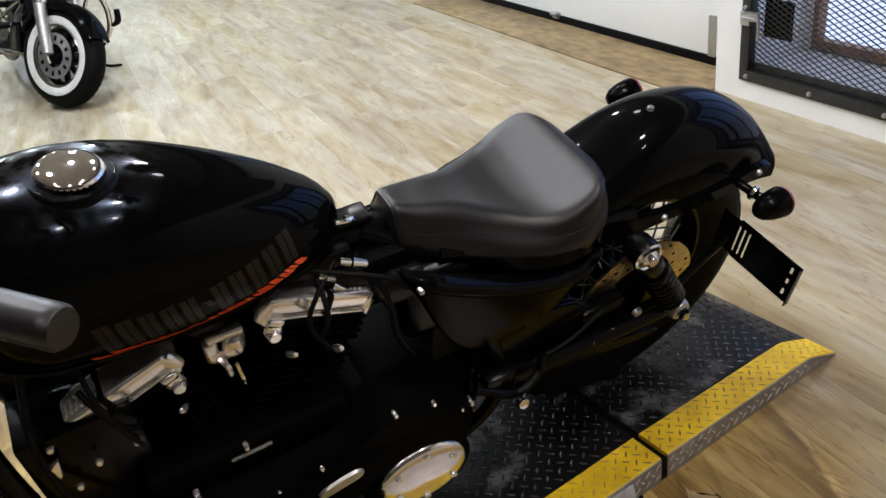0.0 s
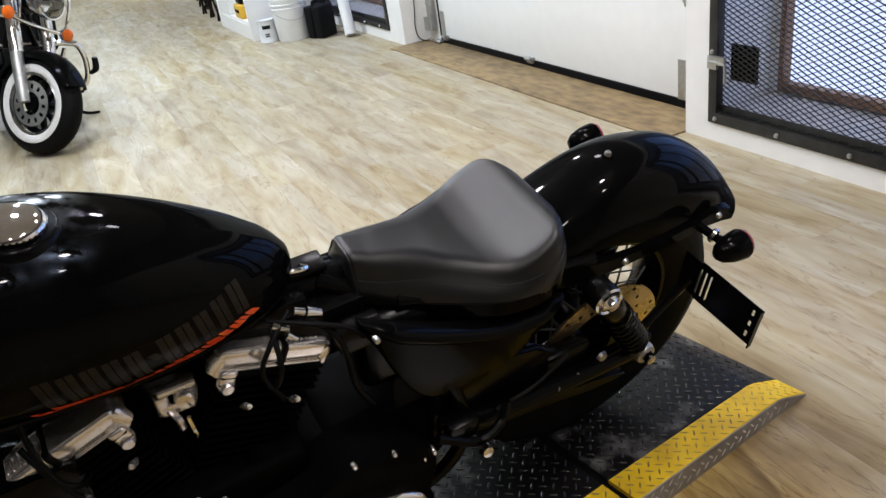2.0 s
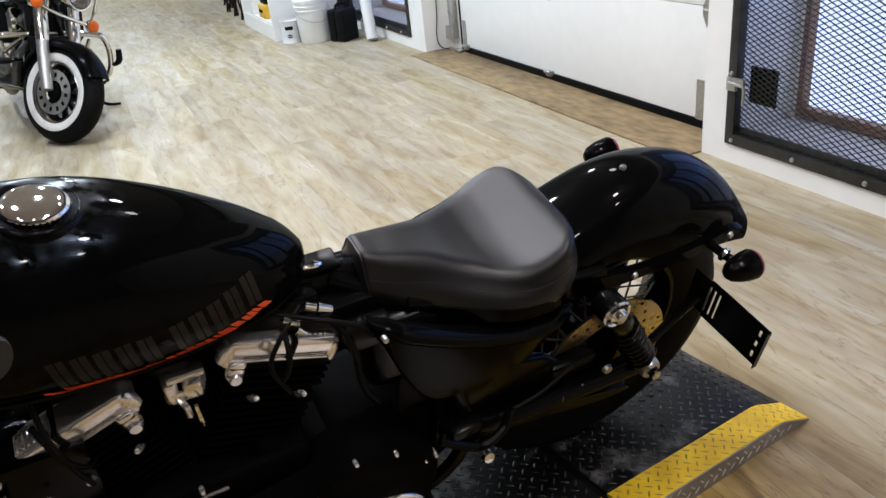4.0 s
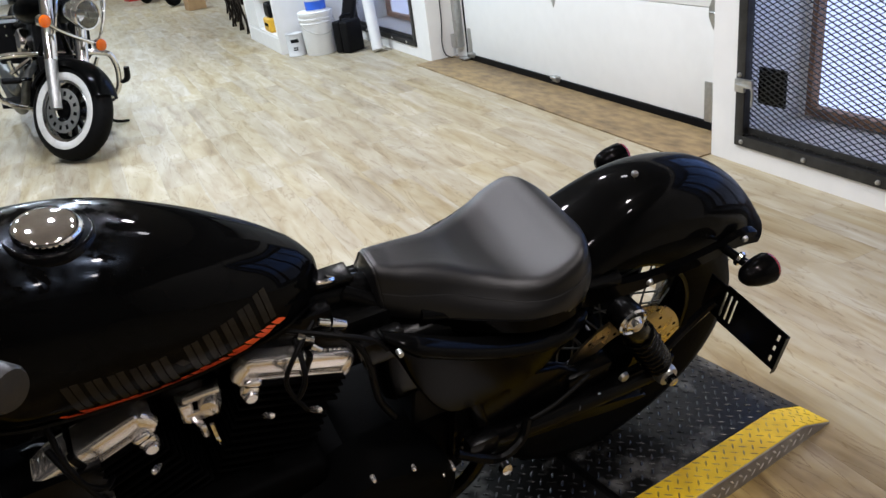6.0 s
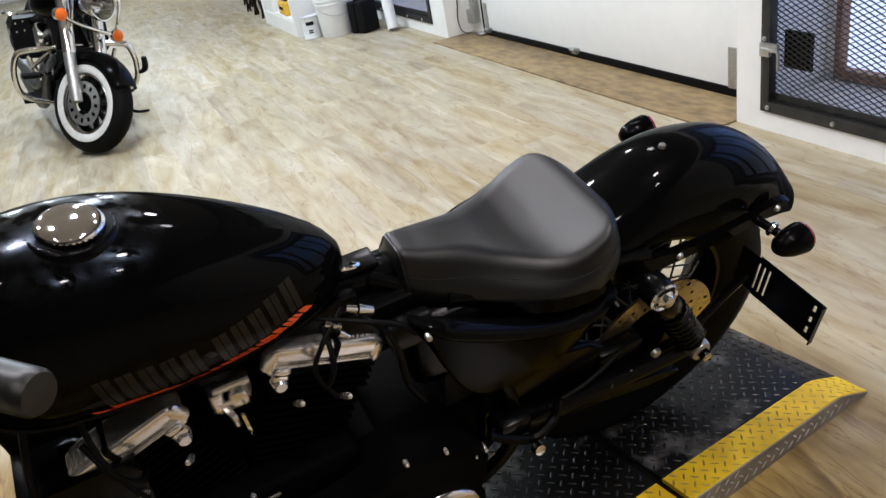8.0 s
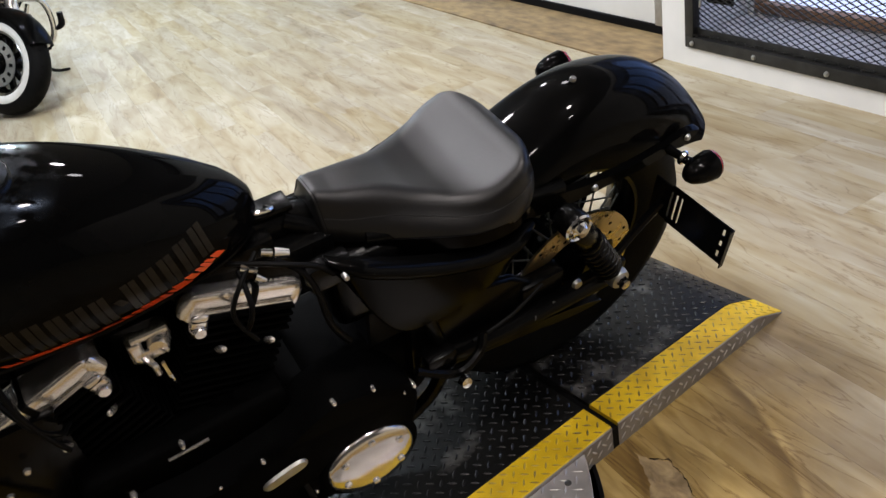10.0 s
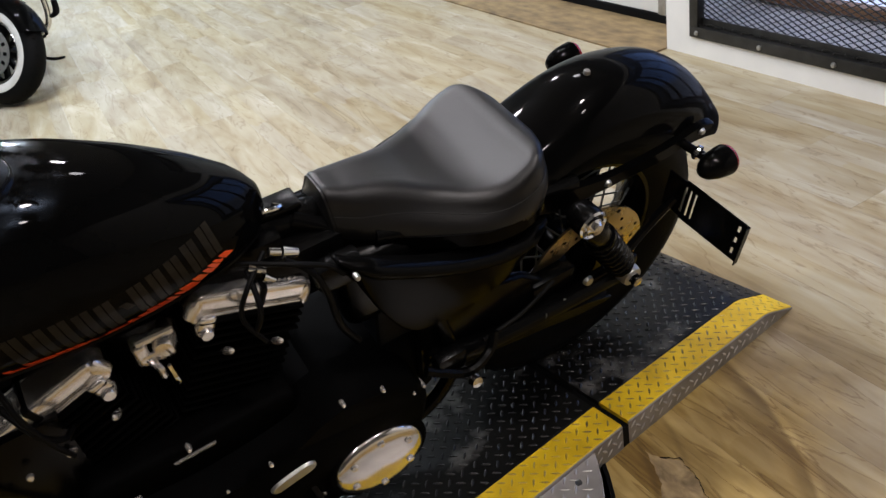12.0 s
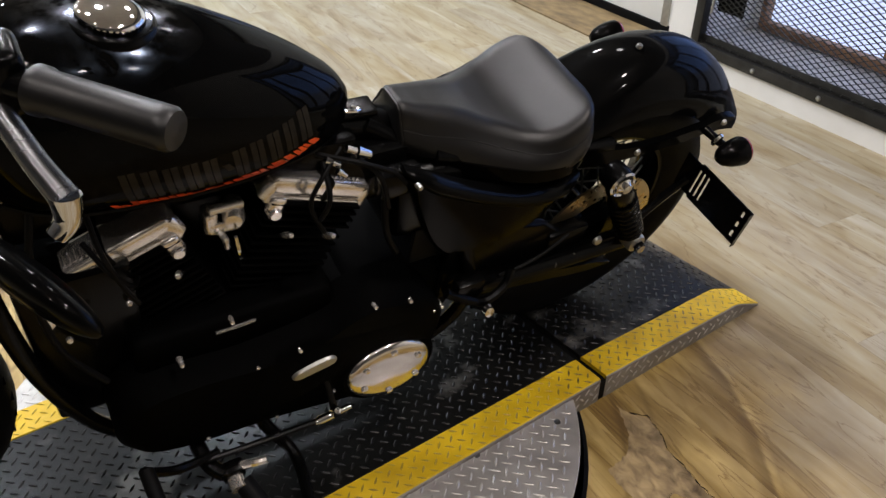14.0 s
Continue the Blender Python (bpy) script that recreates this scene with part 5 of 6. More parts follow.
for x, y, z in ((0.590, 0.168, 0.438), (0.522, 0.168, 0.420), (0.469, 0.168, 0.365), (0.443, 0.158, 0.352), (0.650, 0.168, 0.402), (0.719, 0.168, 0.386), (0.790, 0.168, 0.378), (0.857, 0.168, 0.352), (0.899, 0.150, 0.43), (0.812, 0.122, 0.456), (0.654, 0.174, 0.226), (0.918, 0.168, 0.378), (0.985, 0.168, 0.30), (0.76, 0.172, 0.208), (0.88, 0.172, 0.222)):
    part("case_screw", lathe([(0.0, 0.008), (0.0028, 0.0075), (0.0042, 0.005), (0.0042, 0.002), (0.0030, 0.001), (0.0048, -0.002), (0.0048, -0.012)], axis((x, y, z), (0, 1, 0.25)), 14), M_SILVER, prim)


def cylinder_bank(foot, lean, nm):
    m = Matrix.Translation(foot) @ pose(0, 0, 0, 0, lean, 0)
    bar = part("cylinder", lathe([(0.055, 0.0), (0.055, 0.15)], m, 24), M_WRINKLE, bike)
    for k in range(8):
        part("cooling_fin", box((0, 0, 0.02 + 0.0155 * k), (0.150, 0.158, 0.006), m, 0.002, 1), M_WRINKLE, bar)
    hd = bmesh.new()
    bx(hd, (0, 0, 0.175), (0.135, 0.15, 0.06), m, 0.012)
    for k in range(4):
        bx(hd, (0, 0, 0.155 + 0.014 * k), (0.155, 0.168, 0.005), m, 0.0015, 1)
    part("cylinder_head", hd, M_WRINKLE, bike)
    # rocker box: lower and upper silver covers
    rk = bmesh.new()
    bx(rk, (0, 0.046, 0.196), (0.168, 0.056, 0.014), m, 0.004, 3)
    bx(rk, (0, 0.045, 0.219), (0.166, 0.056, 0.034), m, 0.010, 3)
    for dx in (-0.080, 0.080):
        lt(rk, [(0.0, 0.022), (0.009, 0.020), (0.013, 0.012), (0.013, -0.010)], m @ Matrix.Translation((dx, 0.062, 0.206)), 16)
    rocker = part("rocker_box", rk, M_SILVER, bike, "polished silver rocker box with cast fins")
    part("lead_clip", box((-0.012 if lean < 0 else 0.012, 0.046, 0.218), (0.012, 0.060, 0.040), m, 0.006), M_RUBBER, rocker)
    for q in range(7):
        part("cast_fin", box((-0.040 * (1 if lean < 0 else -1) - 0.024 + 0.008 * q, 0.050, 0.2355), (0.004, 0.024, 0.006), m, 0.001, 1), M_SILVER, rocker)
    for dx in (-0.078, 0.078):
        part("rocker_bolt", lathe([(0.0, 0.009), (0.005, 0.008), (0.007, 0.0)], m @ Matrix.Translation((dx, 0.066, 0.208)), 12), M_SILVER, rocker)
    lug = bmesh.new()
    ls = 1 if lean < 0 else -1
    bx(lug, (0.066 * ls, 0.076, 0.190), (0.026, 0.016, 0.034), m, 0.008, 3)
    lt(lug, [(0.0, 0.006), (0.008, 0.006), (0.011, 0.0), (0.011, -0.01)], m @ axis((0.066 * ls, 0.084, 0.180), (0, 1, 0)), 16)
    part("rocker_lug", lug, M_SILVER, rocker)
    for dx in (-0.045, 0.03):
        part("head_bolt", lathe([(0.0, 0.014), (0.004, 0.013), (0.006, 0.006), (0.006, -0.006), (0.004, -0.016)], m @ axis((dx, 0.086, 0.140), (0, 1, 0.9)), 12), M_SILVER, bar)
    part("breather_cover", box((0.0, -0.028, 0.208), (0.170, 0.092, 0.05), m, 0.008), M_SATIN, bike)
    plug = tube([m @ Vector((0.0, 0.08, 0.17)), m @ Vector((0.005, 0.105, 0.19)), m @ Vector((0.01, 0.11, 0.235)), m @ Vector((0.02, 0.07, 0.27))], 0.0042, 8)
    part("spark_lead", plug, M_RUBBER, bar)
    return m


cylinder_bank((0.736, 0.0, 0.433), -22.5, "rear")
cylinder_bank((0.860, 0.0, 0.408), 22.5, "front")
ib = bmesh.new()
bx(ib, (0.812, 0.045, 0.606), (0.020, 0.030, 0.042), bev=0.007, seg=3)
lt(ib, [(0.0, 0.022), (0.012, 0.021), (0.016, 0.014), (0.016, -0.008), (0.012, -0.012), (0.012, -0.03)], axis((0.778, 0.05, 0.612), (0.3, 1, 0.1)), 20)
bx(ib, (0.793, 0.058, 0.596), (0.045, 0.006, 0.020), bev=0.003)
tb(ib, [(0.815, 0.045, 0.60), (0.80, 0.07, 0.59), (0.797, 0.075, 0.57)], 0.005, 8)
tb(ib, [(0.765, 0.05, 0.628), (0.815, 0.055, 0.634)], 0.008, 12, False)
part("intake_bracket", ib, M_SILVER, bike)
part("horn_bracket", tube([(0.787, 0.085, 0.60), (0.785, 0.09, 0.575), (0.782, 0.09, 0.555)], [0.003, 0.0035, 0.002], 8), M_CHROME, bike)
for pts, r in (([(0.62, 0.06, 0.70), (0.66, 0.09, 0.68), (0.68, 0.10, 0.64), (0.66, 0.11, 0.585)], 0.0038), ([(0.97, 0.06, 0.72), (0.965, 0.10, 0.66), (0.95, 0.115, 0.60), (0.935, 0.12, 0.56)], 0.0038),
               ([(0.60, 0.08, 0.69), (0.57, 0.10, 0.66), (0.555, 0.11, 0.60)], 0.0042), ([(1.02, 0.05, 0.74), (1.05, 0.09, 0.62), (1.045, 0.11, 0.50), (1.0, 0.12, 0.40)], 0.005)):
    part("cable", tube(pts, r, 8), M_RUBBER, bike)
for p0, p1, r0, r1 in (((0.616, 0.07, 0.706), (0.580, 0.075, 0.688), 0.006, 0.0095), ((0.648, 0.07, 0.694), (0.628, 0.078, 0.684), 0.0075, 0.006), ((0.634, 0.085, 0.682), (0.622, 0.09, 0.672), 0.006, 0.0045)):
    q0, q1 = Vector(p0), Vector(p1)
    part("chrome_fitting", tube([q0, q0.lerp(q1, 0.4), q0.lerp(q1, 0.45), q1], [r0, r0, r1, r1 * 0.8], 10, False), M_CHROME, bike)
part("throttle_cable", tube([(0.66, 0.06, 0.70), (0.60, 0.09, 0.69), (0.55, 0.10, 0.665), (0.53, 0.11, 0.645)], 0.004, 8), M_RUBBER, bike)
part("coil_cover", box((0.53, 0.085, 0.63), (0.07, 0.03, 0.05), bev=0.008), M_SATIN, bike)

# right-hand exhaust pipes
ex, ex2 = bmesh.new(), bmesh.new()
tb(ex, [(0.95, -0.06, 0.52), (1.02, -0.14, 0.45), (0.95, -0.19, 0.30), (0.75, -0.20, 0.27), (0.3, -0.20, 0.27), (-0.15, -0.20, 0.28)], [0.022, 0.022, 0.024, 0.03, 0.04, 0.038], 14)
tb(ex2, [(0.65, -0.06, 0.52), (0.60, -0.15, 0.42), (0.5, -0.19, 0.36), (0.3, -0.20, 0.36), (-0.10, -0.20, 0.37)], [0.022, 0.022, 0.024, 0.036, 0.036], 14)
part("exhaust_pipe", ex, M_SATIN, bike)
part("exhaust_pipe", ex2, M_SATIN, bike)

# forward controls and stand
ct = bmesh.new()
tb(ct, [(0.93, 0.12, 0.20), (0.92, 0.20, 0.19), (0.90, 0.23, 0.185)], 0.014, 10)
bx(ct, (0.885, 0.225, 0.175), (0.04, 0.025, 0.04), bev=0.008)
CONTROLS = [part("control_mount", ct, M_SATIN, bike)]
cl = bmesh.new()
tb(cl, [(0.875, 0.225, 0.185), (0.85, 0.24, 0.205), (0.832, 0.245, 0.21)], 0.0075, 8)
lt(cl, [(0.0, -0.02), (0.014, -0.02), (0.014, 0.02), (0.0, 0.02)], axis((0.885, 0.24, 0.17), (0, 1, 0)), 12)
CONTROLS.append(part("peg_clevis", cl, M_SILVER, bike))
CONTROLS.append(part("foot_peg", tube([(0.875, 0.245, 0.165), (0.862, 0.29, 0.150), (0.842, 0.345, 0.128)], [0.017, 0.020, 0.021], 14), M_RUBBER, bike))
CONTROLS.append(part("peg_feeler", tube([(0.842, 0.342, 0.115), (0.838, 0.35, 0.09)], 0.004, 6, False), M_ZINC, bike))
CONTROLS.append(part("shift_lever", tube([(0.90, 0.20, 0.21), (0.97, 0.215, 0.235), (1.02, 0.23, 0.30)], 0.008, 8), M_SATIN, bike))
CONTROLS.append(part("shift_peg", tube([(1.015, 0.23, 0.30), (1.013, 0.265, 0.295), (1.010, 0.305, 0.288)], 0.012, 12), M_RUBBER, bike))
CONTROLS.append(part("peg_tip", lathe([(0.0, 0.004), (0.008, 0.003), (0.009, 0.0)], axis((1.010, 0.307, 0.288), (-0.05, 1, -0.15)), 10), M_ZINC, bike))
for ob in CONTROLS:
    ob.location.x = -0.028
part("shift_rod", tube([(0.97, 0.205, 0.225), (0.85, 0.208, 0.208), (0.70, 0.205, 0.190), (0.68, 0.205, 0.191)], 0.0055, 8), M_SATIN, bike)
joint = part("shift_joint", tube([(0.700, 0.205, 0.189), (0.690, 0.205, 0.190), (0.665, 0.205, 0.194), (0.645, 0.205, 0.197), (0.630, 0.205, 0.198)], [0.0055, 0.0085, 0.0085, 0.006, 0.005], 10, False), M_CHROME, bike)
part("ball_stud", lathe([(0.0, 0.020), (0.006, 0.018), (0.009, 0.012), (0.009, 0.004), (0.011, 0.0), (0.011, -0.010), (0.0, -0.012)], axis((0.660, 0.205, 0.200), (0, 0.5, 1)), 14), M_CHROME, joint)
part("shift_arm", tube([(0.660, 0.198, 0.204), (0.664, 0.185, 0.235), (0.668, 0.170, 0.262)], 0.007, 8), M_SATIN, bike)
part("side_stand", tube([(0.80, 0.10, 0.19), (0.765, 0.16, 0.135), (0.738, 0.21, 0.110), (0.746, 0.29, 0.112), (0.765, 0.37, 0.124), (0.778, 0.418, 0.138)], [0.014, 0.013, 0.0115, 0.011, 0.011, 0.012], 10), M_SATIN, bike)
pb = bmesh.new()
bx(pb, (0.38, 0.145, 0.36), (0.06, 0.03, 0.05), bev=0.01)
tb(pb, [(0.43, 0.15, 0.37), (0.36, 0.17, 0.335), (0.31, 0.165, 0.35), (0.29, 0.15, 0.38)], 0.009, 8)
part("rear_bracket", pb, M_SATIN, bike)
part("bracket_bolt", lathe([(0.0, 0.012), (0.010, 0.010), (0.013, 0.0)], axis((0.356, 0.188, 0.331), (0, 1, 0.3)), 14), M_CHROME, bike)

# front end, turned to the left
AX = Vector((-0.5, 0, 0.866))
HEADP = Vector((1.145, 0, 0.86))
STEER = Matrix.Translation(HEADP) @ Matrix.Rotation(radians(0), 4, AX) @ Matrix.Translation(-HEADP)
fk = bmesh.new()
for s in (1, -1):
    tb(fk, [(1.13, s * 0.105, 0.93), (1.30, s * 0.105, 0.63)], 0.0245, 14, False)
    tb(fk, [(1.29, s * 0.105, 0.65), (1.45, s * 0.105, 0.33)], 0.032, 14, False)
bmesh.ops.transform(fk, matrix=STEER, verts=fk.verts)
part("front_fork", fk, M_SATIN, bike)
tc = bmesh.new()
bx(tc, (1.12, 0, 0.945), (0.09, 0.26, 0.03), pose(0, 0, 0), 0.01)
bx(tc, (1.20, 0, 0.80), (0.09, 0.26, 0.035), pose(0, 0, 0), 0.01)
bmesh.ops.transform(tc, matrix=STEER, verts=tc.verts)
part("triple_clamp", tc, M_SATIN, bike)
wheel(bike, STEER @ Vector((1.452, 0, 0.325)), STEER.to_3x3() @ Vector((0, 1, 0)), 0.325, 0.13, 0.212, "front_tyre", 0)
hl = lathe([(0.0, -0.09), (0.05, -0.085), (0.075, -0.05), (0.082, 0.0), (0.082, 0.02), (0.075, 0.028), (0.0, 0.036)], STEER @ axis((1.30, 0, 0.86), (1, 0, 0)), 32)
part("headlamp", hl, M_PAINT, bike)
bar = bmesh.new()
tb(bar, [(1.09, 0.0, 1.02), (1.075, 0.07, 1.03), (1.055, 0.16, 1.052), (1.025, 0.255, 1.064), (0.987, 0.304, 1.069), (0.93, 0.365, 1.0745)], 0.0125, 12)
tb(bar, [(1.09, 0.0, 1.02), (1.12, -0.07, 1.03), (1.15, -0.16, 1.052), (1.165, -0.25, 1.06), (1.17, -0.38, 1.06)], 0.0125, 12)
part("handlebar", bar, M_SATIN, bike)
part("bar_riser", tube([(1.095, 0.03, 0.95), (1.09, 0.03, 1.02)], 0.016, 12, False), M_SATIN, bike)
part("bar_riser", tube([(1.105, -0.03, 0.95), (1.10, -0.03, 1.02)], 0.016, 12, False), M_SATIN, bike)
g0, g1 = Vector((0.987, 0.304, 1.069)), Vector((0.914, 0.382, 1.076))
gd = (g1 - g0).normalized()
grip = part("grip", lathe([(0.0, -0.004), (0.0190, -0.004), (0.0190, 0.003), (0.0172, 0.006), (0.0168, 0.094), (0.0168, 0.102), (0.0145, 0.106), (0.0, 0.107)], axis(g0, gd), 28), M_GRIP, bike, "smooth dark grey rubber grip")
sg = box((1.012, 0.272, 1.066), (0.04, 0.045, 0.055), pose(0, 0, 0), 0.012, 3)
part("switch_housing", sg, M_SATIN, bike)
part("clutch_perch", tube([(1.03, 0.235, 1.075), (1.055, 0.25, 1.07), (1.075, 0.27, 1.06)], [0.014, 0.014, 0.009], 10), M_SATIN, bike)
st = bmesh.new()
tb(st, [(1.018, 0.290, 1.050), (1.006, 0.322, 1.026), (0.993, 0.350, 1.006)], [0.0095, 0.0100, 0.0115], 12)
part("mirror_stem", st, M_STEM, bike, "grey metal mirror stem under the grip")
part("mirror_joint", tube([(0.993, 0.348, 1.008), (0.996, 0.354, 0.988), (1.006, 0.357, 0.977)], [0.0125, 0.010, 0.0085], 12), M_CHROME, bike)
mm = Matrix.Translation((1.035, 0.365, 0.945)) @ pose(0, 0, 0, 0, 0, 118) @ pose(0, 0, 0, 20, 0, 0) @ Matrix.Diagonal((0.078, 0.016, 0.036, 1))
bm = bmesh.new()
bmesh.ops.create_uvsphere(bm, u_segments=32, v_segments=16, radius=1.0, matrix=mm)
part("mirror_shell", bm, M_PAINT, bike, "black oval mirror shell")
gb = bmesh.new()
lt(gb, [(0.0, 0.03), (0.04, 0.028), (0.045, 0.02), (0.045, -0.03), (0.03, -0.045)], STEER @ axis((1.11, 0, 1.00), (-0.5, 0, 0.87)), 28)
part("speedometer", gb, M_SATIN, bike)

# dark parts between engine, tank and rear wheel, some added to block the bright ground behind
part("top_motor_mount", box((0.80, 0.01, 0.695), (0.34, 0.07, 0.04), None, 0.01), M_SATIN, bike)
part("ignition_module", box((0.665, 0.0, 0.675), (0.16, 0.10, 0.05), None, 0.012), M_SATIN, bike)
part("inner_fender", side_slab(rounded([(0.38, 0.22), (0.30, 0.42), (0.22, 0.53), (0.14, 0.60), (0.40, 0.66), (0.47, 0.55), (0.48, 0.35), (0.46, 0.22)]), -0.085, 0.085, 0.004), M_PLASTIC_K, bike)
part("drive_pulley", lathe([(0.0, -0.02), (0.10, -0.02), (0.115, -0.012), (0.115, 0.012), (0.10, 0.02), (0.0, 0.02)], axis((0.03, -0.10, 0.325), (0, 1, 0)) @ Matrix.Diagonal((1.3, 1.3, 1, 1)), 40), M_SATIN, bike)
part("drive_belt", side_slab(rounded([(0.14, 0.44), (0.45, 0.40), (0.47, 0.33), (0.45, 0.27), (0.14, 0.21), (0.10, 0.32)]), -0.115, -0.090, 0.003), M_RUBBER, bike)

part("wiring_tray", box((0.86, -0.015, 0.665), (0.42, 0.09, 0.075), None, 0.012), M_SATIN, bike)
part("air_cleaner", lathe([(0.0, 0.06), (0.09, 0.056), (0.105, 0.04), (0.108, 0.0), (0.09, -0.04)], axis((0.86, -0.15, 0.58), (0, -1, 0)), 36), M_SATIN, bike)
part("voltage_regulator", box((1.005, 0.0, 0.44), (0.15, 0.17, 0.32), None, 0.01), M_SATIN, bike)
part("horn", lathe([(0.0, 0.02), (0.04, 0.018), (0.048, 0.0), (0.03, -0.03)], axis((1.0, 0.02, 0.56), (0.3, 1, 0)), 24), M_SATIN, bike)
part("horn_tab", side_slab([(1.035, 0.575), (1.058, 0.555), (1.05, 0.53), (1.04, 0.54)], 0.098, 0.103, 0.001), M_SILVER, bike)
for x, z in ((1.03, 0.50), (1.036, 0.60), (0.995, 0.535)):
    part("tube_bolt", lathe([(0.0, 0.006), (0.004, 0.005), (0.0055, 0.0)], axis((x, 0.10, z), (0, 1, 0.3)), 12), M_SILVER, bike)
# added dark disc, hides the yellow edge beyond the wheel
part("wheel_gap_disc", lathe([(0.0, -0.004), (0.19, -0.004), (0.19, 0.004), (0.0, 0.004)], axis((0.03, -0.086, 0.325), (0, 1, 0)), 40), M_SATIN, bike)
part("battery_tray", box((0.575, 0.0, 0.620), (0.15, 0.12, 0.10), None, 0.012), M_SATIN, bike)
# added dark plate, covers the yellow left showing low in the wheel gap
part("wheel_gap_plate", side_slab(rounded([(-0.02, 0.06), (0.12, 0.07), (0.26, 0.13), (0.32, 0.22), (0.24, 0.27), (0.10, 0.20), (-0.02, 0.16)]), -0.088, -0.100, 0.003), M_SATIN, bike)
part("induction_module", box((0.797, -0.03, 0.555), (0.20, 0.06, 0.24), None, 0.012), M_SATIN, bike)


# ---- the touring motorcycle further back (axes: x forward from the front tyre's foot, y to its left, z up) ----
TOUR = pose(-0.085, 5.53, 0.0, 0, 0, -84) @ pose(0, 0, 0, -9.5, 0, 0)
tour = thing("touring_motorcycle", "black and chrome touring motorcycle with whitewall tyres and clear screen", "motorcycle", TOUR)
ST2 = Matrix.Translation((0.10, 0, 0)) @ Matrix.Rotation(radians(38), 4, Vector((-0.42, 0, 0.907))) @ Matrix.Translation((-0.10, 0, 0))


LAMPS2 = Matrix.Translation((0, -0.08, 0)) @ Matrix.Translation((0, 0, 0.745)) @ Matrix.Rotation(radians(-8), 4, "X") @ Matrix.Translation((0, 0, -0.745))


def tpart(name, bm, mat, label="", steer=False, parent=None):
    if steer:
        bmesh.ops.transform(bm, matrix=ST2, verts=bm.verts)
    return part(name, bm, mat, parent or tour, label)


def wheel_part(name, bm, mat, label="", steer=False, parent=None):
    """A part of a wheel or its fender, at nine tenths, about the tyre's foot."""
    foot = Vector((0.0 if steer else -1.66, 0, 0))
    bmesh.ops.scale(bm, vec=(0.9, 0.9, 0.9), space=Matrix.Translation(-foot), verts=bm.verts)
    return tpart(name, bm, mat, label, steer, parent)


for c, stq, nm in ((Vector((0, 0, 0.325)), True, "front_tyre"), (Vector((-1.66, 0, 0.325)), False, "rear_tyre")):
    m = axis(c, (0, 1, 0))
    h = 0.072
    prof = [(0.19, -h * 0.7), (0.21, -h * 0.95), (0.265, -h), (0.302, -h * 0.75), (0.322, -h * 0.35), (0.326, 0)]
    prof += [(r, -y) for r, y in reversed(prof[:-1])]
    ty = wheel_part(nm, lt(bmesh.new(), prof, m, 56, True), M_TYRE, "", stq)
    gr = bmesh.new()
    for k in range(40):
        for s in (-1, 1):
            bx(gr, (0.3135, 0, s * 0.030), (0.011, 0.006, 0.026), m @ pose(0, 0, 0, 0, 0, 9 * k) @ pose(0, 0, 0, s * 30, 0, 0))
    tagged(wheel_part("tread_groove", gr, M_HOLE, "", stq, ty), kind="stuff")
    for s in (1, -1):
        wheel_part("whitewall", lt(bmesh.new(), [(0.202, s * (h * 0.93)), (0.211, s * (h * 0.99)), (0.246, s * (h + 0.002)), (0.253, s * (h * 0.985)), (0.24, s * h * 0.9)], m, 56, True), M_WHITEWALL, "white sidewall band", stq, ty)
    wheel_part("rim", lt(bmesh.new(), [(0.202, -0.064), (0.186, -0.060), (0.160, -0.022), (0.160, 0.022), (0.186, 0.060), (0.202, 0.064), (0.19, 0.0)], m, 48, True), M_CHROME, "", stq, ty)
    sp = bmesh.new()
    for k in range(10):
        bx(sp, (0.11, 0, 0), (0.12, 0.03, 0.035), m @ pose(0, 0, 0, 0, 0, 36 * k), 0.008)
    lt(sp, [(0.0, -0.08), (0.05, -0.08), (0.06, -0.03), (0.06, 0.03), (0.05, 0.08), (0.0, 0.08)], m, 24)
    wheel_part("cast_spokes", sp, M_SATIN, "", stq, ty)
    dm = m @ Matrix.Translation((0, 0, -0.078))
    wheel_part("brake_disc", lt(bmesh.new(), [(0.075, -0.003), (0.145, -0.003), (0.145, 0.003), (0.075, 0.003)], dm, 48, True), M_ZINC, "steel disc with oval slots", stq, ty)
    for k in range(12):
        wheel_part("disc_slot", box((0.112, 0, 0), (0.032, 0.024, 0.0075), dm @ pose(0, 0, 0, 0, 0, 30 * k), 0.003), M_HOLE, "", stq, ty)
    # fender
    rings = []
    a0, a1 = (28, 160) if stq else (15, 175)
    for deg in range(a0, a1 + 1, 6):
        ph = radians(deg)
        rad = Vector((math.cos(ph), 0, math.sin(ph)))
        o, i = [], []
        for k in range(13):
            b = math.pi * k / 12
            o.append(c + rad * (0.29 + 0.058 * math.sin(b) ** 0.6) + Vector((0, 0.095 * math.cos(b), 0)))
            i.append(c + rad * (0.29 + 0.054 * math.sin(b) ** 0.6) + Vector((0, 0.091 * math.cos(b), 0)))
        rings.append(o + i[::-1])
    wheel_part("fender", loft(rings), M_PAINT, "deep black valanced fender", stq)
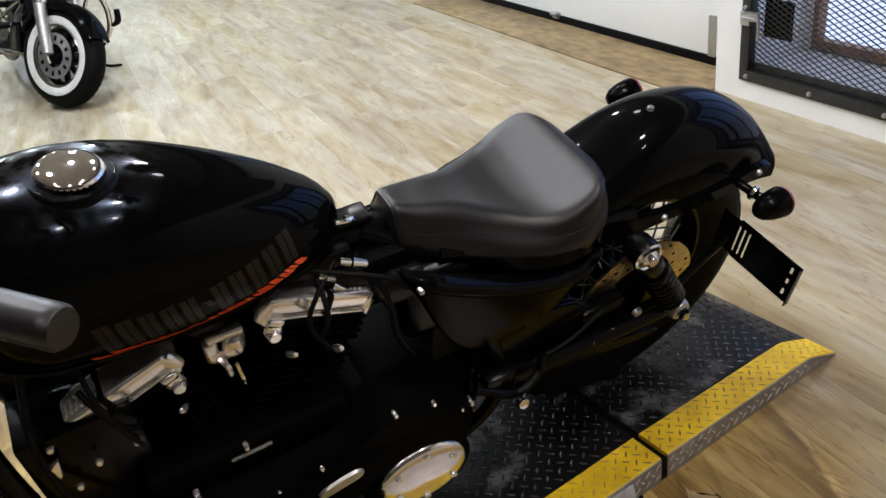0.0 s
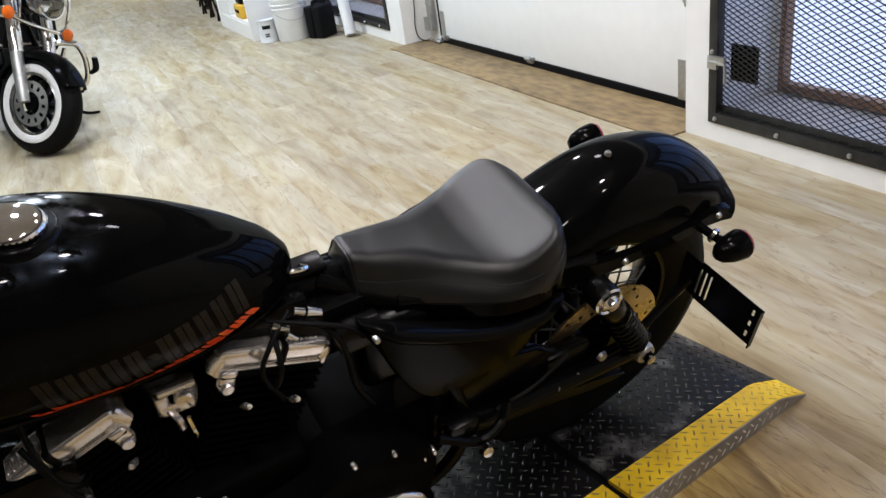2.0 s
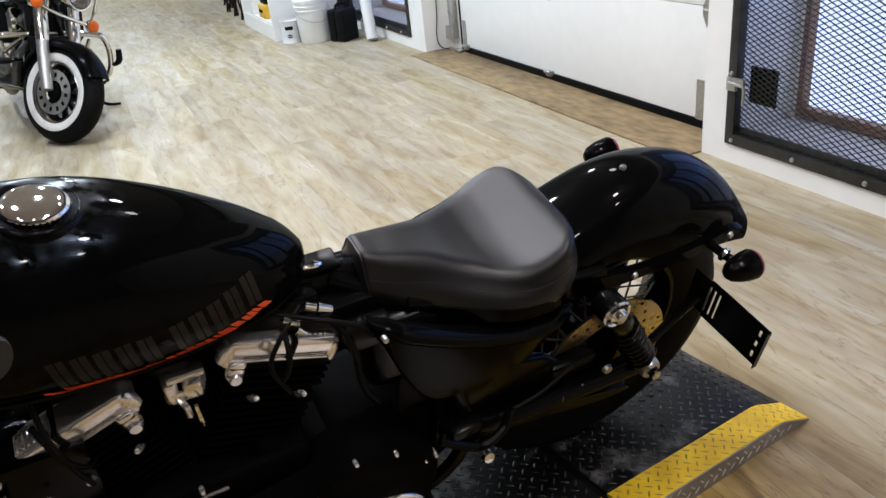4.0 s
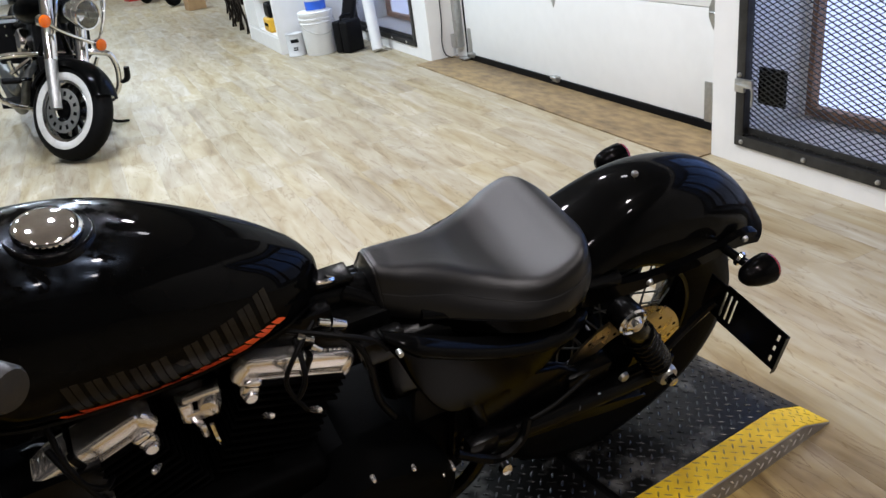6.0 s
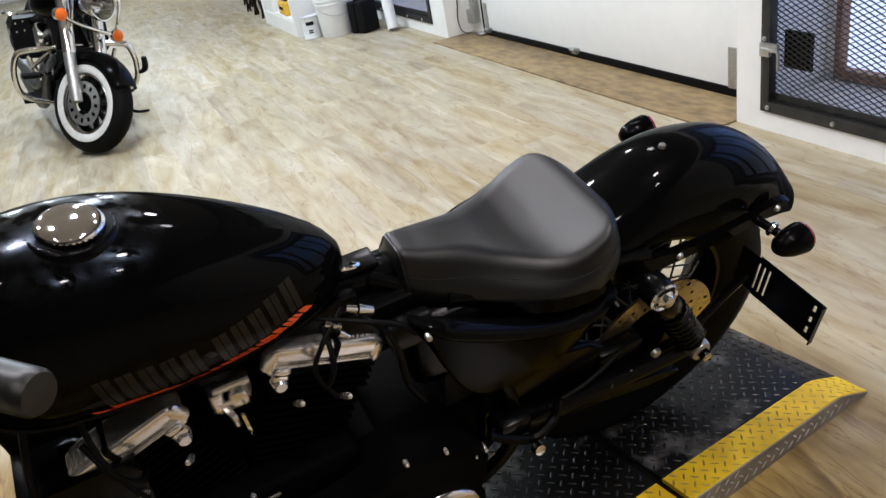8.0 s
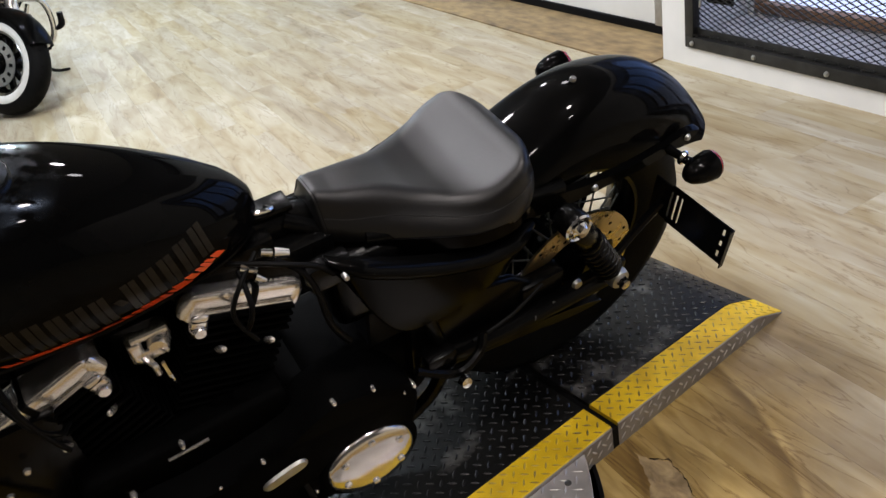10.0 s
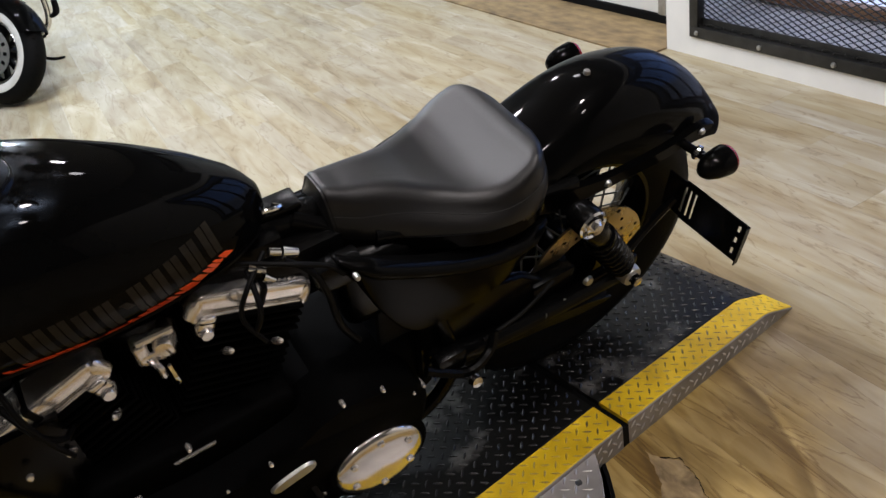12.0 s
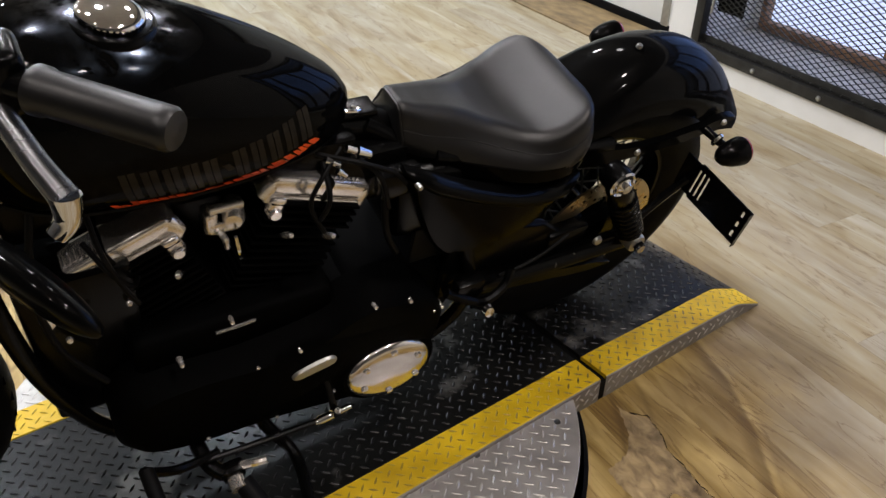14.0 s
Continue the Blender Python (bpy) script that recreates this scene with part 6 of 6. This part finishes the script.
for s in (1, -1):
    f = tube([(0.0, s * 0.115, 0.30), (-0.07, s * 0.115, 0.50), (-0.10, s * 0.115, 0.60)], [0.032, 0.034, 0.034], 14)
    tpart("fork_slider", f, M_ZINC, "polished fork slider", True)
    tpart("fork_tube", tube([(-0.09, s * 0.115, 0.57), (-0.20, s * 0.115, 0.92)], 0.037, 14, False), M_CHROME, "", True)
    sg = lathe([(0.0, -0.03), (0.02, -0.028), (0.034, -0.01), (0.036, 0.02)], LAMPS2 @ axis((0.0, s * 0.205, 0.745), (1, 0, 0)), 20)
    lm = tpart("indicator", sg, M_CHROME, "", True)
    tpart("indicator_lens", lathe([(0.036, 0.02), (0.035, 0.03), (0.02, 0.04), (0.0, 0.042)], LAMPS2 @ axis((0.0, s * 0.205, 0.745), (1, 0, 0)), 20), M_AMBER, "orange indicator lens", True, lm)
tpart("light_bar", tube([LAMPS2 @ Vector(p) for p in ((0.0, -0.20, 0.745), (-0.04, 0.0, 0.735), (0.0, 0.20, 0.745))], 0.012, 10), M_CHROME, "", True)
HLC = (0.03, -0.045, 0.868)
hb = tpart("headlamp", lathe([(0.0, -0.11), (0.04, -0.10), (0.066, -0.050), (0.076, 0.0), (0.079, 0.028), (0.076, 0.038), (0.070, 0.036), (0.065, 0.016), (0.044, -0.028), (0.0, -0.046)], axis(HLC, (1, 0, 0)) @ Matrix.Scale(1.14, 4), 36), M_CHROME, "chrome headlamp", True)
tpart("bulb", lathe([(0.0, 0.030), (0.008, 0.027), (0.011, 0.015), (0.009, -0.030), (0.016, -0.042)], axis(HLC, (1, 0, 0)) @ Matrix.Scale(1.14, 4), 16), M_ZINC, "", True, hb)
tpart("headlamp_glass", lathe([(0.070, 0.032), (0.058, 0.042), (0.035, 0.048), (0.0, 0.051), (0.0, 0.048), (0.035, 0.045), (0.057, 0.039), (0.068, 0.030)], axis(HLC, (1, 0, 0)) @ Matrix.Scale(1.14, 4), 36), M_CLEAR, "clear domed glass", True, hb)
wsg = []
for k in range(9):
    z = 0.86 + 0.5 * k / 8
    w = 0.20 + 0.09 * math.sin(math.pi * (k / 8) ** 0.8)
    if k > 6:
        w *= 0.93 ** (k - 6)
    wsg.append([(0.02 - 0.22 * k / 8 - 0.35 * (y / 0.3) ** 2 * 0.5, y, z) for y in np.linspace(-w, w, 11)] + [(0.016 - 0.22 * k / 8 - 0.35 * (y / 0.3) ** 2 * 0.5, y, z) for y in np.linspace(w, -w, 11)])
tpart("windscreen", loft(wsg), M_CLEAR, "clear touring screen", True)
tpart("screen_strut", tube([(-0.04, -0.16, 0.72), (-0.04, -0.17, 0.9), (-0.10, -0.17, 1.15)], 0.009, 8), M_CHROME, "", True)
tpart("screen_strut", tube([(-0.04, 0.16, 0.72), (-0.04, 0.17, 0.9), (-0.10, 0.17, 1.15)], 0.009, 8), M_CHROME, "", True)
tpart("handlebar", tube([(-0.42, -0.42, 1.02), (-0.25, -0.36, 1.05), (-0.22, -0.12, 1.0), (-0.22, 0.12, 1.0), (-0.25, 0.36, 1.05), (-0.42, 0.42, 1.02)], 0.014, 10), M_CHROME, "", True)
for s in (1, -1):
    bar2 = tube([(-0.33, s * 0.01, 0.60), (-0.33, s * 0.15, 0.60), (-0.33, s * 0.26, 0.595), (-0.33, s * 0.318, 0.575), (-0.34, s * 0.352, 0.48), (-0.36, s * 0.345, 0.36), (-0.40, s * 0.29, 0.30), (-0.47, s * 0.20, 0.265), (-0.5, s * 0.12, 0.23)], 0.018, 12)
    tpart("crash_bar", bar2, M_CHROME, "chrome engine guard")
    if s > 0:
        tpart("highway_peg", tube([(-0.335, 0.365, 0.40), (-0.32, 0.40, 0.43), (-0.31, 0.40, 0.50)], [0.010, 0.020, 0.018], 10), M_RUBBER)
    else:
        peg = tpart("highway_peg", tube([(-0.335, -0.315, 0.447), (-0.335, -0.308, 0.447), (-0.335, -0.215, 0.447), (-0.335, -0.208, 0.447)], [0.010, 0.019, 0.019, 0.012], 14, False), M_RUBBER)
        tpart("peg_mount", tube([(-0.335, -0.212, 0.447), (-0.36, -0.18, 0.45), (-0.42, -0.15, 0.44)], [0.012, 0.013, 0.012], 10), M_CHROME, "", False, peg)
    for (ya, za), (yb, zb) in (((0.253, 0.552), (0.173, 0.323)), ((0.255, 0.476), (0.133, 0.555))):
        tpart("guard_brace", tube([(-0.44, s * ya, za), (-0.45, s * (ya + yb) / 2, (za + zb) / 2), (-0.46, s * yb, zb)], 0.013, 10, False), M_CHROME)
    tpart("floorboard", box((-0.62, s * 0.275, 0.27), (0.30, 0.11, 0.025), None, 0.008), M_RUBBER)
    bagr = [[(-1.05 - 0.62 * t, s * (0.14 + y * 1.02), 0.465 + z * 1.12 * (0.9 + 0.1 * math.sin(math.pi * t))) for y, z in ((0, 0), (0.13, 0), (0.16, 0.04), (0.16, 0.2), (0.13, 0.26), (0, 0.27))] for t in np.linspace(0, 1, 7)]
    bag = tpart("saddlebag", loft(bagr), M_RUBBER, "black studded leather saddlebag")
    for k in range(9):
        tpart("stud", lathe([(0.0, 0.008), (0.008, 0.005), (0.010, 0.0)], axis((-1.10 - 0.065 * k, s * 0.305, 0.66 - 0.05 * math.sin(math.pi * k / 8)), (0, s, 0)), 8), M_CHROME, "", False, bag)
    for y, z in ((0.165, 0.715), (0.215, 0.712), (0.262, 0.700), (0.165, 0.655), (0.215, 0.652), (0.262, 0.645)):
        tpart("stud", lathe([(0.0, 0.008), (0.008, 0.005), (0.010, 0.0)], axis((-1.05, s * y, z), (1, 0, 0)), 8), M_CHROME, "", False, bag)
    tpart("bag_rail", tube([(-1.10, s * 0.12, 0.765), (-1.05, s * 0.16, 0.768), (-1.05, s * 0.28, 0.765), (-1.12, s * 0.31, 0.76), (-1.6, s * 0.31, 0.74), (-1.7, s * 0.25, 0.72)], 0.012, 8), M_CHROME)
tpart("fuel_tank", loft([[(x, w * math.sin(2 * math.pi * k / 24), z + (0.12 if math.cos(2 * math.pi * k / 24) > 0 else 0.10) * hh * math.cos(2 * math.pi * k / 24)) for k in range(24)] for x, w, z, hh in ((-0.30, 0.06, 0.86, 0.5), (-0.36, 0.14, 0.85, 0.9), (-0.5, 0.18, 0.84, 1.0), (-0.65, 0.17, 0.82, 0.95), (-0.8, 0.12, 0.79, 0.7), (-0.9, 0.05, 0.76, 0.4))]), M_PAINT)
tpart("seat", loft([[(x, w * math.sin(2 * math.pi * k / 20), z + 0.05 * math.cos(2 * math.pi * k / 20)) for k in range(20)] for x, w, z in ((-0.85, 0.08, 0.74), (-0.95, 0.16, 0.71), (-1.15, 0.2, 0.71), (-1.25, 0.18, 0.78), (-1.5, 0.15, 0.80), (-1.65, 0.1, 0.80))]), M_SATIN)
eng = bmesh.new()
bx(eng, (-0.66, 0, 0.34), (0.46, 0.26, 0.24), bev=0.05, seg=3)
bx(eng, (-0.88, 0, 0.36), (0.70, 0.34, 0.34), bev=0.05, seg=3)
tpart("crankcase", eng, M_SATIN)
for s, ang in ((1, 26), (-1, -26)):
    m = Matrix.Translation((-0.64 + 0.05 * s, 0, 0.42)) @ pose(0, 0, 0, 0, ang, 0)
    cy = bmesh.new()
    for k in range(7):
        bx(cy, (0, 0, 0.05 + 0.02 * k), (0.16, 0.17, 0.009), m, 0.002, 1)
    lt(cy, [(0.06, 0), (0.06, 0.2)], m, 20)
    tpart("cylinder", cy, M_SATIN)
    tpart("rocker_cover", box((0, 0, 0.215), (0.17, 0.17, 0.07), m, 0.025, 3), M_CHROME)
tpart("air_cleaner", lathe([(0.0, 0.05), (0.06, 0.047), (0.085, 0.03), (0.09, 0.0), (0.07, -0.06)], axis((-0.60, -0.14, 0.645), (0, -1, 0)), 28), M_CHROME)
tpart("clutch_cover", lathe([(0.0, 0.04), (0.08, 0.035), (0.11, 0.01), (0.11, -0.03)], axis((-0.74, -0.14, 0.34), (0, -1, 0)), 28), M_CHROME)
for k in range(4):
    tpart("pushrod_tube", tube([(-0.55 - 0.055 * k, -0.13, 0.36), (-0.50 - 0.09 * k, -0.115, 0.60)], 0.011, 10, False), M_CHROME)
tpart("battery_cover", box((-0.62, 0.0, 0.68), (0.46, 0.20, 0.20), None, 0.03, 3), M_PLASTIC_K)
tpart("front_cowl", box((-0.30, 0.0, 0.42), (0.035, 0.20, 0.34), None, 0.012), M_PLASTIC_K)
tpart("regulator", box((-0.275, 0.0, 0.34), (0.03, 0.13, 0.12), None, 0.008), M_PLASTIC_K)
tpart("horn_cover", lathe([(0.0, 0.03), (0.04, 0.026), (0.052, 0.010), (0.05, -0.01)], axis((-0.60, 0.15, 0.52), (0, 1, 0)), 24), M_CHROME)
tpart("primary_cover", side_slab(rounded([(-0.48, 0.30), (-0.55, 0.40), (-0.75, 0.41), (-0.98, 0.40), (-1.05, 0.32), (-0.98, 0.23), (-0.75, 0.22), (-0.55, 0.21)]), 0.12, 0.19, 0.02), M_CHROME)
ep, ep2 = bmesh.new(), bmesh.new()
tb(ep, [(-0.52, -0.10, 0.52), (-0.42, -0.17, 0.45), (-0.46, -0.20, 0.30), (-0.62, -0.21, 0.22), (-1.0, -0.22, 0.20), (-1.85, -0.24, 0.24)], [0.024, 0.024, 0.026, 0.028, 0.045, 0.05], 14)
tb(ep2, [(-0.78, -0.10, 0.52), (-0.80, -0.17, 0.42), (-0.86, -0.20, 0.32), (-1.05, -0.22, 0.30), (-1.85, -0.25, 0.35)], [0.024, 0.024, 0.028, 0.042, 0.046], 14)
tpart("exhaust_pipe", ep, M_STEEL)
tpart("exhaust_pipe", ep2, M_STEEL)
fr2 = bmesh.new()
for s in (1, -1):
    tb(fr2, [(-0.25, 0, 0.86), (-0.33, s * 0.09, 0.55), (-0.42, s * 0.12, 0.2), (-0.8, s * 0.13, 0.17), (-1.2, s * 0.13, 0.3), (-1.5, s * 0.12, 0.45)], 0.018, 10)
bx(fr2, (-0.35, 0, 0.42), (0.06, 0.22, 0.3), bev=0.01)
bx(fr2, (-1.0, 0, 0.52), (0.62, 0.32, 0.36), bev=0.05)
tpart("frame", fr2, M_SATIN)
tpart("side_stand", tube([(-0.75, 0.16, 0.18), (-0.72, 0.27, 0.12), (-0.70, 0.36, 0.082), (-0.69, 0.44, 0.084)], [0.011, 0.011, 0.011, 0.008], 8), M_SATIN)

# ---- along the far wall ----
can = thing("paint_can", "small white paint can with a grey label and black bars", "paint can", pose(1.86, 7.47, 0.0, 0, 0, 250))
part("tin", lathe([(0.0, 0.0), (0.08, 0.0), (0.083, 0.004), (0.083, 0.008), (0.080, 0.012), (0.080, 0.185), (0.083, 0.188), (0.083, 0.195), (0.07, 0.195), (0.068, 0.188), (0.0, 0.188)], Matrix(), 36), M_TIN, can)
for w, z in ((0.9, 0.12), (0.5, 0.07), (0.5, 0.052)):
    lb = bmesh.new()
    g = [[lb.verts.new((0.0806 * math.cos(a), 0.0806 * math.sin(a), zz)) for zz in (z, z + 0.012 + 0.02 * (w > 0.8))] for a in np.linspace(-w / 2, w / 2, 8)]
    for i in range(7):
        lb.faces.new((g[i][0], g[i + 1][0], g[i + 1][1], g[i][1]))
    part("label_bar", lb, M_PLASTIC_K, can, "dark unreadable label bar")

pail = thing("plastic_pail", "white five-gallon plastic pail with ribbed rim", "pail", pose(2.045, 7.33, 0))
part("pail_body", lathe([(0.0, 0.0), (0.128, 0.0), (0.131, 0.006), (0.146, 0.27), (0.152, 0.272), (0.152, 0.282), (0.147, 0.284), (0.148, 0.305), (0.154, 0.307), (0.154, 0.317), (0.149, 0.319), (0.150, 0.345), (0.156, 0.347), (0.156, 0.368), (0.150, 0.372), (0.0, 0.372)], Matrix(), 48), M_PLASTIC_W, pail)
part("bail_handle", tube([(-0.157, 0, 0.30), (-0.14, -0.10, 0.24), (-0.05, -0.165, 0.19), (0.05, -0.165, 0.19), (0.14, -0.10, 0.24), (0.157, 0, 0.30)], 0.003, 6), M_ZINC, pail)
tub = thing("paint_tub", "smaller white tub with a blue label, standing on the pail", "paint tub", pose(2.06, 7.32, 0.372))
part("tub_body", lathe([(0.0, 0.0), (0.085, 0.0), (0.088, 0.004), (0.095, 0.20), (0.10, 0.202), (0.10, 0.22), (0.0, 0.222)], Matrix(), 40), M_PLASTIC_W, tub)
part("blue_label", lathe([(0.0893, 0.012), (0.0920, 0.085)], Matrix(), 40), M_BLUE, tub, "plain blue label band")

case = thing("tool_case", "upright black moulded plastic tool case against the wall", "tool case", pose(2.25, 7.12, 0, 0, 0, 28))
part("case_shell", box((0, -0.045, 0.14), (0.20, 0.085, 0.27), None, 0.022, 3), M_PLASTIC_K, case)
part("case_shell", box((0, 0.045, 0.14), (0.20, 0.085, 0.27), None, 0.022, 3), M_PLASTIC_K, case)
part("case_handle", tube([(-0.06, 0, 0.27), (-0.055, 0, 0.31), (0.055, 0, 0.31), (0.06, 0, 0.27)], 0.010, 8), M_PLASTIC_K, case)
bag2 = thing("long_tool_bag", "slim black tool bag leaning behind the case", "tool bag", pose(2.30, 7.42, 0, 0, 0, -30))
part("bag_body", box((0, 0, 0.22), (0.12, 0.10, 0.44), pose(0, 0, 0, -8, 14, 0), 0.03, 3), M_PLASTIC_K, bag2)
part("bag_strap", tube([(0.06, 0, 0.43), (0.0, 0.03, 0.60), (-0.06, 0.06, 0.78)], 0.014, 8), M_PLASTIC_K, bag2)
tagged(part("white_pipe", lathe([(0.048, 0.0), (0.048, 1.5), (0.044, 1.5), (0.044, 0.0)], pose(2.40, 6.83, 0.02, 0, 0, 0) @ pose(0, 0, 0, -17.5, 3.0, 0), 28, True), M_PLASTIC_W), "white plastic pipe leaning against the caged window", "pipe")

shelf = thing("cubby_shelf", "white painted plywood cubby shelf with open bays", "shelf", pose(1.75, 7.62, 0))
SD, SL, SH = 0.70, 1.32, 1.25
for nm, c, s in (("side_panel", (SD / 2, 0.01, SH / 2), (SD, 0.02, SH)), ("side_panel", (SD / 2, SL - 0.01, SH / 2), (SD, 0.02, SH)), ("back_panel", (SD - 0.01, SL / 2, SH / 2), (0.02, SL - 0.04, SH)),
                 ("plinth", (0.02, SL / 2, 0.07), (0.03, SL - 0.04, 0.14)), ("shelf_board", (SD / 2, SL / 2, 0.15), (SD - 0.02, SL - 0.04, 0.02)), ("shelf_board", (SD / 2, SL / 2, 0.56), (SD - 0.02, SL - 0.04, 0.04)),
                 ("top_board", (SD / 2 - 0.01, SL / 2, SH + 0.01), (SD + 0.02, SL + 0.02, 0.02)), ("divider", (SD / 2, 0.06, 0.35), (SD - 0.02, 0.08, 0.37)), ("divider", (SD / 2, SL - 0.25, 0.35), (SD - 0.02, 0.46, 0.37)), ("divider", (SD / 2, 0.6, 0.90), (SD - 0.02, 0.02, 0.64))):
    part(nm, box(c, s, None, 0.002, 1), M_WALL, shelf)
ybox = thing("yellow_charger", "yellow and black jobsite charger inside the shelf", "charger", pose(1.842, 8.08, 0.16))
part("lower_case", box((0, 0, 0.065), (0.16, 0.24, 0.13), None, 0.02, 3), M_YEL_P, ybox)
part("upper_case", box((0.01, 0, 0.20), (0.14, 0.20, 0.14), None, 0.03, 3), M_PLASTIC_K, ybox)
part("slot", box((-0.081, 0, 0.07), (0.006, 0.14, 0.03), None, 0.003, 1), M_HOLE, ybox)


def folding_chair(m):
    ch = thing("folding_chair", "dark wooden folding chair, folded and stacked upright", "chair", m, "folded chairs by the shelf")
    for y in (-0.2, 0.2):
        part("leg", box((0, y, 0.42), (0.022, 0.02, 0.84), pose(0, 0, 0, 0, 9, 0), 0.004, 1), M_DARK_W, ch)
        part("leg", box((0.03, y * 0.88, 0.40), (0.022, 0.02, 0.80), pose(0, 0, 0, 0, -8, 0), 0.004, 1), M_DARK_W, ch)
    part("seat", box((0.02, 0, 0.50), (0.03, 0.34, 0.38), None, 0.006, 2), M_DARK_W, ch)
    part("backrest", box((0.05, 0, 0.80), (0.02, 0.40, 0.10), None, 0.006, 2), M_DARK_W, ch)
    return ch


c0 = folding_chair(pose(1.80, 9.55, 0.0, 0, 0, 0))
for k in range(1, 6):
    copy_thing(c0, pose(1.79 + 0.05 * k - 0.03 * (k % 2), 9.62 + 0.36 * k, 0.0, 0, 0, 6 * (k % 2) - 3))


def carton(m, s, mat, label):
    b = thing("carton", label, "box", m)
    part("carton_body", box((0, 0, s[2] / 2), s, None, 0.004, 1), mat, b)
    part("packing_tape", box((0, 0, s[2] + 0.0015), (s[0] * 0.15, s[1], 0.001)), M_TIN, b)
    part("flap_edge", box((0, -s[1] / 2 - 0.002, s[2] * 0.82), (s[0] * 0.96, 0.003, 0.01), None, 0.001, 1), mat, b)


carton(pose(1.78, 12.95, 0, 0, 0, 8), (0.26, 0.24, 0.30), M_CARD, "brown cardboard box on the floor")
carton(pose(0.80, 17.9, 0, 0, 0, -6), (0.6, 0.4, 0.5), M_CARD, "brown cardboard box on the floor by the back wall")
carton(pose(1.20, 16.4, 0, 0, 0, 12), (0.34, 0.34, 0.36), M_REDP, "orange-red plastic crate on the floor")


def far_machine(m, col, label):
    q = thing("parked_scooter", label, "motorcycle", m)
    for x in (0.0, -0.9):
        part("tyre", lathe([(0.09, -0.04), (0.15, -0.05), (0.18, -0.03), (0.19, 0), (0.18, 0.03), (0.15, 0.05), (0.09, 0.04)], axis((x, 0, 0.19), (0, 1, 0)), 28, True), M_TYRE, q)
        part("hub", lathe([(0.0, -0.04), (0.10, -0.03), (0.10, 0.03), (0.0, 0.04)], axis((x, 0, 0.19), (0, 1, 0)), 20), M_CAGE, q)
    part("engine", box((-0.48, 0, 0.20), (0.42, 0.34, 0.24), None, 0.05, 3), M_CAGE, q)
    for y in (-0.18, 0.18):
        part("engine_cover", lathe([(0.0, 0.03), (0.06, 0.026), (0.085, 0.0), (0.08, -0.03)], axis((-0.48, y, 0.21), (0, y, 0)), 20), M_SILVER_D, q)
    part("fairing", loft([[(x, w * math.sin(2 * math.pi * k / 18), z + h * math.cos(2 * math.pi * k / 18)) for k in range(18)] for x, w, z, h in ((0.22, 0.04, 0.36, 0.05), (0.1, 0.16, 0.40, 0.13), (-0.2, 0.20, 0.43, 0.16), (-0.5, 0.17, 0.46, 0.12), (-0.9, 0.15, 0.46, 0.08), (-1.1, 0.05, 0.48, 0.04))]), col, q)
    part("handlebar", tube([(-0.1, -0.36, 0.86), (-0.06, -0.1, 0.84), (0.0, 0, 0.50), (-0.06, 0.1, 0.84), (-0.1, 0.36, 0.86)], 0.013, 8), M_SATIN, q)
    part("exhaust", tube([(-0.3, -0.16, 0.18), (-0.6, -0.2, 0.15), (-1.0, -0.2, 0.24)], [0.025, 0.03, 0.05], 10), M_CHROME, q)


far_machine(pose(1.60, 14.0, 0, 0, 0, -140) @ pose(0, 0, 0, -6, 0, 0), M_REDP, "small red motorcycle parked in the far back")
far_machine(pose(1.30, 15.3, 0, 0, 0, -130) @ pose(0, 0, 0, -6, 0, 0), M_PLASTIC_K, "small black motorcycle parked in the far back")
cab = thing("steel_cabinet", "pale grey cabinet against the back wall", "cabinet", pose(-2.0, 21.4, 0))
part("cabinet_body", box((0, 0, 0.5), (1.6, 0.6, 1.0), None, 0.01, 2), M_PLASTIC_W, cab)
for s in (-0.4, 0.4):
    part("cabinet_door", box((s, -0.305, 0.5), (0.77, 0.015, 0.92), None, 0.004, 1), M_PLASTIC_W, cab)
dk = thing("tool_cart", "dark tool cart at the back of the room", "tool cart", pose(-0.6, 20.8, 0))
part("cart_body", box((0, 0, 0.42), (0.9, 0.5, 0.74), None, 0.02, 2), M_PLASTIC_K, dk)
for x in (-0.35, 0.35):
    for y in (-0.18, 0.18):
        part("caster", lathe([(0.0, -0.015), (0.05, -0.015), (0.05, 0.015), (0.0, 0.015)], axis((x, y, 0.05), (0, 1, 0)), 14), M_RUBBER, dk)


# ---- floor planks, last ----
PW, PL = 0.178, 1.22
near, far = [], []
rng = random.Random(5)
x, k = X0 + 0.02, 0
while x < 3.05:
    y = Y0 - rng.random() * PL
    while y < Y1:
        cx, cy = x + PW / 2, y + PL / 2
        (near if -0.7 < cx < 2.62 and -0.2 < cy < 7.8 else far).append((cx, cy))
        y += PL
    x += PW
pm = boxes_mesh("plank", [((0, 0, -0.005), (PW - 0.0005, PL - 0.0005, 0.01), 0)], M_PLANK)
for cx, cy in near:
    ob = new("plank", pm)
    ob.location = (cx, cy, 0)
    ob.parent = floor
far_planks = new("planks_beyond", boxes_mesh("planks_beyond", [((cx, cy, -0.005), (PW - 0.0005, PL - 0.0005, 0.01), 0) for cx, cy in far], M_PLANKS))
far_planks.parent = floor
tagged(far_planks, "vinyl planks in the rest of the room", kind="stuff")
